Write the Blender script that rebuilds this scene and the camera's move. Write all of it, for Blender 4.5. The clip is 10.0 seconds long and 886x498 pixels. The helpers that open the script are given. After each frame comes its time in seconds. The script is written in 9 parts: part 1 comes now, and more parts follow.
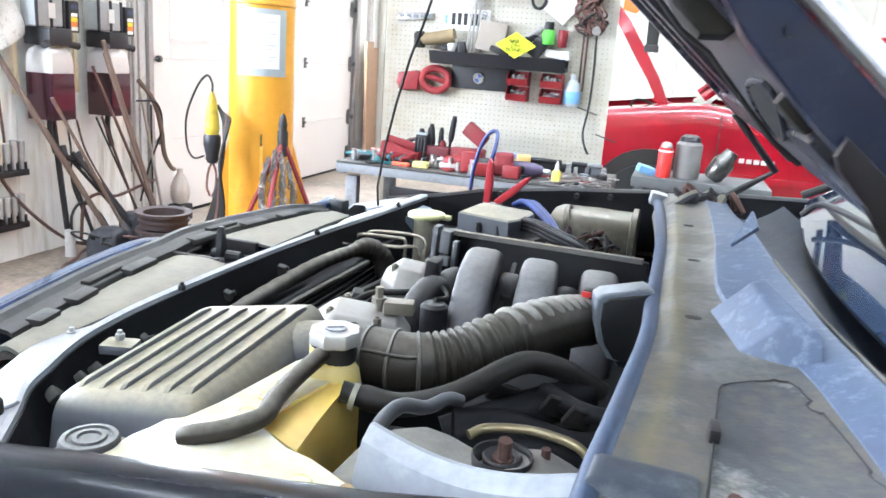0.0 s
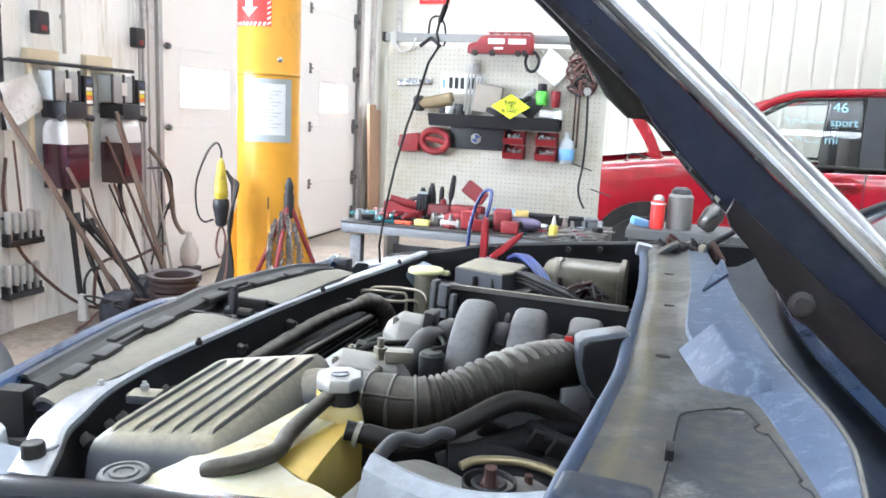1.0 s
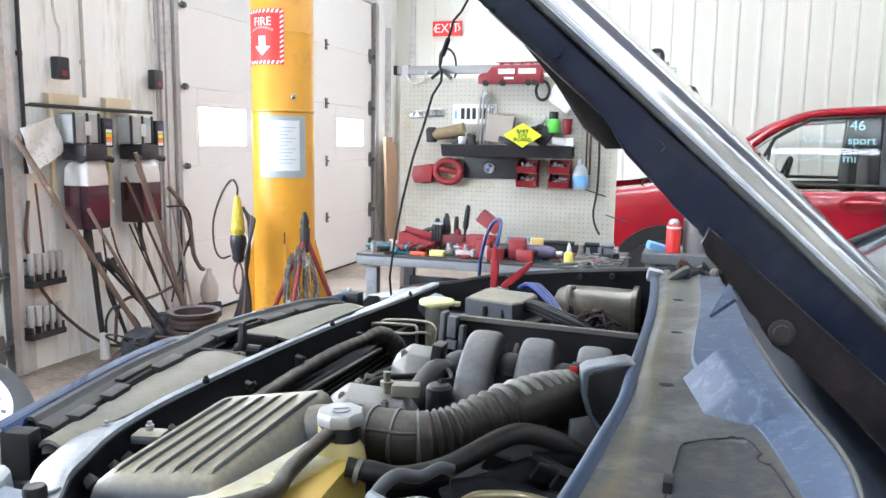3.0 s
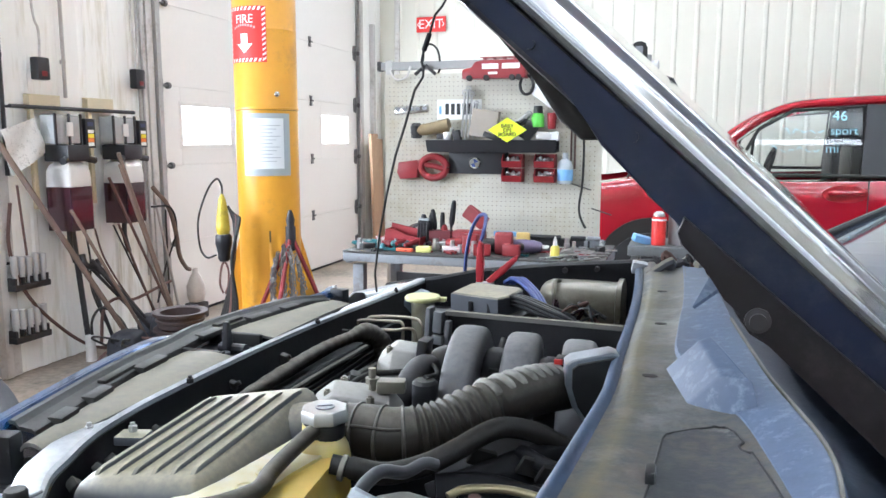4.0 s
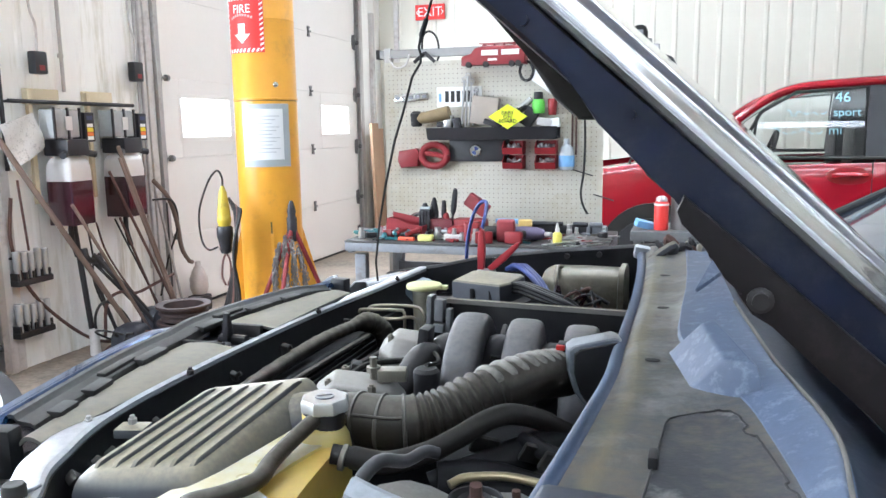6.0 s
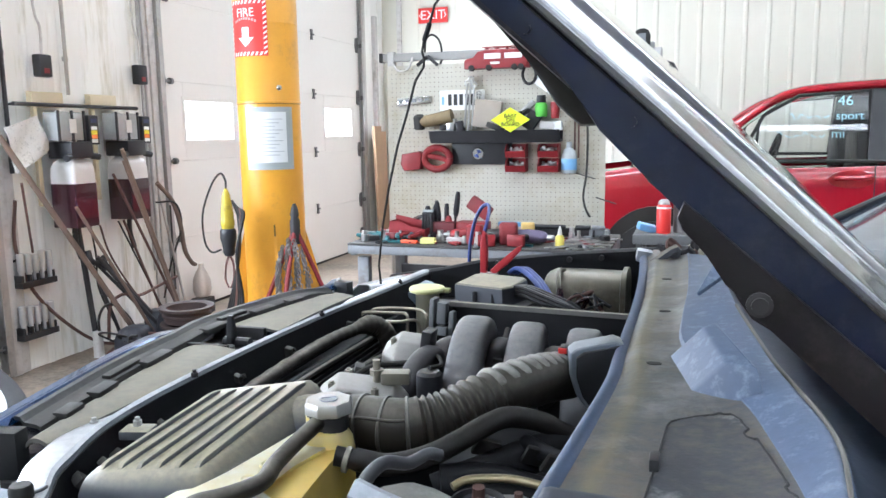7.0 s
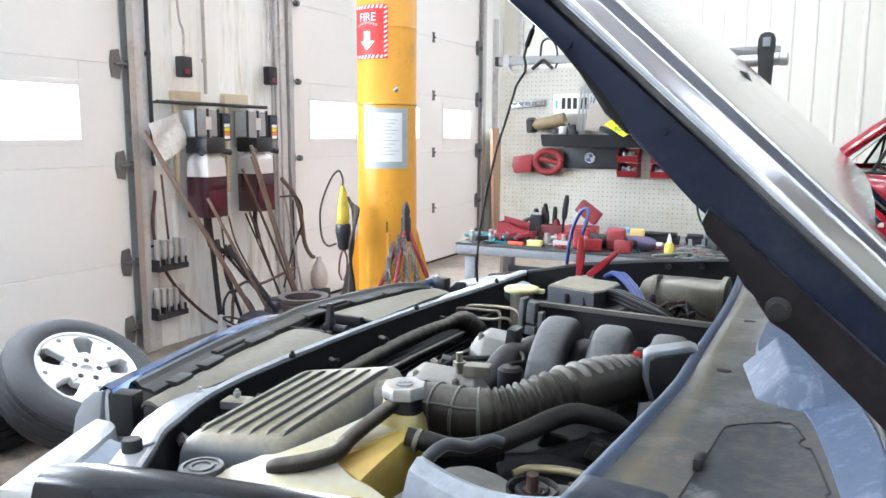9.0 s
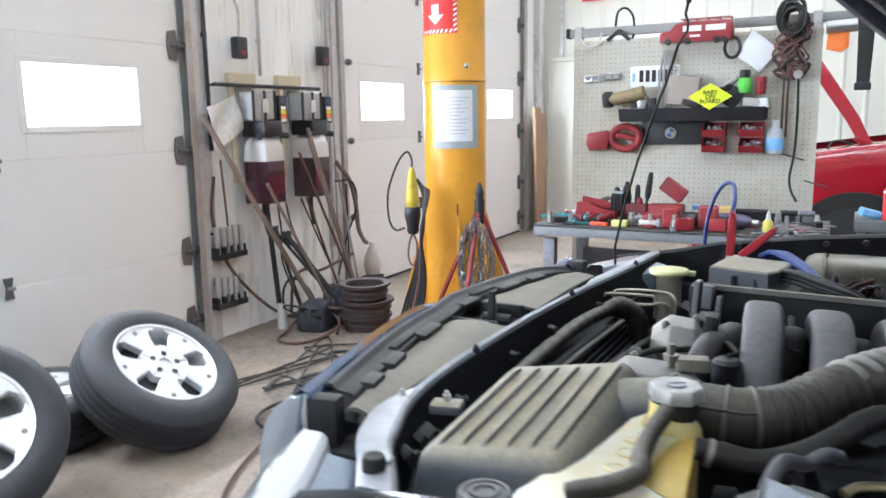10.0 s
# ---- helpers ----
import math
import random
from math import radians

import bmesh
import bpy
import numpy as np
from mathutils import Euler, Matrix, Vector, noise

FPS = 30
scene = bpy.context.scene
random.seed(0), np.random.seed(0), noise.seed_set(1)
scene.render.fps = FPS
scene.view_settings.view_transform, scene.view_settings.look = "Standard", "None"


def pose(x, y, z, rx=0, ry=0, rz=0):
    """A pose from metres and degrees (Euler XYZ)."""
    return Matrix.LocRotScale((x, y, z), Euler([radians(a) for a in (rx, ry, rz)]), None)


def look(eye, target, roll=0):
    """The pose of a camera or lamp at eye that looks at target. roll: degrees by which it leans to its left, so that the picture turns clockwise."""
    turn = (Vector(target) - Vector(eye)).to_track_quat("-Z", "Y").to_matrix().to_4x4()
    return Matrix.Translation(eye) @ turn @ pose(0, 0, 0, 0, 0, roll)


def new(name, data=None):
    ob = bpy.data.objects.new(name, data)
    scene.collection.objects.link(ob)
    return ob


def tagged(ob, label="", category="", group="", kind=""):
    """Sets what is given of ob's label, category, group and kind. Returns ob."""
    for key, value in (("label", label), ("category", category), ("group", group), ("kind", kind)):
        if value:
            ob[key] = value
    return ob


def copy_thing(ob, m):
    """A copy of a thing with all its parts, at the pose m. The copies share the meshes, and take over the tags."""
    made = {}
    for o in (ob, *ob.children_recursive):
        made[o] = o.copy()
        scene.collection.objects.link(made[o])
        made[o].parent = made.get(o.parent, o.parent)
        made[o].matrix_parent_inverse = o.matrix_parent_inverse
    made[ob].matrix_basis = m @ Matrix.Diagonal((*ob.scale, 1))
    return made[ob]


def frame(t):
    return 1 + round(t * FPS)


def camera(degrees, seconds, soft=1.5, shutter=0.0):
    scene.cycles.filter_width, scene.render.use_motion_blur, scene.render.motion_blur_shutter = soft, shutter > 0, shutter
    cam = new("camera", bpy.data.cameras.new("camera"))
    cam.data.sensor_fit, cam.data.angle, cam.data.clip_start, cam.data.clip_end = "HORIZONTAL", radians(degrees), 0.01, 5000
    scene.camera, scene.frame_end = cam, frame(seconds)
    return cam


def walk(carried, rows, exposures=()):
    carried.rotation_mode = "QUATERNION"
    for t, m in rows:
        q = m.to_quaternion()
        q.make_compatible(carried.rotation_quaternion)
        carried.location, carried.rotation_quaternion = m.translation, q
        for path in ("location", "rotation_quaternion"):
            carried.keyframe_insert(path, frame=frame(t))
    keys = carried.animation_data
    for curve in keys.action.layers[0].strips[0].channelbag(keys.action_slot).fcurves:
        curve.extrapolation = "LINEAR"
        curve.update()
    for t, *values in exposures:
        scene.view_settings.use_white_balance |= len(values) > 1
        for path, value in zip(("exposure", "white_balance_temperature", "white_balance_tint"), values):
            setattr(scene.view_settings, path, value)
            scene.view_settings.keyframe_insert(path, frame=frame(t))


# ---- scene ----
cam = camera(60.1, 10.0, soft=1.5, shutter=0.4)
PATH = [
    (0, (0.561, 0.421, 1.329), (0.026, 2.285, 0.84), 4.3),
    (0.5, (0.588, 0.359, 1.341), (0.086, 2.248, 0.917), 4.2),
    (1, (0.611, 0.322, 1.35), (0.043, 2.209, 1.003), 2.7),
    (1.5, (0.623, 0.312, 1.352), (0.008, 2.191, 1.047), 2.1),
    (2, (0.636, 0.31, 1.356), (0.022, 2.193, 1.077), 1.7),
    (3.5, (0.644, 0.34, 1.356), (0.019, 2.22, 1.085), 0.5),
    (4, (0.649, 0.337, 1.354), (0.051, 2.225, 1.071), 0.1),
    (4.5, (0.65, 0.343, 1.352), (0.049, 2.229, 1.063), -0.3),
    (5, (0.651, 0.353, 1.35), (0.064, 2.241, 1.048), -0.2),
    (5.5, (0.651, 0.353, 1.348), (0.054, 2.236, 1.035), -0.7),
    (7, (0.653, 0.343, 1.351), (0.042, 2.222, 1.047), -0.8),
    (7.5, (0.657, 0.346, 1.353), (0.086, 2.239, 1.054), 0.2),
    (8, (0.689, 0.348, 1.356), (0.085, 2.235, 1.082), 2.1),
    (8.2, (0.701, 0.345, 1.36), (0.027, 2.207, 1.08), 3.9),
    (8.5, (0.718, 0.333, 1.355), (-0.065, 2.144, 1.027), 3.5),
    (9, (0.725, 0.313, 1.353), (-0.169, 2.077, 1.055), 0.3),
    (9.2, (0.707, 0.306, 1.342), (-0.151, 2.075, 0.975), 1.6),
    (9.5, (0.619, 0.315, 1.311), (-0.306, 2.034, 0.873), 0.6),
    (9.8, (0.464, 0.311, 1.314), (-0.482, 2.036, 0.955), 0.9),
    (10, (0.375, 0.317, 1.322), (-0.554, 2.056, 0.984), -0.9),
]
EXPOSURES = [(0.0, 0.48, 5720, 10), (1.0, 0.19, 5725, 10), (2.0, 0.02, 5730, 10), (4.5, -0.10, 5735, 10), (8.0, -0.10, 5735, 10), (9.0, -0.03, 5720, 10), (10.0, -0.33, 5720, 10)]
walk(cam, [(t, look(eye, target, roll)) for t, eye, target, roll in PATH], EXPOSURES)

# ---- world, large lights, exposure ----
world = bpy.data.worlds.new("world")
scene.world = world
world.use_nodes = True
wn, wl = world.node_tree.nodes, world.node_tree.links
sky = wn.new("ShaderNodeTexSky")
sky.sky_type = "NISHITA"
sky.sun_disc = False
sky.sun_elevation, sky.sun_rotation = radians(35), radians(250)
wl.new(sky.outputs[0], wn["Background"].inputs[0])
wn["Background"].inputs[1].default_value = 0.15


LEFT_X, BACK_Y, FRONT_Y, RIGHT_X, CEIL_Z = -3.0, 9.3, -5.5, 8.0, 4.4
TUBE_ROWS = [(x, y) for y in (-2.6, 1.2, 4.4, 7.4) for x in (-1.3, 1.9, 5.2)]
TUBE_POWER = 24.0
WINDOW_POWER = 60.0


def area_lamp(name, m, sx, sy, power, colour):
    data = bpy.data.lights.new(name, "AREA")
    data.shape, data.size, data.size_y, data.energy, data.color = "RECTANGLE", sx, sy, power, colour
    ob = new(name, data)
    ob.matrix_world = m
    return ob


for x, y in TUBE_ROWS:
    area_lamp("tube_light", pose(x, y, CEIL_Z - 0.34), 2.3, 0.16, TUBE_POWER * (0.95 if y < 4 else 0.5) * (1.55 if x < 0 else 0.85), (0.93, 0.97, 1.0))
for y in sorted({y for x, y in TUBE_ROWS}):
    # added strips above the fixtures brighten the unseen ceiling that the hood mirrors
    area_lamp("ceiling_fill", pose(1.95, y, CEIL_Z - 0.22, 180, 0, 0), 8.4, 0.12, 430.0 if y < 4 else 270.0, (0.93, 0.97, 1.0))

# ---- materials ----
MATS = {}


def mat(name, colour, rough=0.5, metal=0.0, var=0.25, scale=6.0, fine=60.0, bump=0.15, dirt=None, dirt_amount=0.0,
        coat=0.0, trans=0.0, emit=0.0, sss=0.0, ior=1.45, dust=0.0, dust_colour=(0.42, 0.39, 0.33), flake=0.0, spec=0.5,
        scuff=None, scuff_scale=15.0, scuff_amount=0.5, streak=None, stretch=1.0):
    """A principled surface with coarse stains, fine grain, bump, worn dirt and settled dust."""
    if name in MATS:
        return MATS[name]
    m = bpy.data.materials.new(name)
    m.use_nodes = True
    n, l = m.node_tree.nodes, m.node_tree.links
    b = n["Principled BSDF"]
    co = n.new("ShaderNodeTexCoord")
    info = n.new("ShaderNodeObjectInfo")
    add = n.new("ShaderNodeVectorMath")
    add.operation = "MULTIPLY_ADD"
    l.new(info.outputs["Random"], add.inputs[0])
    add.inputs[1].default_value = (17.0, 9.0, 5.0)
    squash = n.new("ShaderNodeVectorMath")
    squash.operation = "MULTIPLY"
    l.new(co.outputs["Object"], squash.inputs[0])
    squash.inputs[1].default_value = (1.0, 1.0, stretch)
    l.new(squash.outputs[0], add.inputs[2])
    big, small = n.new("ShaderNodeTexNoise"), n.new("ShaderNodeTexNoise")
    for node, s, d in ((big, scale, 4.0), (small, fine, 6.0)):
        node.inputs["Scale"].default_value, node.inputs["Detail"].default_value = s, d
        node.inputs["Roughness"].default_value = 0.62
        l.new(add.outputs[0], node.inputs["Vector"])
    mix = n.new("ShaderNodeMix")
    mix.data_type = "RGBA"
    lo = tuple(c * (1 - var) for c in colour)
    hi = tuple(min(1.0, c * (1 + var)) for c in colour)
    mix.inputs["A"].default_value, mix.inputs["B"].default_value = (*lo, 1), (*hi, 1)
    avg = n.new("ShaderNodeMath")
    avg.operation = "MULTIPLY_ADD"
    l.new(small.outputs["Fac"], avg.inputs[0])
    avg.inputs[1].default_value = 0.45
    half = n.new("ShaderNodeMath")
    half.operation = "MULTIPLY"
    l.new(big.outputs["Fac"], half.inputs[0])
    half.inputs[1].default_value = 0.55
    l.new(half.outputs[0], avg.inputs[2])
    l.new(avg.outputs[0], mix.inputs["Factor"])
    out = mix.outputs["Result"]
    if dirt is not None:
        ramp = n.new("ShaderNodeMapRange")
        ramp.inputs["From Min"].default_value = 0.62 - 0.3 * dirt_amount
        ramp.inputs["From Max"].default_value = 0.80 - 0.2 * dirt_amount
        l.new(avg.outputs[0], ramp.inputs["Value"])
        mix2 = n.new("ShaderNodeMix")
        mix2.data_type = "RGBA"
        l.new(ramp.outputs[0], mix2.inputs["Factor"])
        l.new(out, mix2.inputs["A"])
        mix2.inputs["B"].default_value = (*dirt, 1)
        out = mix2.outputs["Result"]
    if dust > 0:
        geo = n.new("ShaderNodeNewGeometry")
        sep = n.new("ShaderNodeSeparateXYZ")
        l.new(geo.outputs["Normal"], sep.inputs[0])
        up = n.new("ShaderNodeMapRange")
        up.inputs["From Min"].default_value, up.inputs["From Max"].default_value = 0.30, 0.97
        up.inputs["To Max"].default_value = dust
        l.new(sep.outputs["Z"], up.inputs["Value"])
        mul = n.new("ShaderNodeMath")
        mul.operation = "MULTIPLY"
        mul.use_clamp = True
        l.new(up.outputs[0], mul.inputs[0])
        lift = n.new("ShaderNodeMapRange")
        lift.inputs["From Min"].default_value, lift.inputs["From Max"].default_value = 0.35, 0.6
        lift.inputs["To Min"].default_value, lift.inputs["To Max"].default_value = 0.5, 1.2
        l.new(avg.outputs[0], lift.inputs["Value"])
        l.new(lift.outputs[0], mul.inputs[1])
        mix3 = n.new("ShaderNodeMix")
        mix3.data_type = "RGBA"
        l.new(mul.outputs[0], mix3.inputs["Factor"])
        l.new(out, mix3.inputs["A"])
        mix3.inputs["B"].default_value = (*dust_colour, 1)
        out = mix3.outputs["Result"]
    if scuff is not None:
        rub = n.new("ShaderNodeTexNoise")
        rub.inputs["Scale"].default_value, rub.inputs["Detail"].default_value, rub.inputs["Roughness"].default_value = scuff_scale, 8.0, 0.72
        l.new(add.outputs[0], rub.inputs["Vector"])
        cutoff = n.new("ShaderNodeMapRange")
        cutoff.inputs["From Min"].default_value, cutoff.inputs["From Max"].default_value = 0.52, 0.72
        cutoff.inputs["To Max"].default_value = scuff_amount
        l.new(rub.outputs["Fac"], cutoff.inputs["Value"])
        mix4 = n.new("ShaderNodeMix")
        mix4.data_type = "RGBA"
        l.new(cutoff.outputs[0], mix4.inputs["Factor"])
        l.new(out, mix4.inputs["A"])
        mix4.inputs["B"].default_value = (*scuff, 1)
        out = mix4.outputs["Result"]
    if streak is not None:
        # an ochre tide mark along the trough, with a ragged edge
        place = n.new("ShaderNodeSeparateXYZ")
        l.new(co.outputs["Object"], place.inputs[0])
        bend = n.new("ShaderNodeMath")
        bend.operation = "MULTIPLY_ADD"
        l.new(big.outputs["Fac"], bend.inputs[0])
        bend.inputs[1].default_value = 0.03
        l.new(place.outputs["X"], bend.inputs[2])
        off = n.new("ShaderNodeMapRange")
        off.inputs["From Min"].default_value, off.inputs["From Max"].default_value = -0.75, -0.40
        off.inputs["To Min"].default_value, off.inputs["To Max"].default_value = 0.026, 0.0
        l.new(place.outputs["Y"], off.inputs["Value"])
        total = n.new("ShaderNodeMath")
        total.operation = "ADD"
        l.new(bend.outputs[0], total.inputs[0])
        l.new(off.outputs[0], total.inputs[1])
        shift = n.new("ShaderNodeMath")
        shift.operation = "SUBTRACT"
        l.new(total.outputs[0], shift.inputs[0])
        shift.inputs[1].default_value = 0.009
        far = n.new("ShaderNodeMath")
        far.operation = "ABSOLUTE"
        l.new(shift.outputs[0], far.inputs[0])
        soft_edge = n.new("ShaderNodeMapRange")
        soft_edge.inputs["From Min"].default_value, soft_edge.inputs["From Max"].default_value = 0.001, 0.016
        soft_edge.inputs["To Min"].default_value, soft_edge.inputs["To Max"].default_value = 0.32, 0.0
        l.new(far.outputs[0], soft_edge.inputs["Value"])
        mix5 = n.new("ShaderNodeMix")
        mix5.data_type = "RGBA"
        l.new(soft_edge.outputs[0], mix5.inputs["Factor"])
        l.new(out, mix5.inputs["A"])
        mix5.inputs["B"].default_value = (*streak, 1)
        out = mix5.outputs["Result"]
    l.new(out, b.inputs["Base Color"])
    rr = n.new("ShaderNodeMapRange")
    rr.inputs["To Min"].default_value, rr.inputs["To Max"].default_value = max(0.02, rough * 0.78), min(1.0, rough * 1.22)
    l.new(avg.outputs[0], rr.inputs["Value"])
    l.new(rr.outputs[0], b.inputs["Roughness"])
    b.inputs["Metallic"].default_value = metal
    b.inputs["IOR"].default_value = ior
    b.inputs["Specular IOR Level"].default_value = spec
    b.inputs["Coat Weight"].default_value = coat
    b.inputs["Coat Roughness"].default_value = 0.04
    b.inputs["Transmission Weight"].default_value = trans
    if sss:
        b.inputs["Subsurface Weight"].default_value = sss
        b.inputs["Subsurface Radius"].default_value = (0.03, 0.025, 0.01)
    if emit:
        b.inputs["Emission Color"].default_value = (*colour, 1)
        b.inputs["Emission Strength"].default_value = emit
    if bump > 0:
        bp = n.new("ShaderNodeBump")
        bp.inputs["Strength"].default_value, bp.inputs["Distance"].default_value = bump, 0.004
        l.new(small.outputs["Fac"], bp.inputs["Height"])
        l.new(bp.outputs[0], b.inputs["Normal"])
    MATS[name] = m
    return m


concrete = mat("concrete", (0.235, 0.185, 0.14), 0.7, var=0.35, scale=1.6, fine=35, bump=0.25, dirt=(0.075, 0.063, 0.05), dirt_amount=0.62, scuff=(0.30, 0.25, 0.20), scuff_scale=5, scuff_amount=0.5)
wall_white = mat("wall_white", (0.64, 0.625, 0.545), 0.5, var=0.05, scale=1.2, fine=14, bump=0.03)
wall_grimy = mat("wall_grimy", (0.88, 0.875, 0.84), 0.5, var=0.14, scale=5.0, fine=24, bump=0.05, dirt=(0.46, 0.42, 0.30), dirt_amount=0.36, stretch=0.14, scuff=(0.50, 0.48, 0.38), scuff_scale=5, scuff_amount=0.4)
door_white = mat("door_white", (0.83, 0.80, 0.76), 0.45, var=0.06, scale=1.2, fine=25, bump=0.03)
ceiling_white = mat("ceiling_white", (0.8, 0.8, 0.78), 0.6, var=0.04, scale=1, bump=0.02)
galv = mat("galvanised_steel", (0.45, 0.44, 0.43), 0.45, 0.7, var=0.25, scale=5, fine=30, dirt=(0.25, 0.22, 0.19), dirt_amount=0.4)
trim_grey = mat("trim_grey", (0.56, 0.54, 0.52), 0.55, var=0.15, scale=3, fine=22, dirt=(0.28, 0.25, 0.22), dirt_amount=0.4)
rusty = mat("rusty_iron", (0.11, 0.06, 0.05), 0.7, 0.3, var=0.45, scale=14, fine=70, bump=0.3)
black_iron = mat("black_iron", (0.035, 0.033, 0.035), 0.5, 0.4, var=0.3, scale=12, fine=60)
black_plastic = mat("black_plastic", (0.021, 0.021, 0.024), 0.42, var=0.3, scale=9, fine=70, dust=0.07, spec=0.4)
black_rubber = mat("black_rubber", (0.022, 0.021, 0.020), 0.6, var=0.3, scale=10, fine=80, dust=0.06, spec=0.35)
dusty_rubber = mat("dusty_rubber", (0.030, 0.029, 0.028), 0.6, var=0.3, scale=14, fine=80, dust=0.15, dust_colour=(0.24, 0.23, 0.22))
# near black puts the shade deep in the bay into the colour
bay_shade_black = mat("bay_shade_black", (0.008, 0.008, 0.010), 0.55, var=0.4, scale=10, fine=50, dust=0.012, spec=0.2)
dusty_plastic = mat("dusty_plastic", (0.085, 0.09, 0.105), 0.46, var=0.2, scale=11, fine=110, dust=0.84, dust_colour=(0.35, 0.31, 0.215), bump=0.12)
dusty_hose = mat("dusty_hose", (0.022, 0.018, 0.014), 0.5, var=0.4, scale=16, fine=90, dust=0.42, dust_colour=(0.27, 0.245, 0.20), bump=0.3, spec=0.35)
runner_grey = mat("runner_grey", (0.085, 0.083, 0.092), 0.45, var=0.35, scale=14, fine=90, dust=0.36, dust_colour=(0.36, 0.355, 0.35), dirt=(0.09, 0.07, 0.055), dirt_amount=0.35)
cast_alu = mat("cast_aluminium", (0.32, 0.31, 0.29), 0.5, 0.3, var=0.25, scale=14, fine=90, dirt=(0.16, 0.13, 0.10), dirt_amount=0.3, dust=0.3, dust_colour=(0.5, 0.48, 0.44))
cover_grey = mat("cover_grey", (0.15, 0.145, 0.135), 0.75, var=0.18, scale=9, fine=60, dust=0.75, dust_colour=(0.265, 0.238, 0.185), bump=0.1)
rail_metal = mat("rail_metal", (0.27, 0.29, 0.335), 0.34, 0.3, var=0.25, scale=8, fine=60, dust=0.62, dust_colour=(0.70, 0.71, 0.72), dirt=(0.20, 0.19, 0.17), dirt_amount=0.2)
# the pale dust layer is whitened for the glare on the tank's top
tank_plastic = mat("tank_plastic", (0.74, 0.60, 0.22), 0.35, var=0.22, scale=13, fine=50, bump=0.06, sss=0.2, dust=0.74, dust_colour=(0.86, 0.84, 0.72))
cap_metal = mat("cap_metal", (0.52, 0.52, 0.51), 0.30, 0.5, var=0.3, scale=24, fine=80, scuff=(0.30, 0.29, 0.27), scuff_scale=40, scuff_amount=0.5)
cowl_plastic = mat("cowl_plastic", (0.070, 0.075, 0.085), 0.46, var=0.5, scale=6, fine=60, dirt=(0.15, 0.115, 0.065), dirt_amount=0.62, bump=0.35, dust=0.30, dust_colour=(0.165, 0.155, 0.135), scuff=(0.38, 0.38, 0.365), scuff_scale=5, scuff_amount=0.65, streak=(0.27, 0.23, 0.10))
scuttle_grey = mat("scuttle_grey", (0.012, 0.017, 0.030), 0.5, var=0.4, scale=7, fine=40, dust=0.06, dust_colour=(0.11, 0.125, 0.15), scuff=(0.07, 0.09, 0.12), spec=0.2, scuff_scale=12, scuff_amount=0.3)
flange_dark = mat("flange_dark", (0.006, 0.010, 0.030), 0.30, 0.1, var=0.3, scale=8, fine=70, bump=0.08, coat=0.15, spec=0.35, scuff=(0.05, 0.058, 0.075), scuff_scale=7, scuff_amount=0.6)
cowl_blue = mat("cowl_blue", (0.070, 0.100, 0.168), 0.5, var=0.35, scale=16, fine=90, dust=0.28, dust_colour=(0.165, 0.205, 0.285), bump=0.15, scuff=(0.36, 0.43, 0.54), scuff_scale=38, scuff_amount=0.4)
seal_blue = mat("seal_blue", (0.022, 0.040, 0.086), 0.5, var=0.3, scale=14, fine=60, dust=0.20, dust_colour=(0.11, 0.155, 0.25))
tower_metal = mat("tower_metal", (0.26, 0.28, 0.32), 0.45, 0.15, var=0.35, scale=12, fine=60, dust=0.65, dust_colour=(0.60, 0.65, 0.72), dirt=(0.17, 0.15, 0.12), dirt_amount=0.35, scuff=(0.62, 0.66, 0.7), scuff_scale=18, scuff_amount=0.4)
# one car paint twice: brighter for the lit lip, near black for the fender
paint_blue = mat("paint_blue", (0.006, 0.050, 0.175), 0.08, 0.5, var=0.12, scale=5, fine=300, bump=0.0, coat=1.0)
paint_shaded = mat("paint_shaded", (0.008, 0.009, 0.013), 0.25, 0.0, var=0.25, scale=5, fine=300, bump=0.0, coat=0.05, spec=0.18)
paint_wet = mat("paint_wet", (0.012, 0.015, 0.032), 0.13, 0.1, var=0.2, scale=9, fine=230, bump=0.02, coat=1.0, spec=0.8)
paint_wet.node_tree.nodes["Principled BSDF"].inputs["Coat IOR"].default_value = 1.9


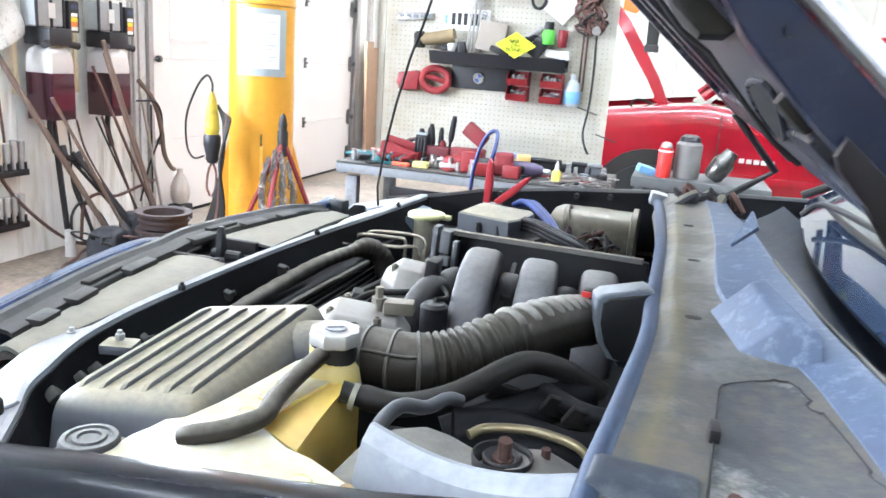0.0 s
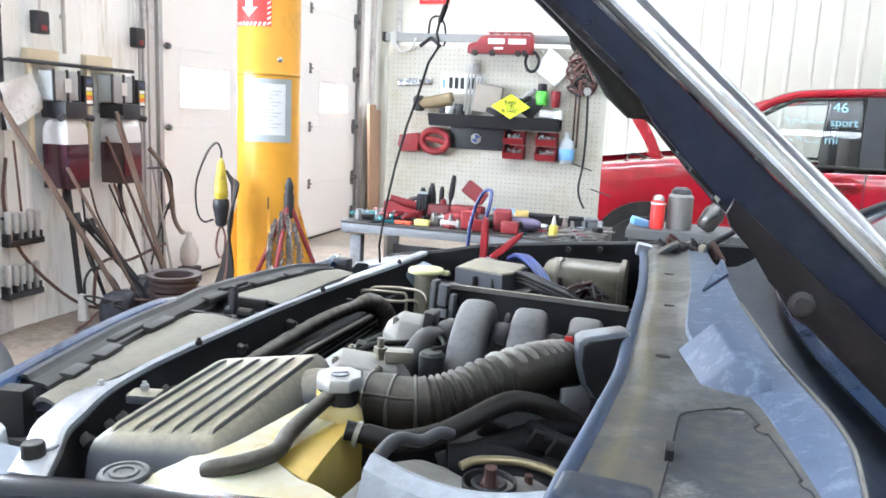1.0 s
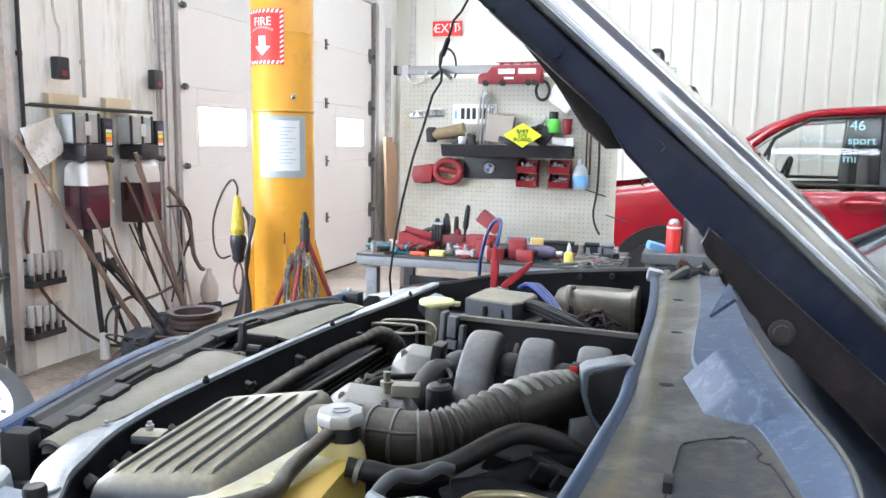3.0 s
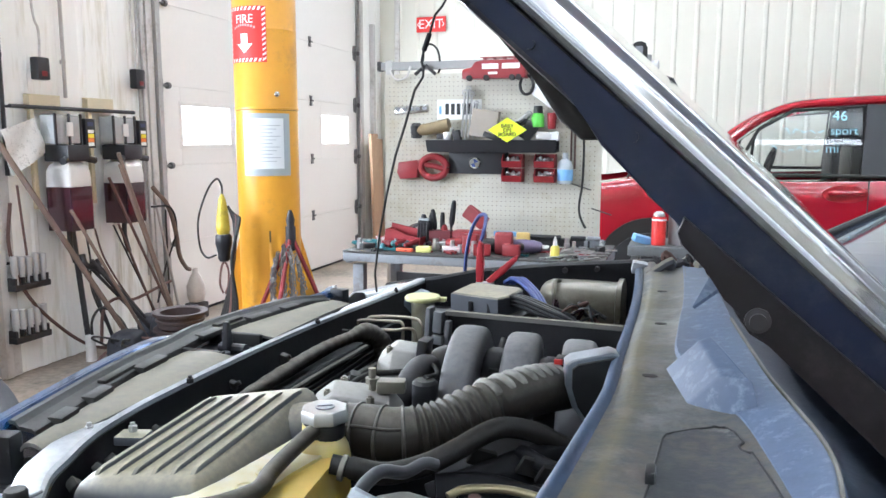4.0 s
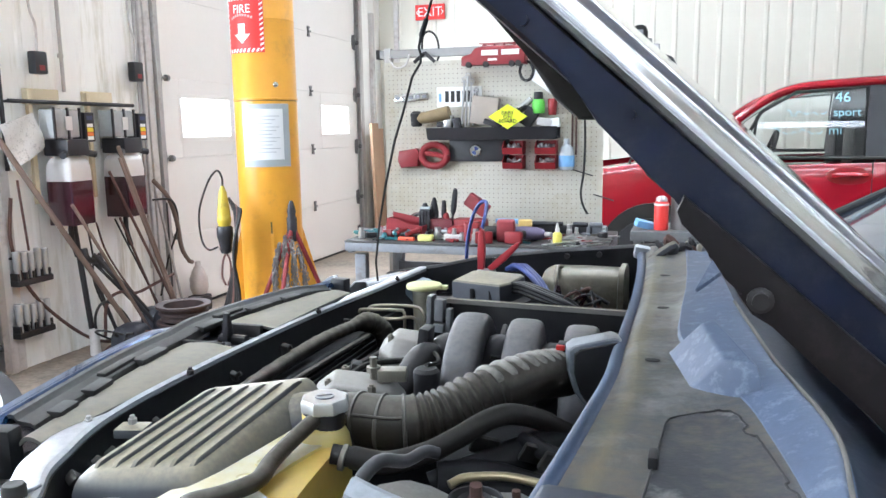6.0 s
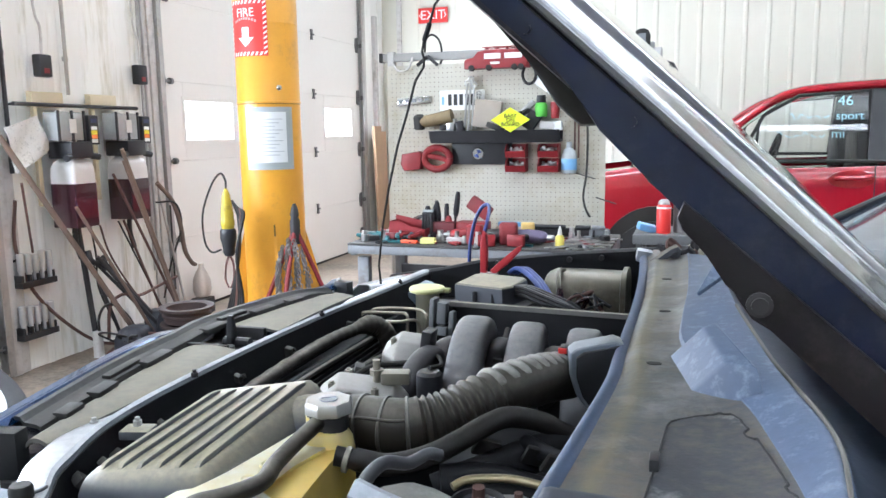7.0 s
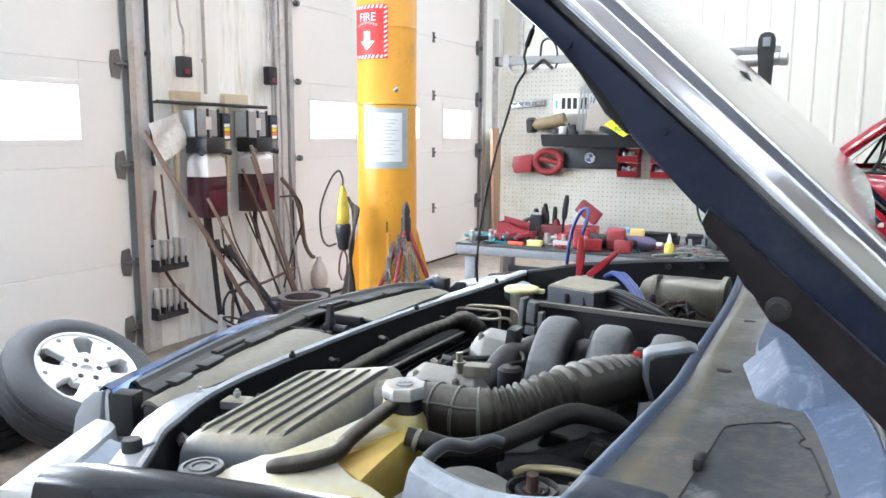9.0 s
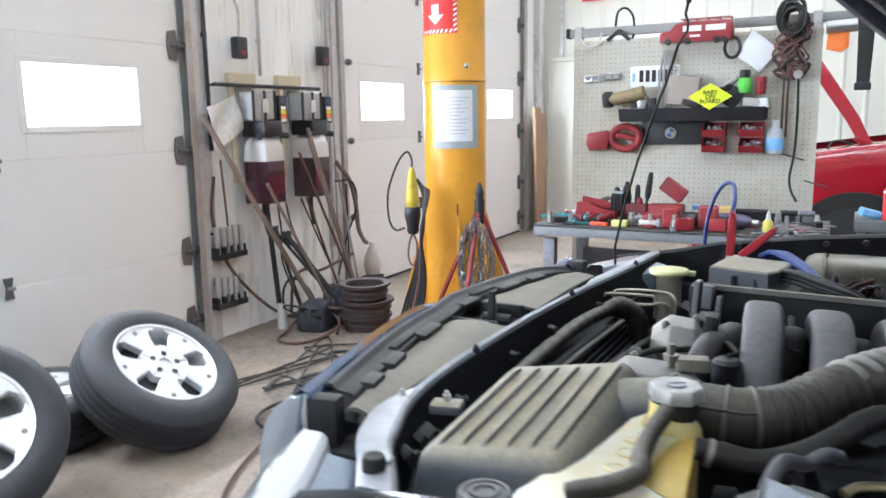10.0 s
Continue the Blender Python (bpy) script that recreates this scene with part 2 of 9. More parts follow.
def droplets(m, size, patch):
    """Beads of water of that size, in patches, as relief on a material."""
    n, l = m.node_tree.nodes, m.node_tree.links
    co = n.new("ShaderNodeTexCoord")
    cells, where = n.new("ShaderNodeTexVoronoi"), n.new("ShaderNodeTexNoise")
    cells.inputs["Scale"].default_value, where.inputs["Scale"].default_value = 1.0 / size, patch
    l.new(co.outputs["Object"], cells.inputs["Vector"])
    l.new(co.outputs["Object"], where.inputs["Vector"])
    bead, mask, height = n.new("ShaderNodeMapRange"), n.new("ShaderNodeMapRange"), n.new("ShaderNodeMath")
    bead.interpolation_type = "SMOOTHSTEP"
    bead.inputs["From Min"].default_value, bead.inputs["From Max"].default_value = 0.5, 0.1
    mask.inputs["From Min"].default_value, mask.inputs["From Max"].default_value = 0.44, 0.56
    l.new(cells.outputs["Distance"], bead.inputs["Value"])
    l.new(where.outputs["Fac"], mask.inputs["Value"])
    inner, side, field = n.new("ShaderNodeSeparateXYZ"), n.new("ShaderNodeMapRange"), n.new("ShaderNodeMath")
    l.new(co.outputs["Object"], inner.inputs[0])
    l.new(inner.outputs["Y"], side.inputs["Value"])
    side.inputs["From Min"].default_value, side.inputs["From Max"].default_value = -0.70, -0.66
    field.operation = height.operation = "MULTIPLY"
    l.new(mask.outputs[0], field.inputs[0])
    l.new(side.outputs[0], field.inputs[1])
    l.new(bead.outputs[0], height.inputs[0])
    l.new(field.outputs[0], height.inputs[1])
    relief = n.new("ShaderNodeBump")
    relief.inputs["Strength"].default_value, relief.inputs["Distance"].default_value = 0.35, 0.0009
    l.new(height.outputs[0], relief.inputs["Height"])
    b = n["Principled BSDF"]
    if b.inputs["Normal"].is_linked:
        l.new(b.inputs["Normal"].links[0].from_socket, relief.inputs["Normal"])
    l.new(relief.outputs[0], b.inputs["Normal"])
    l.new(relief.outputs[0], b.inputs["Coat Normal"])


droplets(paint_wet, 0.0045, 4.0)
hood_under = mat("hood_under", (0.026, 0.027, 0.040), 0.28, 0.1, var=0.3, scale=9, fine=60, dirt=(0.10, 0.10, 0.11), dirt_amount=0.2)
chrome = mat("chrome", (0.75, 0.75, 0.76), 0.1, 1.0, var=0.05, bump=0.0)
steel = mat("tool_steel", (0.5, 0.5, 0.5), 0.3, 0.9, var=0.15, scale=20, bump=0.05)
alloy = mat("alloy_wheel", (0.66, 0.66, 0.66), 0.35, 0.4, var=0.08, scale=10, fine=60, bump=0.03, dust=0.3, dust_colour=(0.6, 0.58, 0.55))
tyre = mat("tyre_rubber", (0.026, 0.026, 0.029), 0.75, var=0.3, scale=10, fine=60, dust=0.10, dust_colour=(0.2, 0.19, 0.18))
glass = mat("clear_glass", (0.9, 0.95, 0.95), 0.03, var=0.02, bump=0.0, trans=1.0)
# opaque white puts the glare of the clear lens into its colour
lens = mat("lamp_lens_glare", (0.85, 0.87, 0.9), 0.08, var=0.03, bump=0.0, coat=1.0, spec=0.8)
column_yellow = mat("column_yellow", (0.66, 0.315, 0.028), 0.34, var=0.16, scale=5, fine=30, bump=0.06, dirt=(0.42, 0.21, 0.04), dirt_amount=0.25, scuff=(0.50, 0.25, 0.035), scuff_scale=5, scuff_amount=0.3)
red_paint = mat("red_car_paint", (0.33, 0.008, 0.018), 0.2, var=0.05, scale=4, bump=0.0, coat=1.0)
red_tool = mat("red_tool", (0.21, 0.015, 0.019), 0.45, var=0.2, scale=16, fine=60)
red_sign = mat("red_sign", (0.62, 0.035, 0.03), 0.4, var=0.06, scale=8, bump=0.02)
white_sign = mat("white_sign", (0.82, 0.82, 0.8), 0.5, var=0.05, scale=8, bump=0.02)
paper = mat("paper", (0.80, 0.81, 0.81), 0.7, var=0.05, scale=10, bump=0.05)
tape_grey = mat("grey_tape", (0.36, 0.39, 0.40), 0.5, var=0.12, scale=14, bump=0.05)
pegboard_mat = mat("pegboard", (0.52, 0.50, 0.43), 0.6, var=0.12, scale=3, fine=25, bump=0.06, dirt=(0.42, 0.37, 0.26), dirt_amount=0.45, scuff=(0.44, 0.41, 0.33), scuff_scale=6, scuff_amount=0.4)
hole_dark = mat("peg_hole", (0.17, 0.155, 0.13), 0.9, var=0.2, bump=0.0)
wood = mat("weathered_wood", (0.30, 0.185, 0.11), 0.7, var=0.3, scale=9, fine=60, bump=0.2)
wood_pale = mat("pale_wood", (0.56, 0.48, 0.33), 0.7, var=0.2, scale=9, fine=60, bump=0.15)
pole_wood = mat("pole_wood", (0.155, 0.108, 0.085), 0.6, var=0.3, scale=14, fine=60, bump=0.15)
bench_grey = mat("bench_grey", (0.22, 0.23, 0.25), 0.5, 0.2, var=0.25, scale=8, fine=50, dirt=(0.14, 0.12, 0.11), dirt_amount=0.4)
bench_top = mat("bench_top", (0.055, 0.052, 0.05), 0.6, var=0.4, scale=9, fine=60)
liquid_red = mat("red_fluid", (0.034, 0.007, 0.014), 0.22, var=0.5, scale=7, fine=30, bump=0.02, coat=0.5, spec=0.6)
bottle_white = mat("milky_plastic", (0.58, 0.56, 0.545), 0.4, var=0.08, scale=9, bump=0.03)
smoke_plastic = mat("smoky_plastic", (0.34, 0.35, 0.35), 0.2, var=0.3, scale=14, bump=0.0, coat=0.5)
orange = mat("orange_plastic", (0.80, 0.20, 0.04), 0.5, var=0.1)
yellow = mat("yellow_plastic", (0.78, 0.62, 0.03), 0.45, var=0.12, scale=14)
hi_yellow = mat("sign_yellow", (0.72, 0.83, 0.02), 0.45, var=0.06, bump=0.02)
green = mat("green_plastic", (0.14, 0.58, 0.08), 0.4, var=0.1)
teal = mat("teal_plastic", (0.02, 0.13, 0.15), 0.45, var=0.3, scale=20)
blue_cable = mat("blue_cable", (0.030, 0.052, 0.20), 0.45, var=0.2, scale=20)
blue_label = mat("blue_label", (0.20, 0.42, 0.70), 0.4, var=0.15, scale=18)
window_white = mat("daylight_pane", (1.0, 0.985, 0.96), 0.4, var=0.0, bump=0.0, emit=5.0)
ink = mat("black_ink", (0.02, 0.02, 0.02), 0.6, var=0.1, bump=0.0)
brown = mat("brown_leather", (0.13, 0.06, 0.05), 0.6, var=0.35, scale=18)
tint_glass = mat("tinted_glass", (0.04, 0.045, 0.045), 0.03, var=0.1, bump=0.0, spec=0.9)

# ---- building tools ----
ORIGIN = {}


def thing(name, loc, label, category, group="", kind=""):
    ob = new(name)
    ob.location = loc
    ob.empty_display_size = 0.05
    ORIGIN[ob] = Vector(loc)
    return tagged(ob, label, category, group, kind)


def link_mesh(name, bm, material, smooth=True):
    bmesh.ops.recalc_face_normals(bm, faces=bm.faces)
    me = bpy.data.meshes.new(name)
    bm.to_mesh(me)
    bm.free()
    me.materials.append(material)
    if smooth:
        me.polygons.foreach_set("use_smooth", [True] * len(me.polygons))
        me.set_sharp_from_angle(angle=radians(35))
    return new(name, me)


def part(name, bm, material, parent, label="", smooth=True):
    """One mesh, given in world coordinates, under a thing or a part."""
    o = ORIGIN[parent]
    bmesh.ops.translate(bm, verts=bm.verts, vec=-o)
    ob = link_mesh(name, bm, material, smooth)
    ob.parent = parent
    ORIGIN[ob] = o
    return tagged(ob, label)


def setting(name, bm, material, label, category, smooth=True):
    ob = link_mesh(name, bm, material, smooth)
    ORIGIN[ob] = Vector((0, 0, 0))
    return tagged(ob, label, category, kind="structure")


def solo(name, bm, material, label, category, group="", kind=""):
    """A thing that is one mesh."""
    vs = [v.co for v in bm.verts]
    base = Vector((sum(v.x for v in vs) / len(vs), sum(v.y for v in vs) / len(vs), min(v.z for v in vs)))
    bmesh.ops.translate(bm, verts=bm.verts, vec=-base)
    ob = link_mesh(name, bm, material)
    ob.location = base
    ORIGIN[ob] = base
    return tagged(ob, label, category, group, kind)


def B():
    return bmesh.new()


def box(bm, x0, x1, y0, y1, z0, z1, bevel=0.0, seg=2, m=None):
    vs = [bm.verts.new(v) for v in ((x0, y0, z0), (x1, y0, z0), (x1, y1, z0), (x0, y1, z0), (x0, y0, z1), (x1, y0, z1), (x1, y1, z1), (x0, y1, z1))]
    fs = [bm.faces.new([vs[i] for i in q]) for q in ((3, 2, 1, 0), (4, 5, 6, 7), (0, 1, 5, 4), (1, 2, 6, 5), (2, 3, 7, 6), (3, 0, 4, 7))]
    if bevel:
        es = list({e for f in fs for e in f.edges})
        r = bmesh.ops.bevel(bm, geom=es, offset=bevel, segments=seg, profile=0.6, affect="EDGES")
        vs = list({v for f in r["faces"] for v in f.verts} | {v for v in vs if v.is_valid})
    if m is not None:
        bmesh.ops.transform(bm, matrix=m, verts=vs)
    return bm


def cbox(bm, m, sx, sy, sz, bevel=0.0, seg=2):
    """A box of that size centred on the pose m."""
    return box(bm, -sx / 2, sx / 2, -sy / 2, sy / 2, -sz / 2, sz / 2, bevel, seg, m)


def spin(bm, profile, m, n=24, closed=False):
    """A lathed body: profile rows of (radius, height) about the z axis of the pose m."""
    rings = []
    for r, h in profile:
        if r < 1e-5:
            rings.append([bm.verts.new(m @ Vector((0, 0, h)))])
        else:
            rings.append([bm.verts.new(m @ Vector((r * math.cos(2 * math.pi * i / n), r * math.sin(2 * math.pi * i / n), h))) for i in range(n)])
    pairs = list(zip(rings, rings[1:])) + ([(rings[-1], rings[0])] if closed else [])
    for a, b in pairs:
        for i in range(n):
            j = (i + 1) % n
            if len(a) == 1 and len(b) == 1:
                continue
            if len(a) == 1:
                bm.faces.new((a[0], b[i], b[j]))
            elif len(b) == 1:
                bm.faces.new((a[i], a[j], b[0]))
            else:
                bm.faces.new((a[i], a[j], b[j], b[i]))
    if not closed:
        for ring in (rings[0], rings[-1]):
            if len(ring) > 1:
                bm.faces.new(ring)
    return bm


def cyl(bm, p, q, r, n=16, r2=None, bevel=0.0):
    p, q = Vector(p), Vector(q)
    h = (q - p).length
    m = Matrix.Translation(p) @ (q - p).to_track_quat("Z", "Y").to_matrix().to_4x4()
    r2 = r if r2 is None else r2
    rows = [(r, 0), (r2, h)] if not bevel else [(r - bevel, 0), (r, bevel), (r2, h - bevel), (r2 - bevel, h)]
    return spin(bm, rows, m, n)


def curve(points, steps=6):
    """A smooth line through the points."""
    ps = [Vector(p) for p in points]
    ps = [2 * ps[0] - ps[1]] + ps + [2 * ps[-1] - ps[-2]]
    out = []
    for i in range(1, len(ps) - 2):
        a, b, c, d = ps[i - 1:i + 3]
        for k in range(steps):
            t = k / steps
            out.append(0.5 * (2 * b + (c - a) * t + (2 * a - 5 * b + 4 * c - d) * t * t + (3 * b - 3 * c + d - a) * t ** 3))
    out.append(ps[-2])
    return out


def tube(bm, points, r, n=10, steps=6, smooth=True):
    """A hose along points; r is a number or a function of the way 0..1."""
    ps = curve(points, steps) if smooth else [Vector(p) for p in points]
    rings, up = [], Vector((0.123, 0.2, 1))
    for i, p in enumerate(ps):
        t = (ps[min(i + 1, len(ps) - 1)] - ps[max(i - 1, 0)]).normalized()
        side = t.cross(up)
        side = side.normalized() if side.length > 1e-4 else t.orthogonal().normalized()
        up = side.cross(t).normalized()
        rr = r(i / (len(ps) - 1)) if callable(r) else r
        rings.append([bm.verts.new(p + rr * (side * math.cos(2 * math.pi * k / n) + up * math.sin(2 * math.pi * k / n))) for k in range(n)])
    for a, b in zip(rings, rings[1:]):
        for k in range(n):
            j = (k + 1) % n
            bm.faces.new((a[k], a[j], b[j], b[k]))
    bm.faces.new(rings[0])
    bm.faces.new(rings[-1])
    return bm


def loft(bm, sections, closed=True, caps=True):
    """Skin between sections, lists of as many points each."""
    rows = [[bm.verts.new(p) for p in s] for s in sections]
    k = len(rows[0])
    for a, b in zip(rows, rows[1:]):
        for i in range(k if closed else k - 1):
            j = (i + 1) % k
            bm.faces.new((a[i], a[j], b[j], b[i]))
    if caps and closed:
        bm.faces.new(rows[0])
        bm.faces.new(rows[-1])
    return bm


def sheet(bm, rows, thick, way=(0, 0, -1)):
    """A curved sheet through rows of points, with a thickness along way."""
    w = Vector(way).normalized() * thick
    top = [[bm.verts.new(p) for p in r] for r in rows]
    low = [[bm.verts.new(Vector(p) + w) for p in r] for r in rows]
    a, b = len(rows), len(rows[0])
    for i in range(a - 1):
        for j in range(b - 1):
            bm.faces.new((top[i][j], top[i + 1][j], top[i + 1][j + 1], top[i][j + 1]))
            bm.faces.new((low[i][j], low[i][j + 1], low[i + 1][j + 1], low[i + 1][j]))
    for i in range(a - 1):
        for j in (0, b - 1):
            bm.faces.new((top[i][j], top[i + 1][j], low[i + 1][j], low[i][j]))
    for j in range(b - 1):
        for i in (0, a - 1):
            bm.faces.new((top[i][j], top[i][j + 1], low[i][j + 1], low[i][j]))
    return bm


def prism(bm, outline, z0, z1, bevel=0.0, seg=2, m=None):
    """A plate: outline in x, y from z0 to z1, with its top and bottom edges rounded; m places it."""
    lo = [bm.verts.new((x, y, z0)) for x, y in outline]
    hi = [bm.verts.new((x, y, z1)) for x, y in outline]
    f0, f1 = bm.faces.new(lo[::-1]), bm.faces.new(hi)
    k = len(outline)
    for i in range(k):
        j = (i + 1) % k
        bm.faces.new((lo[i], lo[j], hi[j], hi[i]))
    vs = lo + hi
    if bevel:
        es = list(set(f0.edges) | set(f1.edges))
        r = bmesh.ops.bevel(bm, geom=es, offset=bevel, segments=seg, profile=0.6, affect="EDGES")
        vs = list({v for f in r["faces"] for v in f.verts} | {v for v in vs if v.is_valid})
    if m is not None:
        bmesh.ops.transform(bm, matrix=m, verts=vs)
    return bm


def lettering(text, size, m, depth=0.001):
    """The letters as a bmesh, centred on the pose m, lying in its x, y plane."""
    data = bpy.data.curves.new("letters", "FONT")
    data.body, data.size, data.extrude, data.align_x, data.align_y = text, size, depth, "CENTER", "CENTER"
    tmp = bpy.data.objects.new("letters", data)
    scene.collection.objects.link(tmp)
    me = bpy.data.meshes.new_from_object(tmp.evaluated_get(bpy.context.evaluated_depsgraph_get()))
    bpy.data.objects.remove(tmp)
    bm = bmesh.new()
    bm.from_mesh(me)
    bmesh.ops.transform(bm, matrix=m, verts=bm.verts)
    return bm


FACE_Y = pose(0, 0, 0, 90, 0, 0)     # x stays, letters stand up, read from -y
FACE_X = pose(0, 0, 0, 90, 0, 90)    # letters on a wall read from +x


def at(x, y, z, m=Matrix()):
    return Matrix.Translation((x, y, z)) @ m


# ---- the hall ----
bm = B()
box(bm, LEFT_X - 0.3, RIGHT_X, FRONT_Y, BACK_Y, -0.2, 0.0)
setting("floor", bm, concrete, "worn stained concrete floor", "floor")
bm = B()
box(bm, LEFT_X - 30, LEFT_X - 0.3, -30, 40, -0.25, -0.05)
setting("ground", bm, concrete, "concrete yard outside the doors", "ground")
bm = B()
box(bm, LEFT_X - 0.3, RIGHT_X + 0.2, FRONT_Y - 0.2, BACK_Y + 0.2, CEIL_Z, CEIL_Z + 0.15)
setting("ceiling", bm, ceiling_white, "white metal ceiling", "ceiling")


def rib_profile(u0, u1, pitch=0.2286, rise=0.008):
    """Points (u, d) of ribbed steel cladding between u0 and u1."""
    pts, u = [(u0, 0.0)], math.ceil(u0 / pitch) * pitch
    while u + 0.05 < u1:
        if u - 0.03 > u0:
            pts += [(u - 0.028, 0.0), (u - 0.012, rise), (u + 0.012, rise), (u + 0.028, 0.0)]
        u += pitch
    return pts + [(u1, 0.0)]


def clad(bm, axis, u0, u1, face, back, z0, z1):
    """Ribbed wall from u0 to u1; face is the inner plane, back the outer."""
    s = 1 if face > back else -1
    if axis == "y":
        pts = [(face + s * d, u) for u, d in rib_profile(u0, u1)] + [(back, u1), (back, u0)]
    else:
        pts = [(u, face + s * d) for u, d in rib_profile(u0, u1)] + [(u1, back), (u0, back)]
    return prism(bm, pts, z0, z1)


DOORS = ((0.05, 3.52), (5.06, 8.54))
DOOR_TOP = 2.92
bm = B()
for a, b in ((FRONT_Y, DOORS[0][0]), (DOORS[0][1], DOORS[1][0]), (DOORS[1][1], BACK_Y)):
    clad(bm, "y", a, b, LEFT_X, LEFT_X - 0.25, 0, CEIL_Z)
for a, b in DOORS:
    box(bm, LEFT_X - 0.25, LEFT_X, a, b, DOOR_TOP, CEIL_Z)
setting("wall_west", bm, wall_grimy, "grimy white ribbed steel wall", "wall", False)
bm = B()
clad(bm, "x", LEFT_X, RIGHT_X, BACK_Y, BACK_Y + 0.2, 0, CEIL_Z)
setting("wall_north", bm, wall_white, "cream white ribbed steel wall", "wall", False)
bm = B()
box(bm, RIGHT_X, RIGHT_X + 0.2, FRONT_Y, BACK_Y, 0, CEIL_Z)
setting("wall_east", bm, wall_white, "plain white wall", "wall")
bm = B()
box(bm, LEFT_X - 0.3, RIGHT_X + 0.2, FRONT_Y - 0.2, FRONT_Y, 0, CEIL_Z)
setting("wall_south", bm, wall_white, "plain white wall", "wall")


def hinge_bm(y, z, big):
    """A steel roller hinge on a door section."""
    bm = B()
    x = LEFT_X + 0.001
    prism(bm, [(-0.022, -0.05), (0.022, -0.05), (0.012, 0.0), (0.022, 0.05), (-0.022, 0.05), (-0.012, 0.0)] if not big else
          [(-0.04, -0.02), (-0.03, -0.075), (0.02, -0.085), (0.035, 0.0), (0.02, 0.085), (-0.03, 0.075), (-0.04, 0.02)], 0.0, 0.012, m=at(x, y, z, FACE_X))
    cyl(bm, (x + 0.02, y - 0.02, z), (x + 0.02, y + (0.09 if big else 0.02), z), 0.009, 8)
    if big:
        cyl(bm, (x + 0.02, y + 0.06, z), (x + 0.02, y + 0.085, z), 0.024, 12)
    return bm


def garage_door(index, y0, y1, windows):
    door = B()
    for k in range(5):
        z0, z1 = 0.58 * k + (0.02 if k == 0 else 0.0), 0.58 * (k + 1) - 0.001
        if k == 2:
            edges = [y0] + [v for w in windows for v in w] + [y1]
            for a, b in zip(edges[::2], edges[1::2]):
                box(door, LEFT_X - 0.045, LEFT_X - 0.002, a, b, z0, z1, 0.003, 1)
            for a, b in windows:
                box(door, LEFT_X - 0.045, LEFT_X - 0.002, a, b, z0, 1.30)
                box(door, LEFT_X - 0.045, LEFT_X - 0.002, a, b, 1.615, z1)
        else:
            box(door, LEFT_X - 0.045, LEFT_X - 0.002, y0, y1, z0, z1, 0.003, 1)
    root = setting("door_%d" % index, door, door_white, "closed white sectional overhead garage door with bright windows", "garage door")
    for a, b in windows:
        bm = B()
        for r in ((a - 0.02, a + 0.012, 1.28, 1.635), (b - 0.012, b + 0.02, 1.28, 1.635), (a, b, 1.28, 1.312), (a, b, 1.603, 1.635)):
            box(bm, LEFT_X - 0.004, LEFT_X + 0.003, *r, 0.002, 1)
        part("window_frame", bm, door_white, root)
        bm = B()
        box(bm, LEFT_X - 0.03, LEFT_X - 0.022, a - 0.002, b + 0.002, 1.298, 1.617)
        part("pane", bm, window_white, root, "frosted pane bright with daylight")
        area_lamp("window_light", at(LEFT_X + 0.03, (a + b) / 2, 1.457, pose(0, 0, 0, 0, -90, 0)), 0.3, b - a - 0.03, WINDOW_POWER, (0.95, 0.98, 1.0))
    for k in range(1, 5):
        for y in (y0 + (y1 - y0) / 3, y0 + 2 * (y1 - y0) / 3 + 0.04):
            part("hinge", hinge_bm(y, 0.58 * k, False), mat("hinge_steel", (0.17, 0.165, 0.165), 0.45, 0.6, var=0.3, scale=20), root)
        part("hinge", hinge_bm(y1 - 0.04, 0.58 * k, True), MATS["hinge_steel"], root)
        part("hinge", hinge_bm(y0 + 0.02, 0.58 * k, True), MATS["hinge_steel"], root)
    part("hinge", hinge_bm(y1 - 0.04, 0.17, True), MATS["hinge_steel"], root)
    bm = B()
    box(bm, LEFT_X - 0.04, LEFT_X + 0.0, y0, y1, 0.0, 0.02)
    part("bottom_seal", bm, black_rubber, root)
    for y, s in ((y0, -1), (y1, 1)):
        bm = B()
        box(bm, LEFT_X + 0.002, LEFT_X + 0.055, y + s * 0.052, y + s * 0.055, 0.02, DOOR_TOP)
        box(bm, LEFT_X + 0.003, LEFT_X + 0.006, y + s * 0.002, y + s * 0.052, 0.02, DOOR_TOP)
        box(bm, LEFT_X + 0.052, LEFT_X + 0.055, y + s * 0.01, y + s * 0.052, 0.02, DOOR_TOP)
        part("track", bm, galv, root, "dirty galvanised roller track")
        bm = B()
        box(bm, LEFT_X + 0.001, LEFT_X + 0.03, y + s * 0.06, y + s * 0.125, 0.0, DOOR_TOP, 0.004)
        box(bm, LEFT_X + 0.001, LEFT_X + 0.018, y + s * 0.13, y + s * 0.19, 0.0, DOOR_TOP, 0.004)
        part("jamb", bm, trim_grey, root, "grey grimy door jamb")
    return root


garage_door(1, *DOORS[0], ((0.33, 0.99), (1.44, 2.10), (2.57, 3.235)))
garage_door(2, *DOORS[1], ((5.32, 5.98), (6.47, 7.13), (7.65, 8.335)))

# corner trim
bm = B()
box(bm, LEFT_X + 0.0, LEFT_X + 0.05, 8.95, 9.02, 0, 2.7, 0.005)
box(bm, LEFT_X + 0.2, LEFT_X + 0.26, BACK_Y - 0.04, BACK_Y, 0, CEIL_Z, 0.005)
setting("trim", bm, trim_grey, "pale vertical corner trim", "trim")


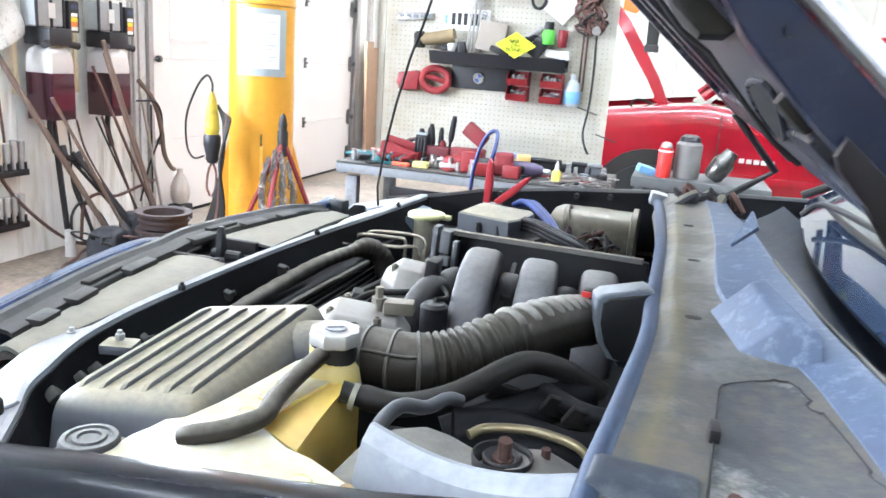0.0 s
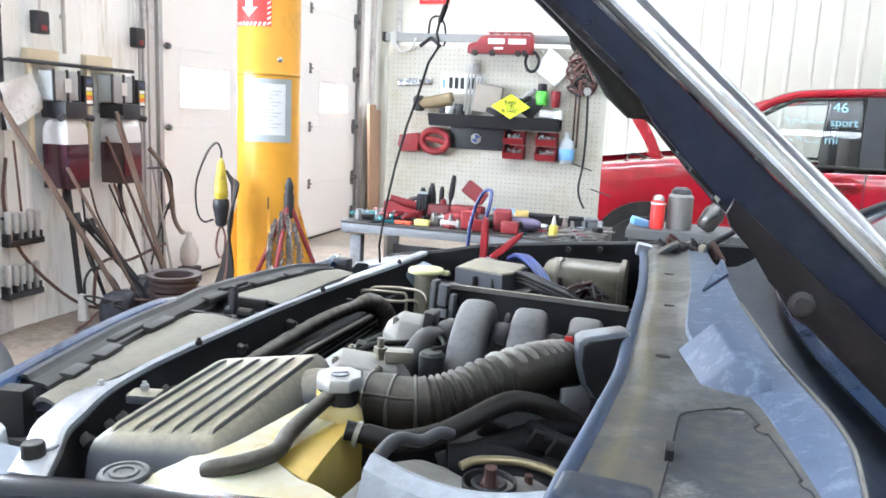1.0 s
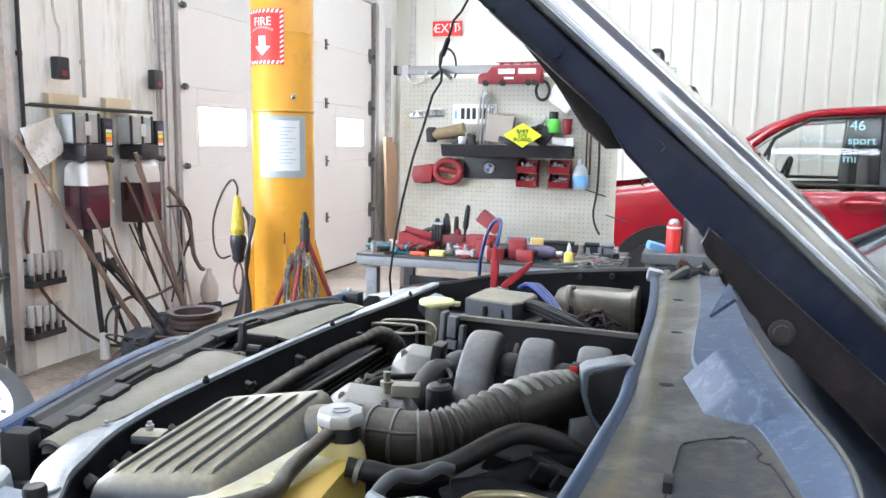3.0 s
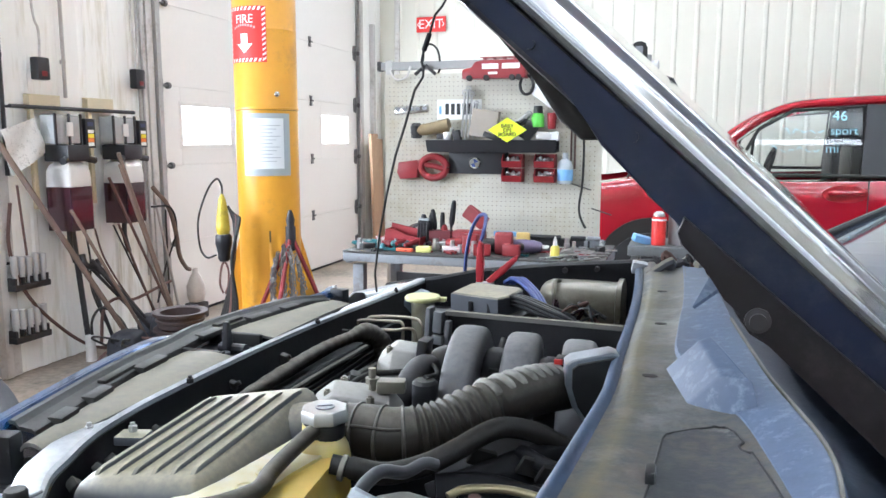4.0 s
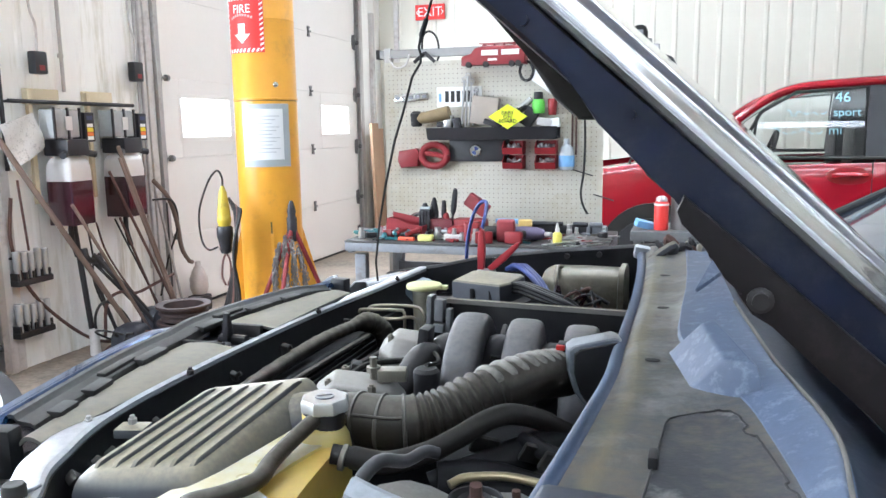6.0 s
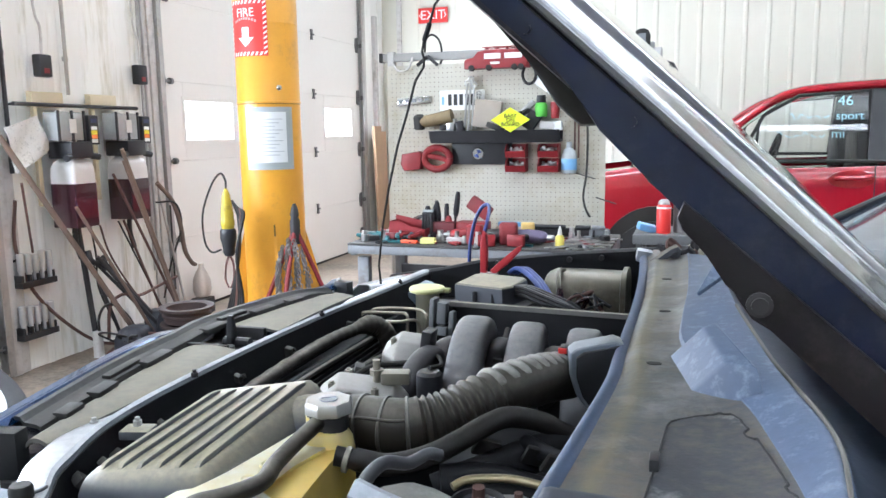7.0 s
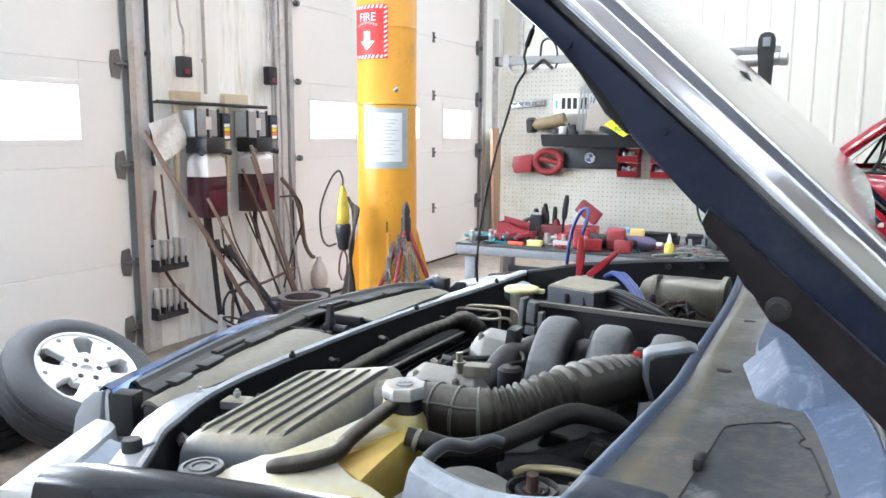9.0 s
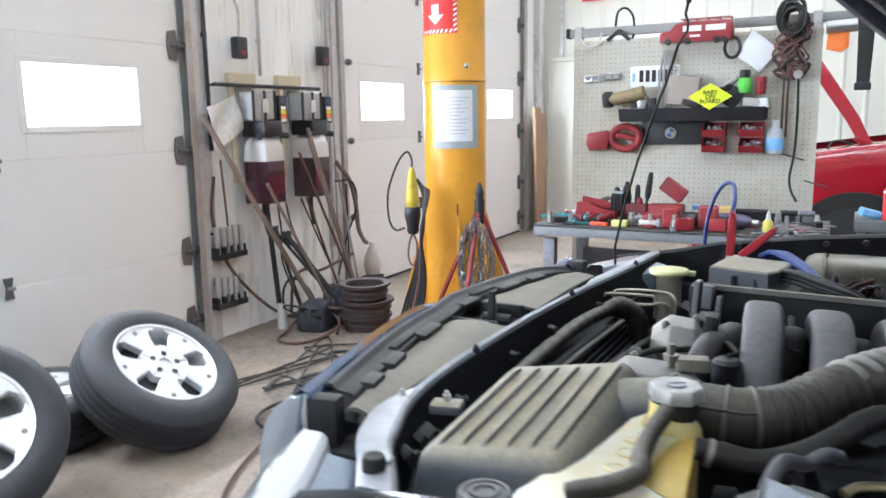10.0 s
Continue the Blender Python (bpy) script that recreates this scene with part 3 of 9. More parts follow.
# white exit door at the far corner, below its sign
bm = B()
box(bm, -2.875, -1.965, BACK_Y - 0.052, BACK_Y - 0.022, 0.01, 1.955, 0.004)
exit_door = setting("door_3", bm, wall_white, "closed white steel exit door", "door")
bm = B()
for x0, x1, z0, z1 in ((-2.93, -2.878, 0.0, 2.01), (-1.962, -1.91, 0.0, 2.01), (-2.878, -1.962, 1.96, 2.01)):
    box(bm, x0, x1, BACK_Y - 0.062, BACK_Y - 0.001, z0, z1, 0.004)
part("door_frame", bm, wall_white, exit_door)
bm = B()
cyl(bm, (-2.05, BACK_Y - 0.055, 0.98), (-2.05, BACK_Y - 0.10, 0.98), 0.012, 12)
cyl(bm, (-2.05, BACK_Y - 0.10, 0.98), (-2.17, BACK_Y - 0.10, 0.98), 0.010, 12)
part("door_handle", bm, steel, exit_door)


def tube_fixture(x, y):
    root = thing("ceiling_light", (x, y, CEIL_Z), "white fluorescent ceiling fixture, lit", "ceiling light", "ceiling fixtures")
    bm = B()
    prism(bm, [(-0.12, 0.03), (-0.06, 0.10), (0.06, 0.10), (0.12, 0.03), (0.115, 0.03), (0.055, 0.09), (-0.055, 0.09), (-0.115, 0.03)], -1.2, 1.2,
          m=at(x, y, CEIL_Z - 0.33, pose(0, 0, 0, 90, 0, 90)))
    part("reflector", bm, white_sign, root)
    for s in (-0.9, 0.9):
        bm = B()
        cyl(bm, (x + s, y, CEIL_Z - 0.23), (x + s, y, CEIL_Z), 0.006, 6)
        part("hanger", bm, galv, root)


for x, y in TUBE_ROWS:
    tube_fixture(x, y)

# ---- the car with its hood open ----
car = thing("car", (0.6, 1.66, 0.0), "dark blue car with its hood open and dusty engine bay", "car")
MID_Y = 1.66


def nose(y):
    """x of the front lip."""
    a = abs(y - MID_Y)
    return -0.355 + 0.30 * (a / 0.93) ** 2 + 0.05 * (a / 0.93) ** 4 - 0.022 * (max(0.0, a - 0.31) / 0.25) ** 2


# front bumper skin with the painted lip
bm = B()
rows = []
for i in range(33):
    y = 1.10 + (2.22 - 1.10) * i / 32
    x, low = nose(y), 0.016 * min(1.0, max(0.0, (y - 1.58) / 0.10))
    rows.append([(x + 0.014, y, 0.948 - low), (x + 0.006, y, 0.959 - low), (x - 0.005, y, 0.961 - low), (x - 0.016, y, 0.953 - low), (x - 0.03, y, 0.915 - low), (x - 0.055, y, 0.85), (x - 0.09, y, 0.7), (x - 0.10, y, 0.5), (x - 0.07, y, 0.3), (x - 0.01, y, 0.22)])
sheet(bm, rows, 0.004, (1, 0, -0.3))
part("bumper", bm, paint_blue, car, "dark blue painted bumper skin")

# black hood seal along the nose: an outer rim, a step and raised tabs
def rim(y):
    """x of the outer edge of the seal, which turns in at its far end."""
    return nose(y) + 0.009 - 0.017 * min(1.0, max(0.0, (y - 1.6) / 0.1)) + 0.060 * max(0.0, (y - 2.02) / 0.075) ** 3


bm = B()
rows = []
for i in range(49):
    y = 1.15 + (2.094 - 1.15) * i / 48
    x, wide = rim(y), 0.052 if y < 2.02 else 0.052 - 0.022 * (y - 2.02) / 0.074
    rows.append([(x, y, 0.940), (x + 0.001, y, 0.950), (x + 0.006, y, 0.956), (x + 0.016, y, 0.956), (x + 0.020, y, 0.951), (x + 0.023, y, 0.9485), (x + wide - 0.006, y, 0.947), (x + wide, y, 0.944), (x + wide + 0.002, y, 0.934)])
sheet(bm, rows, 0.006)
seal = part("hood_seal", bm, dusty_rubber, car, "dusty black rubber hood seal")
for y, w in ((1.215, 0.05), (1.31, 0.062), (1.480, 0.085), (1.705, 0.075), (1.875, 0.075), (1.985, 0.055)):
    bm = B()
    turn = math.degrees(math.atan2(nose(y + 0.02) - nose(y - 0.02), 0.04))
    cbox(bm, at(rim(y) + 0.056, y, 0.9435, pose(0, 0, 0, 0, 4, -turn)), 0.024, w, 0.012, 0.004)
    part("seal_tab", bm, dusty_rubber, seal)
for y, w in ((1.395, 0.10), (1.79, 0.09)):
    bm = B()
    turn = math.degrees(math.atan2(nose(y + 0.02) - nose(y - 0.02), 0.04))
    cbox(bm, at(rim(y) + 0.040, y, 0.949, pose(0, 0, 0, 0, 4, -turn)), 0.016, w, 0.009, 0.003)
    part("seal_ridge", bm, black_rubber, seal)

# grey cover plates between seal and rail
for a, b in ((1.12, 1.59), (1.74, 2.105)):
    bm = B()
    rows = []
    for i in range(13):
        y = a + (b - a) * i / 12
        x0, x1 = rim(min(y, 2.05)) + 0.048, -0.172 + 0.06 * max(0, (y - 1.95) / 0.5) ** 1.5
        rows.append([(x0 + (x1 - x0) * k / 6, y, 0.936 + 0.006 * math.sin(math.pi * k / 6) - 0.004 * (k == 0)) for k in range(7)])
    sheet(bm, rows, 0.006)
    part("radiator_cover", bm, cover_grey, car, "dusty grey radiator cover plate")
bm = B()
box(bm, nose(1.66) + 0.03, -0.17, 1.58, 1.75, 0.895, 0.915, 0.004)
box(bm, nose(1.66) + 0.03, -0.20, 1.59, 1.602, 0.915, 0.942, 0.003)
box(bm, nose(1.66) + 0.03, -0.20, 1.728, 1.742, 0.915, 0.942, 0.003)
latch = part("hood_latch", bm, black_iron, car, "black hood latch with its lever up")
bm = B()
prism(bm, [(-0.012, 0.0), (0.014, 0.0), (0.009, 0.03), (0.004, 0.058), (-0.004, 0.058), (-0.008, 0.03)], -0.006, 0.006, 0.002, m=at(-0.237, 1.665, 0.925, FACE_X))
cyl(bm, (-0.26, 1.675, 0.925), (-0.20, 1.675, 0.925), 0.011, 10)
part("latch_lever", bm, black_plastic, latch)
bm = B()
cyl(bm, (-0.222, 1.63, 0.915), (-0.222, 1.63, 0.93), 0.012, 10)
part("latch_bolt", bm, steel, latch)

# upper radiator rail, its bright top and the near bracket
RAIL = [(-0.02, 0.945), (-0.062, 1.01), (-0.097, 1.06), (-0.117, 1.11), (-0.14, 1.17), (-0.156, 1.24), (-0.166, 1.36), (-0.166, 1.6), (-0.158, 1.8), (-0.142, 2.0), (-0.118, 2.2), (-0.098, 2.42), (-0.09, 2.5)]
rail_line = curve([(x, y, 0.937) for x, y in RAIL], 5)
bm = B()
rows = []
for p in rail_line:
    w = 0.013 + 0.040 * min(1.0, max(0.0, (1.24 - p.y) / 0.09)) + 0.018 * min(1.0, max(0.0, (p.y - 2.0) / 0.08))
    rows.append([(p.x - w, p.y, p.z - 0.012), (p.x - w + 0.003, p.y, p.z - 0.002), (p.x - w + 0.008, p.y, p.z), (p.x - 0.006, p.y, p.z + 0.001), (p.x, p.y, p.z - 0.003), (p.x + 0.002, p.y, p.z - 0.016)])
sheet(bm, rows, 0.004, (0.2, 0, -1))
rail = part("radiator_rail", bm, rail_metal, car, "pale dusty metal radiator support rail")
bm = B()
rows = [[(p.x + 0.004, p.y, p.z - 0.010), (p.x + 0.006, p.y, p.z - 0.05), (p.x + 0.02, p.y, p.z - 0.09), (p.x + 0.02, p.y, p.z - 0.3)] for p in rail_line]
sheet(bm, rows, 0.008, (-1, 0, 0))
part("rail_face", bm, bay_shade_black, rail, "black inner face of the rail")
for x, y in ((-0.105, 1.220), (-0.163, 1.437), (-0.15, 1.9), (-0.11, 2.3), (-0.165, 1.20)):
    bm = B()
    cyl(bm, (x, y, 0.932), (x, y, 0.940), 0.0065, 6)
    cyl(bm, (x, y, 0.940), (x, y, 0.945), 0.0035, 8)
    part("bolt", bm, black_iron if y > 1.3 else cap_metal, rail)
bm = B()
cbox(bm, at(-0.105, 1.220, 0.922, pose(0, 0, 0, 0, 0, 15)), 0.045, 0.035, 0.014, 0.004)
part("clip", bm, dusty_plastic, rail)

for x, y, z, s in ((-0.095, 1.10, 0.90, 0.03), (-0.11, 1.16, 0.895, 0.026), (-0.118, 1.20, 0.885, 0.035), (-0.125, 1.30, 0.90, 0.02), (-0.13, 1.52, 0.905, 0.02), (-0.125, 1.7, 0.905, 0.024), (-0.105, 1.95, 0.90, 0.02)):
    bm = B()
    cbox(bm, at(x, y, z, pose(0, 0, 0, 20 * y, 40 * y, 70 * y)), s, s * 0.7, s * 0.5, 0.003)
    cyl(bm, (x, y, z), (x + 0.012, y + 0.004, z + 0.006), 0.0045, 8)
    part("clamp", bm, black_rubber, rail)

# headlamps, their clear lenses coloured opaque white for the glare
def mirrored(points, s):
    """The points of the near side, or their mirror images on the far one."""
    return points if s < 0 else [(x, 2 * MID_Y - y, z) for x, y, z in points]


for s in (-1, 1):
    bm = B()
    rows = []
    for y, back, front, bulge in ((1.052, -0.190, -0.231, 0.075), (1.035, -0.180, -0.226, 0.082), (1.0, -0.163, -0.212, 0.088), (0.975, -0.151, -0.201, 0.089), (0.95, -0.140, -0.190, 0.090), (0.925, -0.130, -0.180, 0.088), (0.90, -0.120, -0.170, 0.085), (0.88, -0.114, -0.161, 0.080)):
        rows.append(mirrored([(back + 0.004, y, 0.90), (back, y, 0.927), (back - 0.006, y, 0.932), (front + 0.006, y, 0.931), (front, y, 0.926), (front - 0.35 * bulge, y - 0.004, 0.900), (front - 0.70 * bulge, y - 0.008, 0.858), (front - 0.95 * bulge, y - 0.010, 0.80), (front - bulge, y - 0.012, 0.74), (front - 0.9 * bulge, y - 0.012, 0.70)], s))
    # the end wraps round to the front edge of the fender
    for bend in (0.35, 0.7, 1.0):
        row = []
        for i, z in enumerate((0.90, 0.927, 0.932, 0.931, 0.926, 0.900, 0.858, 0.80, 0.74, 0.70)):
            x = (-0.100, -0.103, -0.105, -0.146, -0.152, -0.176, -0.205, -0.224, -0.228, -0.220)[i]
            edge = (0.885, 0.885, 0.880, 0.872, 0.864, 0.853, 0.841, 0.829, 0.818, 0.812)[i]
            row.append((x + (-0.108 - x) * bend ** 2, 0.862 - 0.0013 * i + (edge - 0.862 + 0.0013 * i) * bend - 0.012 * math.sin(math.pi * bend) * (i > 3), z))
        rows.append(mirrored(row, s))
    sheet(bm, rows, 0.004, (1, 0, -0.4))
    lamp = part("headlamp", bm, lens, car, "glossy headlamp lens coloured white for its glare")
    bm = B()
    rows = []
    for i in range(7):
        u = i / 6
        y, xi = 0.86 + 0.170 * u, -0.100 - 0.072 * u
        rows.append(mirrored([(xi, y, 0.918), (xi + 0.010, y + 0.004, 0.914), (xi + 0.035, y + 0.010, 0.910), (xi + 0.048, y + 0.012, 0.900), (xi + 0.050, y + 0.012, 0.84)], s))
    sheet(bm, rows, 0.005)
    part("lamp_bucket", bm, mat("bucket_blue", (0.22, 0.27, 0.34), 0.35, 0.2, var=0.3, scale=10, dust=0.3, dust_colour=(0.5, 0.55, 0.6)), lamp, "blue-grey back of the headlamp")
    bm = B()
    cy = 1.116 if s < 0 else 2 * MID_Y - 1.116
    cbox(bm, at(-0.238, cy, 0.915, pose(0, 0, 0, 0, 0, -s * 12)), 0.046, 0.03, 0.075, 0.006)
    part("lamp_housing", bm, black_plastic, lamp, "black headlamp housing edge")
    bm = B()
    cap_y = 1.096 if s < 0 else 2 * MID_Y - 1.096
    prism(bm, [(-0.257, 0.957), (-0.280, 0.951), (-0.305, 0.933), (-0.325, 0.905), (-0.338, 0.86), (-0.340, 0.80), (-0.285, 0.80), (-0.270, 0.90)], -0.006, 0.006, 0.002, 2, at(0, cap_y, 0, FACE_Y))
    part("marker_lens", bm, mat("marker_lens", (0.66, 0.72, 0.80), 0.12, var=0.15, bump=0.0, coat=1.0, trans=0.55), lamp, "pale clear marker lens")
    bm = B()
    box(bm, -0.264, -0.255, min(cap_y, cap_y - s * 0.012), max(cap_y, cap_y - s * 0.012), 0.895, 0.956, 0.003)
    part("lens_edge", bm, lens, lamp, "white edge of the marker lens")
    bm = B()
    box(bm, -0.275, -0.135, min(cap_y, cap_y - s * 0.10), max(cap_y, cap_y - s * 0.10), 0.70, 0.885, 0.01)
    part("bucket_side", bm, black_plastic, lamp)
    bm = B()
    rows = []
    for i in range(11):
        y = 0.79 + 0.26 * i / 10
        x = -0.13 - 0.35 * (y - 0.79)
        rows.append(mirrored([(x - 0.05, y, 0.73), (x - 0.07, y, 0.55), (x - 0.05, y, 0.35), (x, y, 0.24)], s))
    sheet(bm, rows, 0.004, (1, 0, 0))
    part("bumper_corner", bm, paint_blue, car)
bm = B()
spin(bm, [(0.0, 0.0), (0.0135, 0.0), (0.0135, 0.014), (0.0115, 0.018), (0.005, 0.0185), (0.0, 0.017)], at(-0.073, 0.984, 0.936), 20)
part("hood_bumper", bm, black_rubber, rail, "black rubber hood bumper")
bm = B()
tube(bm, [(-0.082, 0.990, 0.939), (-0.072, 0.992, 0.9395), (-0.066, 1.002, 0.9395), (-0.067, 1.014, 0.939)], 0.003, 8)
part("bracket_lip", bm, rail_metal, rail)


def fender(s):
    """A front fender, s = -1 on the side of the camera."""
    bm = B()
    rows = []
    for x, inn, z in ((-0.102, 0.766, 0.947), (-0.05, 0.764, 0.959), (0.0, 0.762, 0.968), (0.12, 0.752, 0.978), (0.25, 0.738, 0.983), (0.37, 0.725, 0.988), (0.5, 0.70, 0.995), (0.7, 0.69, 1.01), (0.95, 0.68, 1.03), (1.3, 0.68, 1.05)):
        out = 0.93 - 0.10 * max(0, (0.15 - x) / 0.32) ** 2
        rows.append([(x, MID_Y + s * (inn + d * (out - inn)), z + h) for d, h in ((-0.02, -0.03), (0.0, -0.001), (0.03, 0.002), (0.16, 0.001), (0.27, -0.006), (0.31, -0.014), (0.37, -0.034), (0.52, -0.092), (0.70, -0.17), (0.85, -0.26), (0.94, -0.36), (0.97, -0.55), (0.95, -0.65))])
    sheet(bm, rows, 0.004, (0, -s, -0.5))
    return bm


# near-black copy of the car paint stands in for dark reflections
part("fender", fender(-1), paint_shaded, car, "dark blue front fender coloured near black for its dark reflections")
bm = B()
rows = []
for x, y, z in ((-0.22, 2.50, 0.915), (-0.05, 2.50, 0.945), (0.07, 2.51, 0.972), (0.3, 2.515, 1.001), (0.5, 2.52, 1.018), (0.7, 2.52, 1.034), (0.95, 2.52, 1.045), (1.3, 2.52, 1.06)):
    rows.append([(x, y - 0.03, z - 0.16), (x, y - 0.012, z - 0.05), (x, y - 0.01, z - 0.006), (x, y, z), (x, y + 0.02, z), (x, y + 0.05, z - 0.008), (x, y + 0.075, z - 0.06), (x, y + 0.08, z - 0.3), (x, y + 0.06, z - 0.65)])
sheet(bm, rows, 0.004, (0, 0.3, -1))
far_fender = part("fender", bm, bay_shade_black, car, "black flange of the far fender")
for x in (0.12, 0.33, 0.42, 0.6):
    bm = B()
    cyl(bm, (x, 2.507, 0.955 + 0.09 * x), (x, 2.492, 0.955 + 0.09 * x), 0.008, 8)
    part("fender_bolt", bm, black_iron, far_fender)

# engine room floor, walls and block, coloured near black for the bay's shade
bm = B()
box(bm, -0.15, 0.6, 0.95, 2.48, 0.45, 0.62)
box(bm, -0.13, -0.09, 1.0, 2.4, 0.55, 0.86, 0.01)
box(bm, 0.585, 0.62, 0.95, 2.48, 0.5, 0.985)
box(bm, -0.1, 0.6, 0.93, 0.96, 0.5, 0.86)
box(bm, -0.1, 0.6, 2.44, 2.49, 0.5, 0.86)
part("engine_tray", bm, bay_shade_black, car, "engine room coloured near black for its shade")
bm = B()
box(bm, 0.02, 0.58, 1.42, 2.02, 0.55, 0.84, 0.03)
block = part("engine_block", bm, bay_shade_black, car, "engine block coloured near black for the bay's shade")
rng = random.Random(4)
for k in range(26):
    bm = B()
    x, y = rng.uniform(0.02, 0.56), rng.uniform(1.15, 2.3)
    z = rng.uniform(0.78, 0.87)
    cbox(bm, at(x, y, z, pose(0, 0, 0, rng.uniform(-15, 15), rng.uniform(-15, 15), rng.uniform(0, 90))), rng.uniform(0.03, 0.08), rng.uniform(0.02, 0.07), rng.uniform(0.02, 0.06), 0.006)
    part("bracket", bm, bay_shade_black, block)

# air filter box
bm = B()
sections = []
for y, drop, squeeze in ((1.048, 0.17, 0.014), (1.045, 0.06, 0.005), (1.046, 0.032, 0.0), (1.049, 0.018, 0.0), (1.055, 0.008, 0.0), (1.063, 0.002, 0.0), (1.075, 0.0, 0.0), (1.10, 0.0, 0.0), (1.2, 0.0, 0.0), (1.3, 0.0, 0.0), (1.335, 0.0, 0.0), (1.352, 0.004, 0.0), (1.36, 0.02, 0.0), (1.362, 0.06, 0.004), (1.36, 0.17, 0.016)):
    t = (y - 1.058) / 0.3
    zl, zr = 0.938 + 0.014 * t - drop, 0.960 + 0.022 * t - drop
    x0, x1 = -0.060 - 0.006 * t + squeeze, 0.124 - squeeze
    base = 0.74
    sections.append([(x0 - 0.012, y, base), (x0, y, zl - 0.03), (x0 + 0.004, y, zl - 0.008), (x0 + 0.014, y, zl)] +
                    [(x0 + 0.014 + (x1 - 0.03 - x0) * k / 6, y, zl + (zr - zl) * k / 6) for k in range(1, 7)] +
                    [(x1 - 0.004, y, zr - 0.006), (x1 + 0.006, y, zr - 0.02), (x1 + 0.025, y, zr - 0.06), (x1 + 0.03, y, base)])
loft(bm, sections)
airbox = part("air_filter_box", bm, dusty_plastic, car, "dusty dark plastic air filter box with ribbed lid")
for k in range(6):
    bm = B()
    x0 = -0.036 + 0.0282 * k
    pts = []
    for y, dz in ((1.068, -0.006), (1.076, 0.0), (1.084, 0.0012), (1.2, 0.0015), (1.305, 0.0015), (1.322, -0.0005), (1.335, -0.006)):
        t = (y - 1.058) / 0.3
        share = (x0 + 0.046 + 0.006 * t) / (0.154 + 0.006 * t)
        pts.append((x0 + 0.004 * (k - 2.5) / 2.5 * t, y, 0.938 + 0.014 * t + (0.022 + 0.008 * t) * share + dz))
    rows = [[(x + dx, y, z + dz) for dx, dz in ((-0.0058, -0.003), (-0.0046, 0.0012), (-0.0032, 0.0038), (0.0026, 0.0042), (0.0040, 0.0022), (0.0045, -0.003))] for x, y, z in pts]
    sheet(bm, rows, 0.004)
    part("rib", bm, dusty_plastic, airbox)
bm = B()
tube(bm, [(0.10, 1.29, 0.925), (0.14, 1.295, 0.93), (0.19, 1.29, 0.94)], 0.045, 18)
part("outlet", bm, dusty_plastic, airbox)
bm = B()
tube(bm, [(-0.075, 1.12, 0.87), (-0.085, 1.115, 0.895), (-0.078, 1.11, 0.905), (-0.066, 1.12, 0.90)], 0.0025, 6)
part("clip", bm, steel, airbox)

# ribbed intake hose
HOSE = [(0.175, 1.30, 0.938), (0.225, 1.295, 0.943), (0.278, 1.30, 0.942), (0.325, 1.325, 0.946), (0.37, 1.365, 0.962), (0.42, 1.42, 0.974), (0.452, 1.465, 0.974), (0.478, 1.51, 0.966)]


def corrugated(t):
    if t < 0.34:
        return 0.039
    if t < 0.64:
        return 0.0380 + 0.0026 * math.sin((t - 0.34) * 2 * math.pi * 30)
    return 0.0385 - 0.008 * (t - 0.64)


bm = B()
tube(bm, HOSE, corrugated, 28, 40)
hose = part("intake_hose", bm, dusty_hose, car, "dusty ribbed black rubber intake hose")
hose_line = curve(HOSE, 40)
band_dust = mat("band_dust", (0.07, 0.064, 0.055), 0.5, var=0.3, scale=30, dust=0.6, dust_colour=(0.42, 0.40, 0.36))
for k in range(4):
    bm = B()
    i = 14 + 24 * k
    tube(bm, [hose_line[i - 2], hose_line[i - 1], hose_line[i + 1], hose_line[i + 2]], lambda u: 0.0385 + 0.0030 * (0.2 < u < 0.8), 28, 1, smooth=False)
    part("hose_band", bm, band_dust, hose)
# dust made paler than the hose's, for the highlights along the crests
crest_dust_bright = mat("crest_dust_bright", (0.13, 0.12, 0.105), 0.5, var=0.3, scale=30, dust=0.75, dust_colour=(0.50, 0.48, 0.44))
for k in range(9):
    i = int(len(hose_line) * (0.625 + 0.041 * k))
    p, t = hose_line[i], (hose_line[min(i + 2, len(hose_line) - 1)] - hose_line[i - 2]).normalized()
    side = t.cross(Vector((0, 0, 1))).normalized()
    up = side.cross(t)
    bm = B()
    rows = []
    for q in range(13):
        a = radians(-46 + 90 * q / 12)
        out = 0.0365 - 0.0006 * k + 0.001 * math.sin(math.pi * q / 12)
        rows.append([p + t * (0.0086 * u + 0.006 * math.sin(a)) + (up * math.cos(a) + side * math.sin(a)) * (out + h * math.sin(math.pi * (0.12 + 0.76 * q / 12))) for u, h in ((-1.0, -0.002), (-0.85, 0.0025), (-0.5, 0.0055), (0.0, 0.0068), (0.5, 0.0058), (0.85, 0.003), (1.0, -0.002))])
    sheet(bm, rows, 0.003, tuple(-up))
    part("crest", bm, crest_dust_bright, hose)
bm = B()
tube(bm, [p + Vector((0.006, -0.0335, 0.0205)) for p in hose_line[8:96:8]], 0.0026, 8, 2)
part("seam", bm, dusty_hose, hose)

# throttle inlet box
TB = [(-0.040, 0.036), (-0.030, 0.044), (0.030, 0.056), (0.040, 0.052), (0.043, 0.040), (0.036, 0.004), (0.016, -0.045), (0.002, -0.056), (-0.014, -0.052), (-0.030, -0.030), (-0.040, 0.002)]
bm = B()
prism(bm, [(x * 0.9, z * 0.85 - 0.006) for x, z in TB], 0.0, 0.10, 0.006, 2, at(0.524, 1.565, 0.972, pose(0, 0, 0, 90, 0, 10)))
inlet = part("throttle_box", bm, black_plastic, car, "black throttle box with a pale metal rim")
bm = B()
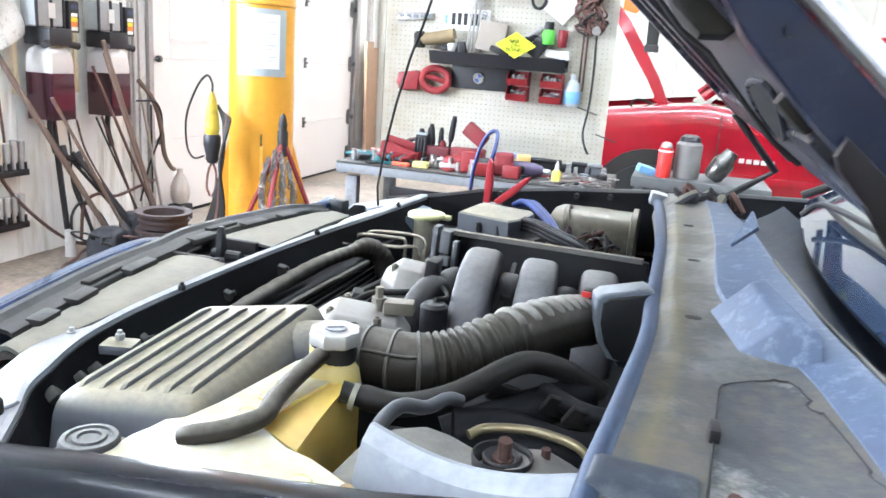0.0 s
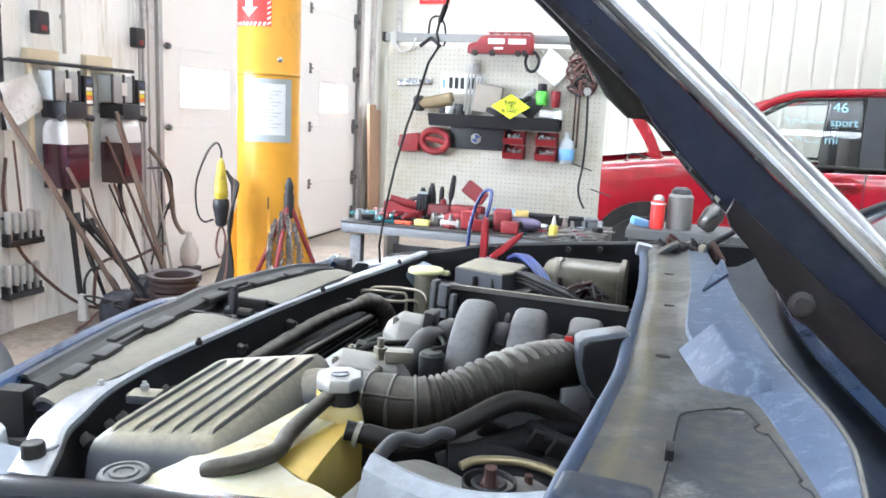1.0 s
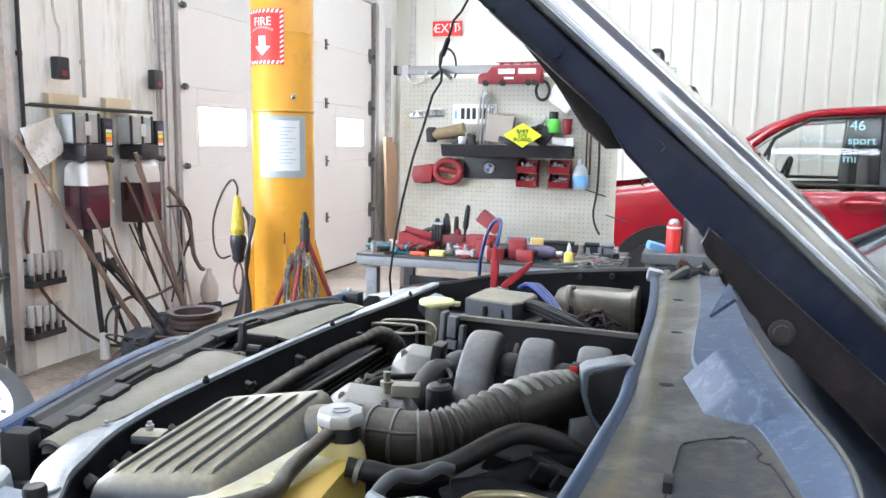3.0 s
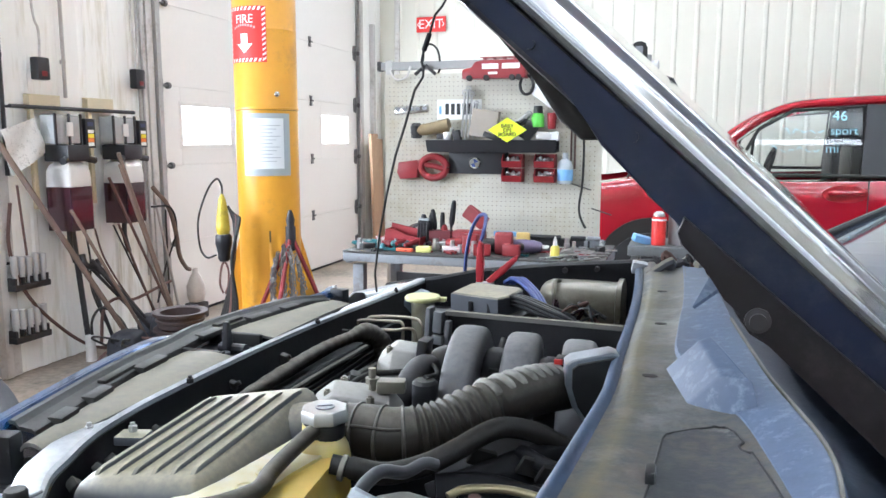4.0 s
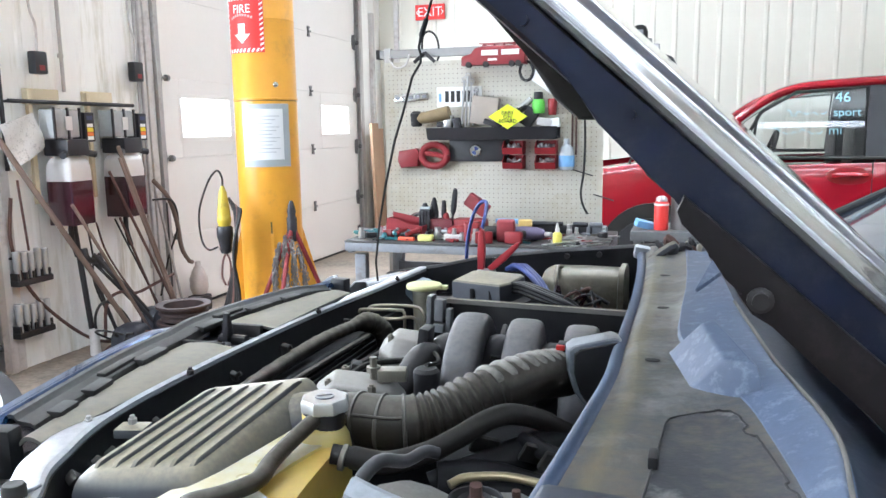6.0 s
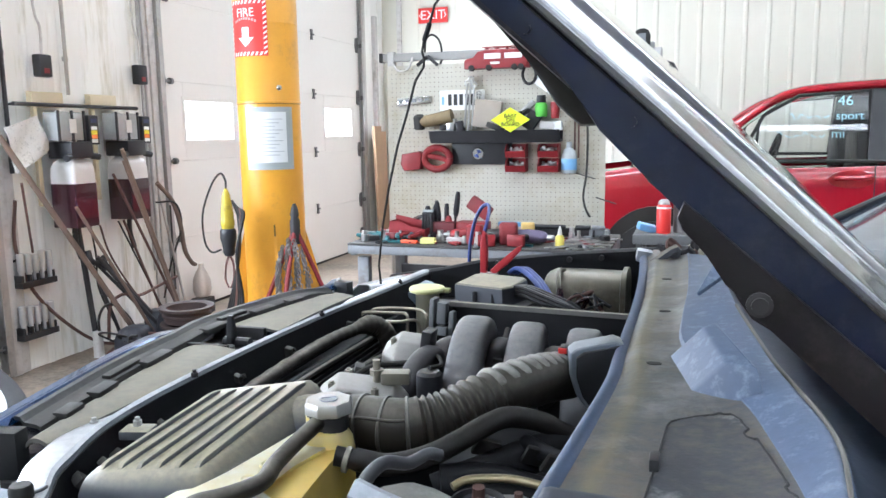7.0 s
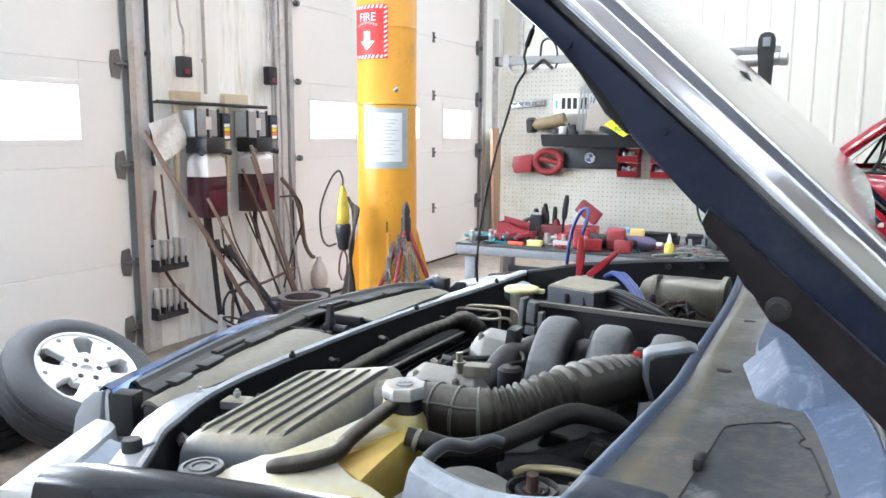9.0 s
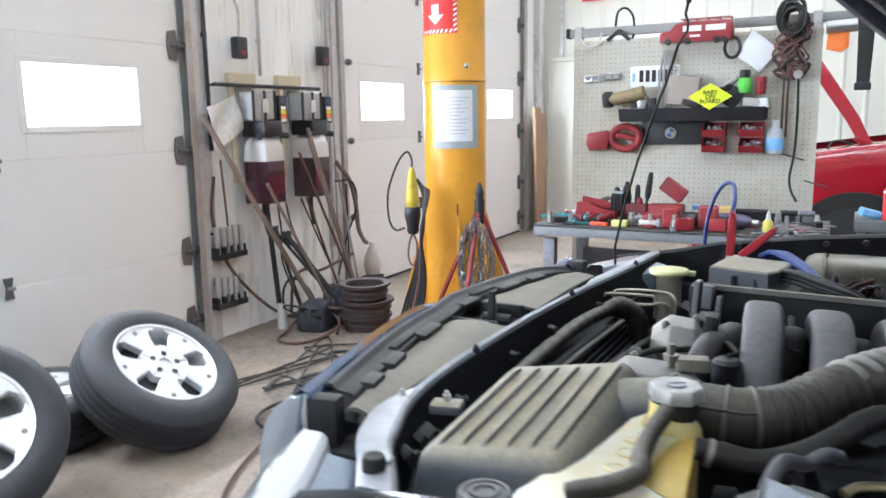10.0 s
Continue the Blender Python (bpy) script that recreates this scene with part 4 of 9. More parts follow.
prism(bm, [(x * 0.98, z * 0.98) for x, z in TB], -0.022, 0.022, 0.006, 3, at(0.523, 1.478, 0.986, pose(0, 0, 0, 90, 0, 14)))
rim_tb = part("rim", bm, mat("rim_pale_blue", (0.30, 0.335, 0.39), 0.32, 0.45, var=0.25, scale=14, dust=0.35, dust_colour=(0.56, 0.58, 0.60), scuff=(0.55, 0.57, 0.6), scuff_scale=30, scuff_amount=0.4), inlet, "scuffed pale metal rim")
bm = B()
prism(bm, [(x * 0.88 + 0.0055, z * 0.90 - 0.0030) for x, z in TB], 0.0, 0.008, 0.003, 3, at(0.5275, 1.4595, 0.987, pose(0, 0, 0, 90, 0, 14)))
part("face", bm, black_plastic, rim_tb, "black recessed face")
bm = B()
cbox(bm, at(0.474, 1.50, 1.004), 0.014, 0.024, 0.030, 0.003)
part("connector", bm, black_plastic, inlet)
for dz in (0.006, -0.006):
    bm = B()
    cbox(bm, at(0.473, 1.486, 1.006 + 1.3 * dz), 0.013, 0.006, 0.008, 0.001)
    part("tag", bm, red_sign if dz > 0 else white_sign, inlet)

# intake runners
for k, x in enumerate((0.259, 0.367, 0.477)):
    bm = B()
    dz = (0.0, -0.006, -0.012)[k]
    line = curve([(x + 0.004, 1.625, 0.81 + dz), (x + 0.003, 1.642, 0.875 + dz), (x + 0.002, 1.675, 0.922 + dz), (x - 0.003, 1.735, 0.951 + dz), (x - 0.010, 1.80, 0.951 + dz), (x - 0.018, 1.86, 0.92 + dz), (x - 0.02, 1.885, 0.86 + dz)], 6)
    secs = []
    for i, p in enumerate(line):
        t = (line[min(i + 1, len(line) - 1)] - line[max(i - 1, 0)]).normalized()
        side = Vector((1, 0, 0))
        up = side.cross(t).normalized()
        secs.append([p + side * 0.034 * math.copysign(abs(math.cos(a)) ** 0.5, math.cos(a)) + up * 0.030 * math.copysign(abs(math.sin(a)) ** 0.5, math.sin(a)) for a in [2 * math.pi * q / 20 for q in range(20)]])
    loft(bm, secs)
    part("intake_runner", bm, runner_grey, car, "matt grey arched intake runner")
# plenums darker than the runners, putting the shade between them into the colour
for x, y, z, r in ((0.30, 1.80, 0.88, 0.034), (0.41, 1.80, 0.87, 0.034), (0.20, 1.78, 0.885, 0.03), (0.18, 1.70, 0.89, 0.026)):
    bm = B()
    tube(bm, [(x - 0.03, y - 0.1, z - 0.05), (x - 0.01, y - 0.04, z + 0.015), (x, y + 0.02, z + 0.02), (x + 0.01, y + 0.08, z - 0.03)], r, 14, 5)
    part("plenum", bm, mat("plenum_shade", (0.038, 0.036, 0.038), 0.5, var=0.35, scale=14, fine=90, dust=0.14, dust_colour=(0.25, 0.24, 0.23)), car)
for (x, y, z), (sx, sy, sz), turn in (((0.10, 1.80, 0.885), (0.105, 0.12, 0.085), 12), ((0.115, 1.53, 0.878), (0.16, 0.13, 0.08), 20)):
    bm = B()
    cbox(bm, at(x, y, z, pose(0, 0, 0, 6, 8, turn)), sx, sy, sz, 0.030, 1)
    bmesh.ops.bevel(bm, geom=list(bm.edges), offset=0.004, segments=2, profile=0.6, affect="EDGES")
    part("valve_cover", bm, cast_alu, car, "dusty pale cast cover")
bm = B()
cbox(bm, at(0.165, 1.733, 0.915, pose(0, 0, 0, 0, 8, 0)), 0.022, 0.045, 0.10, 0.006)
part("coil", bm, black_plastic, car)
bm = B()
cyl(bm, (0.215, 1.60, 0.86), (0.215, 1.60, 0.925), 0.024, 14, bevel=0.006)
part("sensor", bm, black_plastic, car)
bm = B()
cyl(bm, (0.136, 1.545, 0.91), (0.136, 1.545, 0.955), 0.007, 8)
cyl(bm, (0.136, 1.545, 0.928), (0.136, 1.545, 0.938), 0.013, 8)
cbox(bm, at(0.17, 1.55, 0.925, pose(0, 0, 0, 0, 0, 15)), 0.05, 0.03, 0.022, 0.004)
part("fitting", bm, mat("dull_fitting", (0.27, 0.25, 0.21), 0.45, 0.4, var=0.3, scale=20, dust=0.2), car, "small metal fitting")

for x, y, z in ((0.07, 1.50, 0.918), (0.155, 1.49, 0.918), (0.07, 1.57, 0.92), (0.08, 1.77, 0.926), (0.125, 1.84, 0.926), (0.245, 1.66, 0.90), (0.36, 1.66, 0.895)):
    bm = B()
    cyl(bm, (x, y, z - 0.012), (x, y, z + 0.004), 0.0075, 6)
    cyl(bm, (x, y, z + 0.004), (x, y, z + 0.007), 0.004, 8)
    part("bolt", bm, mat("dull_fitting", (0.27, 0.25, 0.21)), car)
for pts, r in (([(0.175, 1.72, 0.90), (0.20, 1.69, 0.925), (0.225, 1.64, 0.925), (0.215, 1.60, 0.93)], 0.004), ([(0.30, 1.70, 0.87), (0.305, 1.73, 0.90), (0.30, 1.80, 0.91), (0.29, 1.90, 0.93)], 0.006), ([(0.03, 1.62, 0.87), (0.07, 1.66, 0.90), (0.12, 1.70, 0.90), (0.165, 1.735, 0.90)], 0.006), ([(0.0, 1.50, 0.86), (0.02, 1.60, 0.885), (0.03, 1.72, 0.88), (0.05, 1.86, 0.88)], 0.007)):
    bm = B()
    tube(bm, pts, r, 8)
    part("engine_wire", bm, black_rubber, car)
for x, y, z, s in ((0.303, 1.745, 0.905, 0.022), (0.42, 1.75, 0.895, 0.022), (0.155, 1.70, 0.885, 0.03), (0.05, 1.66, 0.895, 0.02)):
    bm = B()
    cbox(bm, at(x, y, z, pose(0, 0, 0, 10, 15, 25)), s, s * 1.2, s, 0.004)
    part("plug", bm, dusty_rubber, car)

# brace bar across the back of the engine
bm = B()
prism(bm, [(-0.2, -0.007), (0.2, -0.007), (0.2, 0.007), (-0.2, 0.007)], -0.006, 0.004, m=at(0.337, 1.965, 0.962, pose(0, 0, 0, 0, 0, -4)))
bar = part("brace", bm, cover_grey, car, "pale edge of a black wiring tray")
bm = B()
cbox(bm, at(0.34, 1.98, 0.915, pose(0, 0, 0, 0, 0, -4)), 0.42, 0.02, 0.085, 0.006)
cbox(bm, at(0.115, 2.0, 0.925), 0.06, 0.05, 0.07, 0.006)
part("wiring_tray", bm, black_plastic, bar)
for x, y, z, sx, sy, sz in ((0.105, 1.955, 0.935, 0.012, 0.03, 0.085), (0.128, 1.95, 0.945, 0.022, 0.02, 0.05), (0.128, 1.945, 0.905, 0.026, 0.02, 0.02), (0.15, 1.95, 0.92, 0.012, 0.02, 0.06)):
    bm = B()
    cbox(bm, at(x, y, z, pose(0, 0, 0, 0, 4, -6)), sx, sy, sz, 0.003)
    part("relay_bracket", bm, mat("relay_grey", (0.15, 0.155, 0.165), 0.5, var=0.3, scale=16, dust=0.2), bar)

# fuse box
bm = B()
prism(bm, [(-0.075, -0.055), (0.06, -0.06), (0.075, -0.03), (0.075, 0.05), (0.06, 0.062), (-0.06, 0.062), (-0.075, 0.045)], -0.035, 0.028, 0.010, 3, at(0.185, 2.175, 0.952, pose(0, 0, 0, 4, 0, -14)))
fuse = part("fuse_box", bm, dusty_plastic, car, "dusty black fuse box lid")
for dx in (-0.03, 0.02):
    bm = B()
    cbox(bm, at(0.185 + dx, 2.118 - dx * 0.2, 0.945), 0.012, 0.01, 0.03, 0.003)
    part("clip", bm, black_plastic, fuse)
bm = B()
cbox(bm, at(0.19, 2.17, 0.9, pose(0, 0, 0, 0, 0, -14)), 0.20, 0.15, 0.06, 0.008)
part("fuse_tray", bm, black_plastic, fuse)

# fluid reservoir with a yellow cap
bm = B()
spin(bm, [(0.026, -0.13), (0.03, -0.12), (0.031, -0.02), (0.033, 0.0)], at(-0.012, 2.245, 0.928), 20)
res = part("fluid_reservoir", bm, mat("cream_grey", (0.42, 0.40, 0.32), 0.45, var=0.2, scale=14, sss=0.1), car, "cream plastic fluid reservoir with pale yellow cap")
bm = B()
spin(bm, [(0.036, -0.004), (0.047, 0.0), (0.049, 0.006), (0.046, 0.011), (0.03, 0.013), (0.0, 0.013)], at(-0.012, 2.245, 0.928), 24)
cbox(bm, at(0.035, 2.255, 0.93), 0.03, 0.022, 0.012, 0.004)
part("cap", bm, mat("cap_yellow", (0.72, 0.70, 0.36), 0.5, var=0.1, scale=14), res, "pale yellow cap")
for pts in ([(-0.13, 2.075, 0.895), (-0.115, 2.078, 0.902), (-0.03, 2.09, 0.902), (-0.014, 2.09, 0.899), (-0.010, 2.088, 0.885), (-0.010, 2.085, 0.85)], [(-0.12, 2.05, 0.88), (-0.105, 2.05, 0.887), (-0.02, 2.062, 0.887), (-0.002, 2.07, 0.89), (0.02, 2.08, 0.885), (0.03, 2.08, 0.85)], [(-0.115, 2.10, 0.89), (-0.10, 2.11, 0.905), (0.0, 2.125, 0.905), (0.03, 2.115, 0.89), (0.032, 2.11, 0.86)]):
    bm = B()
    tube(bm, pts, 0.0042, 8)
    part("metal_pipe", bm, mat("old_pipe", (0.34, 0.30, 0.24), 0.4, 0.5, var=0.3, scale=20), car)

# upper radiator hose and fan shroud
bm = B()
tube(bm, [(-0.12, 1.40, 0.865), (-0.118, 1.6, 0.880), (-0.11, 1.8, 0.890), (-0.092, 1.92, 0.893), (-0.065, 1.985, 0.895), (-0.035, 2.01, 0.865), (-0.025, 2.01, 0.80)], lambda t: 0.0145 + 0.010 * min(1.0, max(0.0, (t - 0.55) / 0.1)) + 0.0008 * math.sin(150 * t), 14, 14)
part("radiator_hose", bm, dusty_hose, car, "dusty black radiator hose")
bm = B()
tube(bm, [(-0.10, 1.38, 0.845), (-0.095, 1.6, 0.855), (-0.08, 1.85, 0.865), (-0.06, 2.0, 0.86)], 0.009, 10)
part("fan_cable", bm, bay_shade_black, car)
bm = B()
tube(bm, [(-0.075, 1.45, 0.86), (-0.065, 1.7, 0.868), (-0.05, 1.95, 0.872)], 0.006, 8)
part("fan_cable", bm, dusty_hose, car)
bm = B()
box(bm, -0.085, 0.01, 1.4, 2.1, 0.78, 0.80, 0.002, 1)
shroud = part("fan_shroud", bm, bay_shade_black, car, "black slatted fan shroud")
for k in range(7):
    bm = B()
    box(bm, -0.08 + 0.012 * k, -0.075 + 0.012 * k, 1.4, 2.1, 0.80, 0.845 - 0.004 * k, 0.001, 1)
    part("slat", bm, bay_shade_black, shroud)

# dusty box by the far fender
bm = B()
sections = []
for x, k in ((0.285, 0.72), (0.292, 0.9), (0.31, 1.0), (0.40, 1.02), (0.49, 1.0)):
    sections.append([(x, 2.385 + 0.085 * k * math.copysign(abs(math.cos(a)) ** 0.6, math.cos(a)), 0.89 + 0.085 * k * math.copysign(abs(math.sin(a)) ** 0.6, math.sin(a))) for a in [2 * math.pi * i / 28 for i in range(28)]])
loft(bm, sections)
boost = part("brake_booster", bm, mat("booster_dusty", (0.13, 0.118, 0.09), 0.33, 0.25, var=0.4, scale=12, fine=60, dirt=(0.07, 0.052, 0.03), dirt_amount=0.5, dust=0.4, dust_colour=(0.40, 0.37, 0.30), scuff=(0.34, 0.31, 0.24), scuff_scale=9, scuff_amount=0.5), car, "dusty beige brake booster housing")
bm = B()
sections = []
for x, k in ((0.488, 1.0), (0.490, 1.12), (0.503, 1.12), (0.506, 1.02)):
    sections.append([(x, 2.385 + 0.085 * k * math.copysign(abs(math.cos(a)) ** 0.6, math.cos(a)), 0.89 + 0.085 * k * math.copysign(abs(math.sin(a)) ** 0.6, math.sin(a))) for a in [2 * math.pi * i / 28 for i in range(28)]])
loft(bm, sections)
part("flange", bm, MATS["booster_dusty"], boost)
bm = B()
tube(bm, [(0.335, 2.38, 0.975), (0.33, 2.33, 0.982), (0.335, 2.28, 0.96), (0.34, 2.27, 0.9)], 0.006, 8)
part("strap", bm, MATS["booster_dusty"], boost)
wire_black = mat("wire_black", (0.012, 0.012, 0.013), 0.4, var=0.3, scale=20, spec=0.35)
rng = random.Random(17)
for k in range(9):
    o, up = 0.008 * (k % 3), 0.009 * (k // 3)
    bm = B()
    tube(bm, [(0.235 + o, 2.15 + 0.9 * o, 0.952 + up), (0.275 + o, 2.125 + o, 0.955 + up), (0.33 + o, 2.095 + o, 0.945 + up), (0.39 + o + rng.uniform(-0.01, 0.01), 2.07 + rng.uniform(-0.01, 0.02), 0.935 + 0.6 * up), (0.45 + rng.uniform(-0.02, 0.02), 2.055 + rng.uniform(-0.01, 0.03), 0.915)], 0.0055, 8)
    part("wire", bm, wire_black, car)
for k in range(10):
    x, y = rng.uniform(0.37, 0.46), rng.uniform(2.09, 2.18)
    bm = B()
    tube(bm, [(x, y, 0.92), (x + rng.uniform(-0.02, 0.02), y + rng.uniform(-0.02, 0.02), 0.945), (x + rng.uniform(-0.03, 0.03), y + rng.uniform(-0.03, 0.03), rng.uniform(0.95, 0.972)), (x + rng.uniform(-0.04, 0.04), y + rng.uniform(-0.03, 0.03), 0.93)], rng.uniform(0.003, 0.0055), 8)
    part("wire", bm, (wire_black, rusty, wire_black, liquid_red)[k % 4], car)

# coolant tank
TANK = [(0.095, 0.93), (0.10, 0.985), (0.106, 1.028), (0.118, 1.038), (0.134, 1.046), (0.143, 1.08), (0.148, 1.16), (0.152, 1.22), (0.165, 1.245), (0.215, 1.25), (0.226, 1.235), (0.216, 1.17), (0.206, 1.12), (0.196, 1.075), (0.200, 1.045), (0.250, 1.030), (0.272, 1.01), (0.30, 0.995), (0.345, 0.985), (0.354, 0.965), (0.345, 0.935)]
bm = B()
prism(bm, TANK, 0.925, 0.952, 0.007, 3)
tank = part("coolant_tank", bm, tank_plastic, car, "yellowed translucent plastic coolant tank")
bm = B()
prism(bm, [(0.13, 1.0), (0.146, 1.06), (0.152, 1.12), (0.155, 1.18), (0.166, 1.242), (0.218, 1.25), (0.232, 1.240), (0.239, 1.16), (0.246, 1.09), (0.253, 1.035), (0.252, 1.006), (0.24, 1.0)], 0.70, 0.9475, 0.012, 4)
part("tank_body", bm, mat("tank_amber", (0.80, 0.58, 0.16), 0.35, var=0.25, scale=9, fine=40, sss=0.5, bump=0.04), tank, "amber lower tank body")
bm = B()
spin(bm, [(0.038, -0.008), (0.035, 0.010), (0.029, 0.020), (0.026, 0.027), (0.026, 0.042)], at(0.203, 1.215, 0.942), 24)
part("neck", bm, tank_plastic, tank)
bm = B()
spin(bm, [(0.027, 0.970), (0.028, 0.973), (0.028, 0.996), (0.025, 0.998)], at(0.205, 1.217, -0.006), 24)
part("collar", bm, black_plastic, tank)
bm = B()
sec = []
for z, r in ((0.986, 0.028), (0.988, 0.031), (1.000, 0.031), (1.004, 0.0285), (1.0048, 0.022), (1.0040, 0.017), (1.0040, 0.012)):
    sec.append([(0.207 + r * (1 + 0.055 * math.cos(8 * 2 * math.pi * i / 32)) * math.cos(2 * math.pi * i / 32), 1.217 + r * (1 + 0.055 * math.cos(8 * 2 * math.pi * i / 32)) * math.sin(2 * math.pi * i / 32), z) for i in range(32)])
loft(bm, sec)
cap_ob = part("cap", bm, cap_metal, tank, "silver lobed pressure cap")
bm = B()
spin(bm, [(0.0125, 1.0036), (0.013, 1.0056), (0.011, 1.0062), (0.0, 1.0062)], at(0.207, 1.217, 0), 20)
cbox(bm, at(0.207, 1.217, 1.0067, pose(0, 0, 0, 0, 0, 30)), 0.02, 0.006, 0.002, 0.0008)
part("emblem", bm, rail_metal, cap_ob)
bm = B()
tube(bm, [(0.203, 1.192, 0.980), (0.196, 1.14, 0.970), (0.198, 1.09, 0.966), (0.205, 1.05, 0.964), (0.185, 1.015, 0.962), (0.16, 1.0, 0.958), (0.148, 0.998, 0.953)], 0.0105, 12)
part("overflow_hose", bm, dusty_hose, tank, "black overflow hose")
for x, y, rx, ry in ((0.176, 1.072, 0.014, 0.011), (0.178, 1.115, 0.015, 0.012), (0.176, 1.15, 0.013, 0.008), (0.285, 0.978, 0.012, 0.008)):
    bm = B()
    spin(bm, [(1.0, 0.9505), (0.95, 0.9535), (0.8, 0.9548), (0.7, 0.9535), (0.0, 0.9528)], at(x, y, 0) @ Matrix.Diagonal((rx, ry, 1, 1)), 20)
    part("boss", bm, tank_plastic, tank)
bm = B()
cyl(bm, (0.336, 0.963, 0.952), (0.336, 0.963, 0.956), 0.012, 16)
cyl(bm, (0.336, 0.963, 0.956), (0.336, 0.963, 0.967), 0.006, 6)
part("bolt", bm, mat("dull_brass", (0.40, 0.30, 0.16), 0.45, 0.5, var=0.35, scale=30), tank)

# washer filler cap
bm = B()
prism(bm, [(-0.05, -0.02), (0.03, -0.04), (0.045, 0.02), (0.01, 0.045), (-0.04, 0.04)], 0.86, 0.942, 0.006, 2, at(0.078, 0.96, 0) @ Matrix.Diagonal((0.8, 0.8, 1, 1)))
washer = part("washer_filler", bm, cover_grey, car, "grey washer filler neck with black cap")
bm = B()
spin(bm, [(0.026, 0.942), (0.0275, 0.945), (0.0275, 0.955), (0.0255, 0.958), (0.021, 0.9585), (0.020, 0.956), (0.016, 0.956), (0.015, 0.9585), (0.011, 0.9585), (0.010, 0.956), (0.0, 0.956)], at(0.075, 0.958, 0), 28)
part("cap", bm, mat("dusty_cap", (0.07, 0.07, 0.072), 0.7, var=0.5, scale=40, fine=140, dust=0.6, dust_colour=(0.30, 0.295, 0.28), bump=0.4), washer)

# suspension tower with brackets
bm = B()
rows = []
for i in range(9):
    y = 0.955 + 0.24 * i / 8
    rows.append([(0.29 + 0.27 * k / 10, y, 0.928 + 0.012 * math.sin(math.pi * k / 10) - 0.05 * max(0, (y - 1.12) / 0.08) ** 2 + 0.01 * math.sin(9 * y + 5 * k)) for k in range(11)])
sheet(bm, rows, 0.006)
tower = part("suspension_tower", bm, mat("tower_dusty", (0.19, 0.18, 0.165), 0.7, var=0.4, scale=14, fine=70, bump=0.3, dust=0.45, dust_colour=(0.40, 0.385, 0.355), scuff=(0.55, 0.55, 0.53), scuff_scale=20, scuff_amount=0.4), car, "dusty pale metal suspension tower")
bm = B()
spin(bm, [(0.029, 0.925), (0.0310, 0.943), (0.0302, 0.9455), (0.0285, 0.9450), (0.0272, 0.940), (0.0262, 0.925)], at(0.443, 1.10, 0.007), 36, closed=True)
spin(bm, [(0.012, 0.937), (0.019, 0.937), (0.0205, 0.943), (0.0185, 0.9455), (0.0160, 0.943), (0.012, 0.940)], at(0.443, 1.10, 0.006), 28, closed=True)
part("strut_mount", bm, black_iron, tower, "black strut mount ring")
bm = B()
cyl(bm, (0.444, 1.098, 0.93), (0.446, 1.092, 0.972), 0.007, 10)
cyl(bm, (0.444, 1.098, 0.944), (0.4445, 1.097, 0.952), 0.0115, 6)
part("strut_rod", bm, rusty, tower, "rusty strut rod")
bm = B()
cyl(bm, (0.482, 1.128, 0.92), (0.482, 1.128, 0.953), 0.005, 8)
cyl(bm, (0.482, 1.128, 0.93), (0.482, 1.128, 0.938), 0.009, 6)
part("stud", bm, rusty, tower)
bm = B()
rows = []
for i in range(17):
    u = i / 16
    x, y = 0.325 + 0.22 * u, 1.040 - 0.060 * math.sin(math.pi * u * 0.5) + 0.02 * u
    z = 0.988 - 0.014 * math.sin(math.pi * min(1, u * 1.1)) + 0.018 * u
    rows.append([(x, y + 0.022, z - 0.035), (x, y + 0.012, z - 0.004), (x, y, z), (x, y - 0.02, z - 0.008), (x, y - 0.04, z - 0.04)])
sheet(bm, rows, 0.003)
part("inner_fender_flange", bm, tower_metal, tower)
bm = B()
tube(bm, [(0.325, 1.03, 0.93), (0.325, 1.05, 0.97), (0.335, 1.09, 0.985), (0.355, 1.12, 0.975), (0.372, 1.14, 0.98), (0.385, 1.15, 0.975)], lambda t: 0.0085 - 0.0015 * t, 12)
part("hose_guard", bm, mat("guard_grey", (0.030, 0.030, 0.034), 0.45, var=0.3, scale=10, dust=0.22, dust_colour=(0.25, 0.26, 0.28)), tower)
bm = B()
tube(bm, [(0.39, 1.175, 0.925), (0.406, 1.189, 0.93), (0.446, 1.202, 0.931), (0.48, 1.20, 0.931), (0.508, 1.193, 0.928), (0.53, 1.185, 0.915)], 0.0055, 12)
part("brake_pipe", bm, mat("brass_pipe", (0.42, 0.36, 0.22), 0.3, 0.8, var=0.35, scale=20), tower)

# coolant hose to the heater
bm = B()
tube(bm, [(0.24, 1.165, 0.951), (0.265, 1.172, 0.946), (0.303, 1.19, 0.936), (0.345, 1.222, 0.940), (0.378, 1.25, 0.953), (0.405, 1.285, 0.964), (0.43, 1.318, 0.965), (0.47, 1.342, 0.952), (0.52, 1.36, 0.925)], lambda t: 0.0125 + 0.002 * (0.12 < t < 0.9), 14)
heater = part("coolant_hose", bm, mat("hose_dark", (0.014, 0.012, 0.011), 0.5, var=0.3, scale=16, fine=90, spec=0.3, dust=0.07, dust_colour=(0.30, 0.28, 0.25)), car, "black coolant hose")
bm = B()
tube(bm, [(0.252, 1.167, 0.9475), (0.258, 1.168, 0.946)], 0.0165, 14, 2)
part("clamp", bm, mat("dull_fitting", (0.27, 0.25, 0.21)), heater)
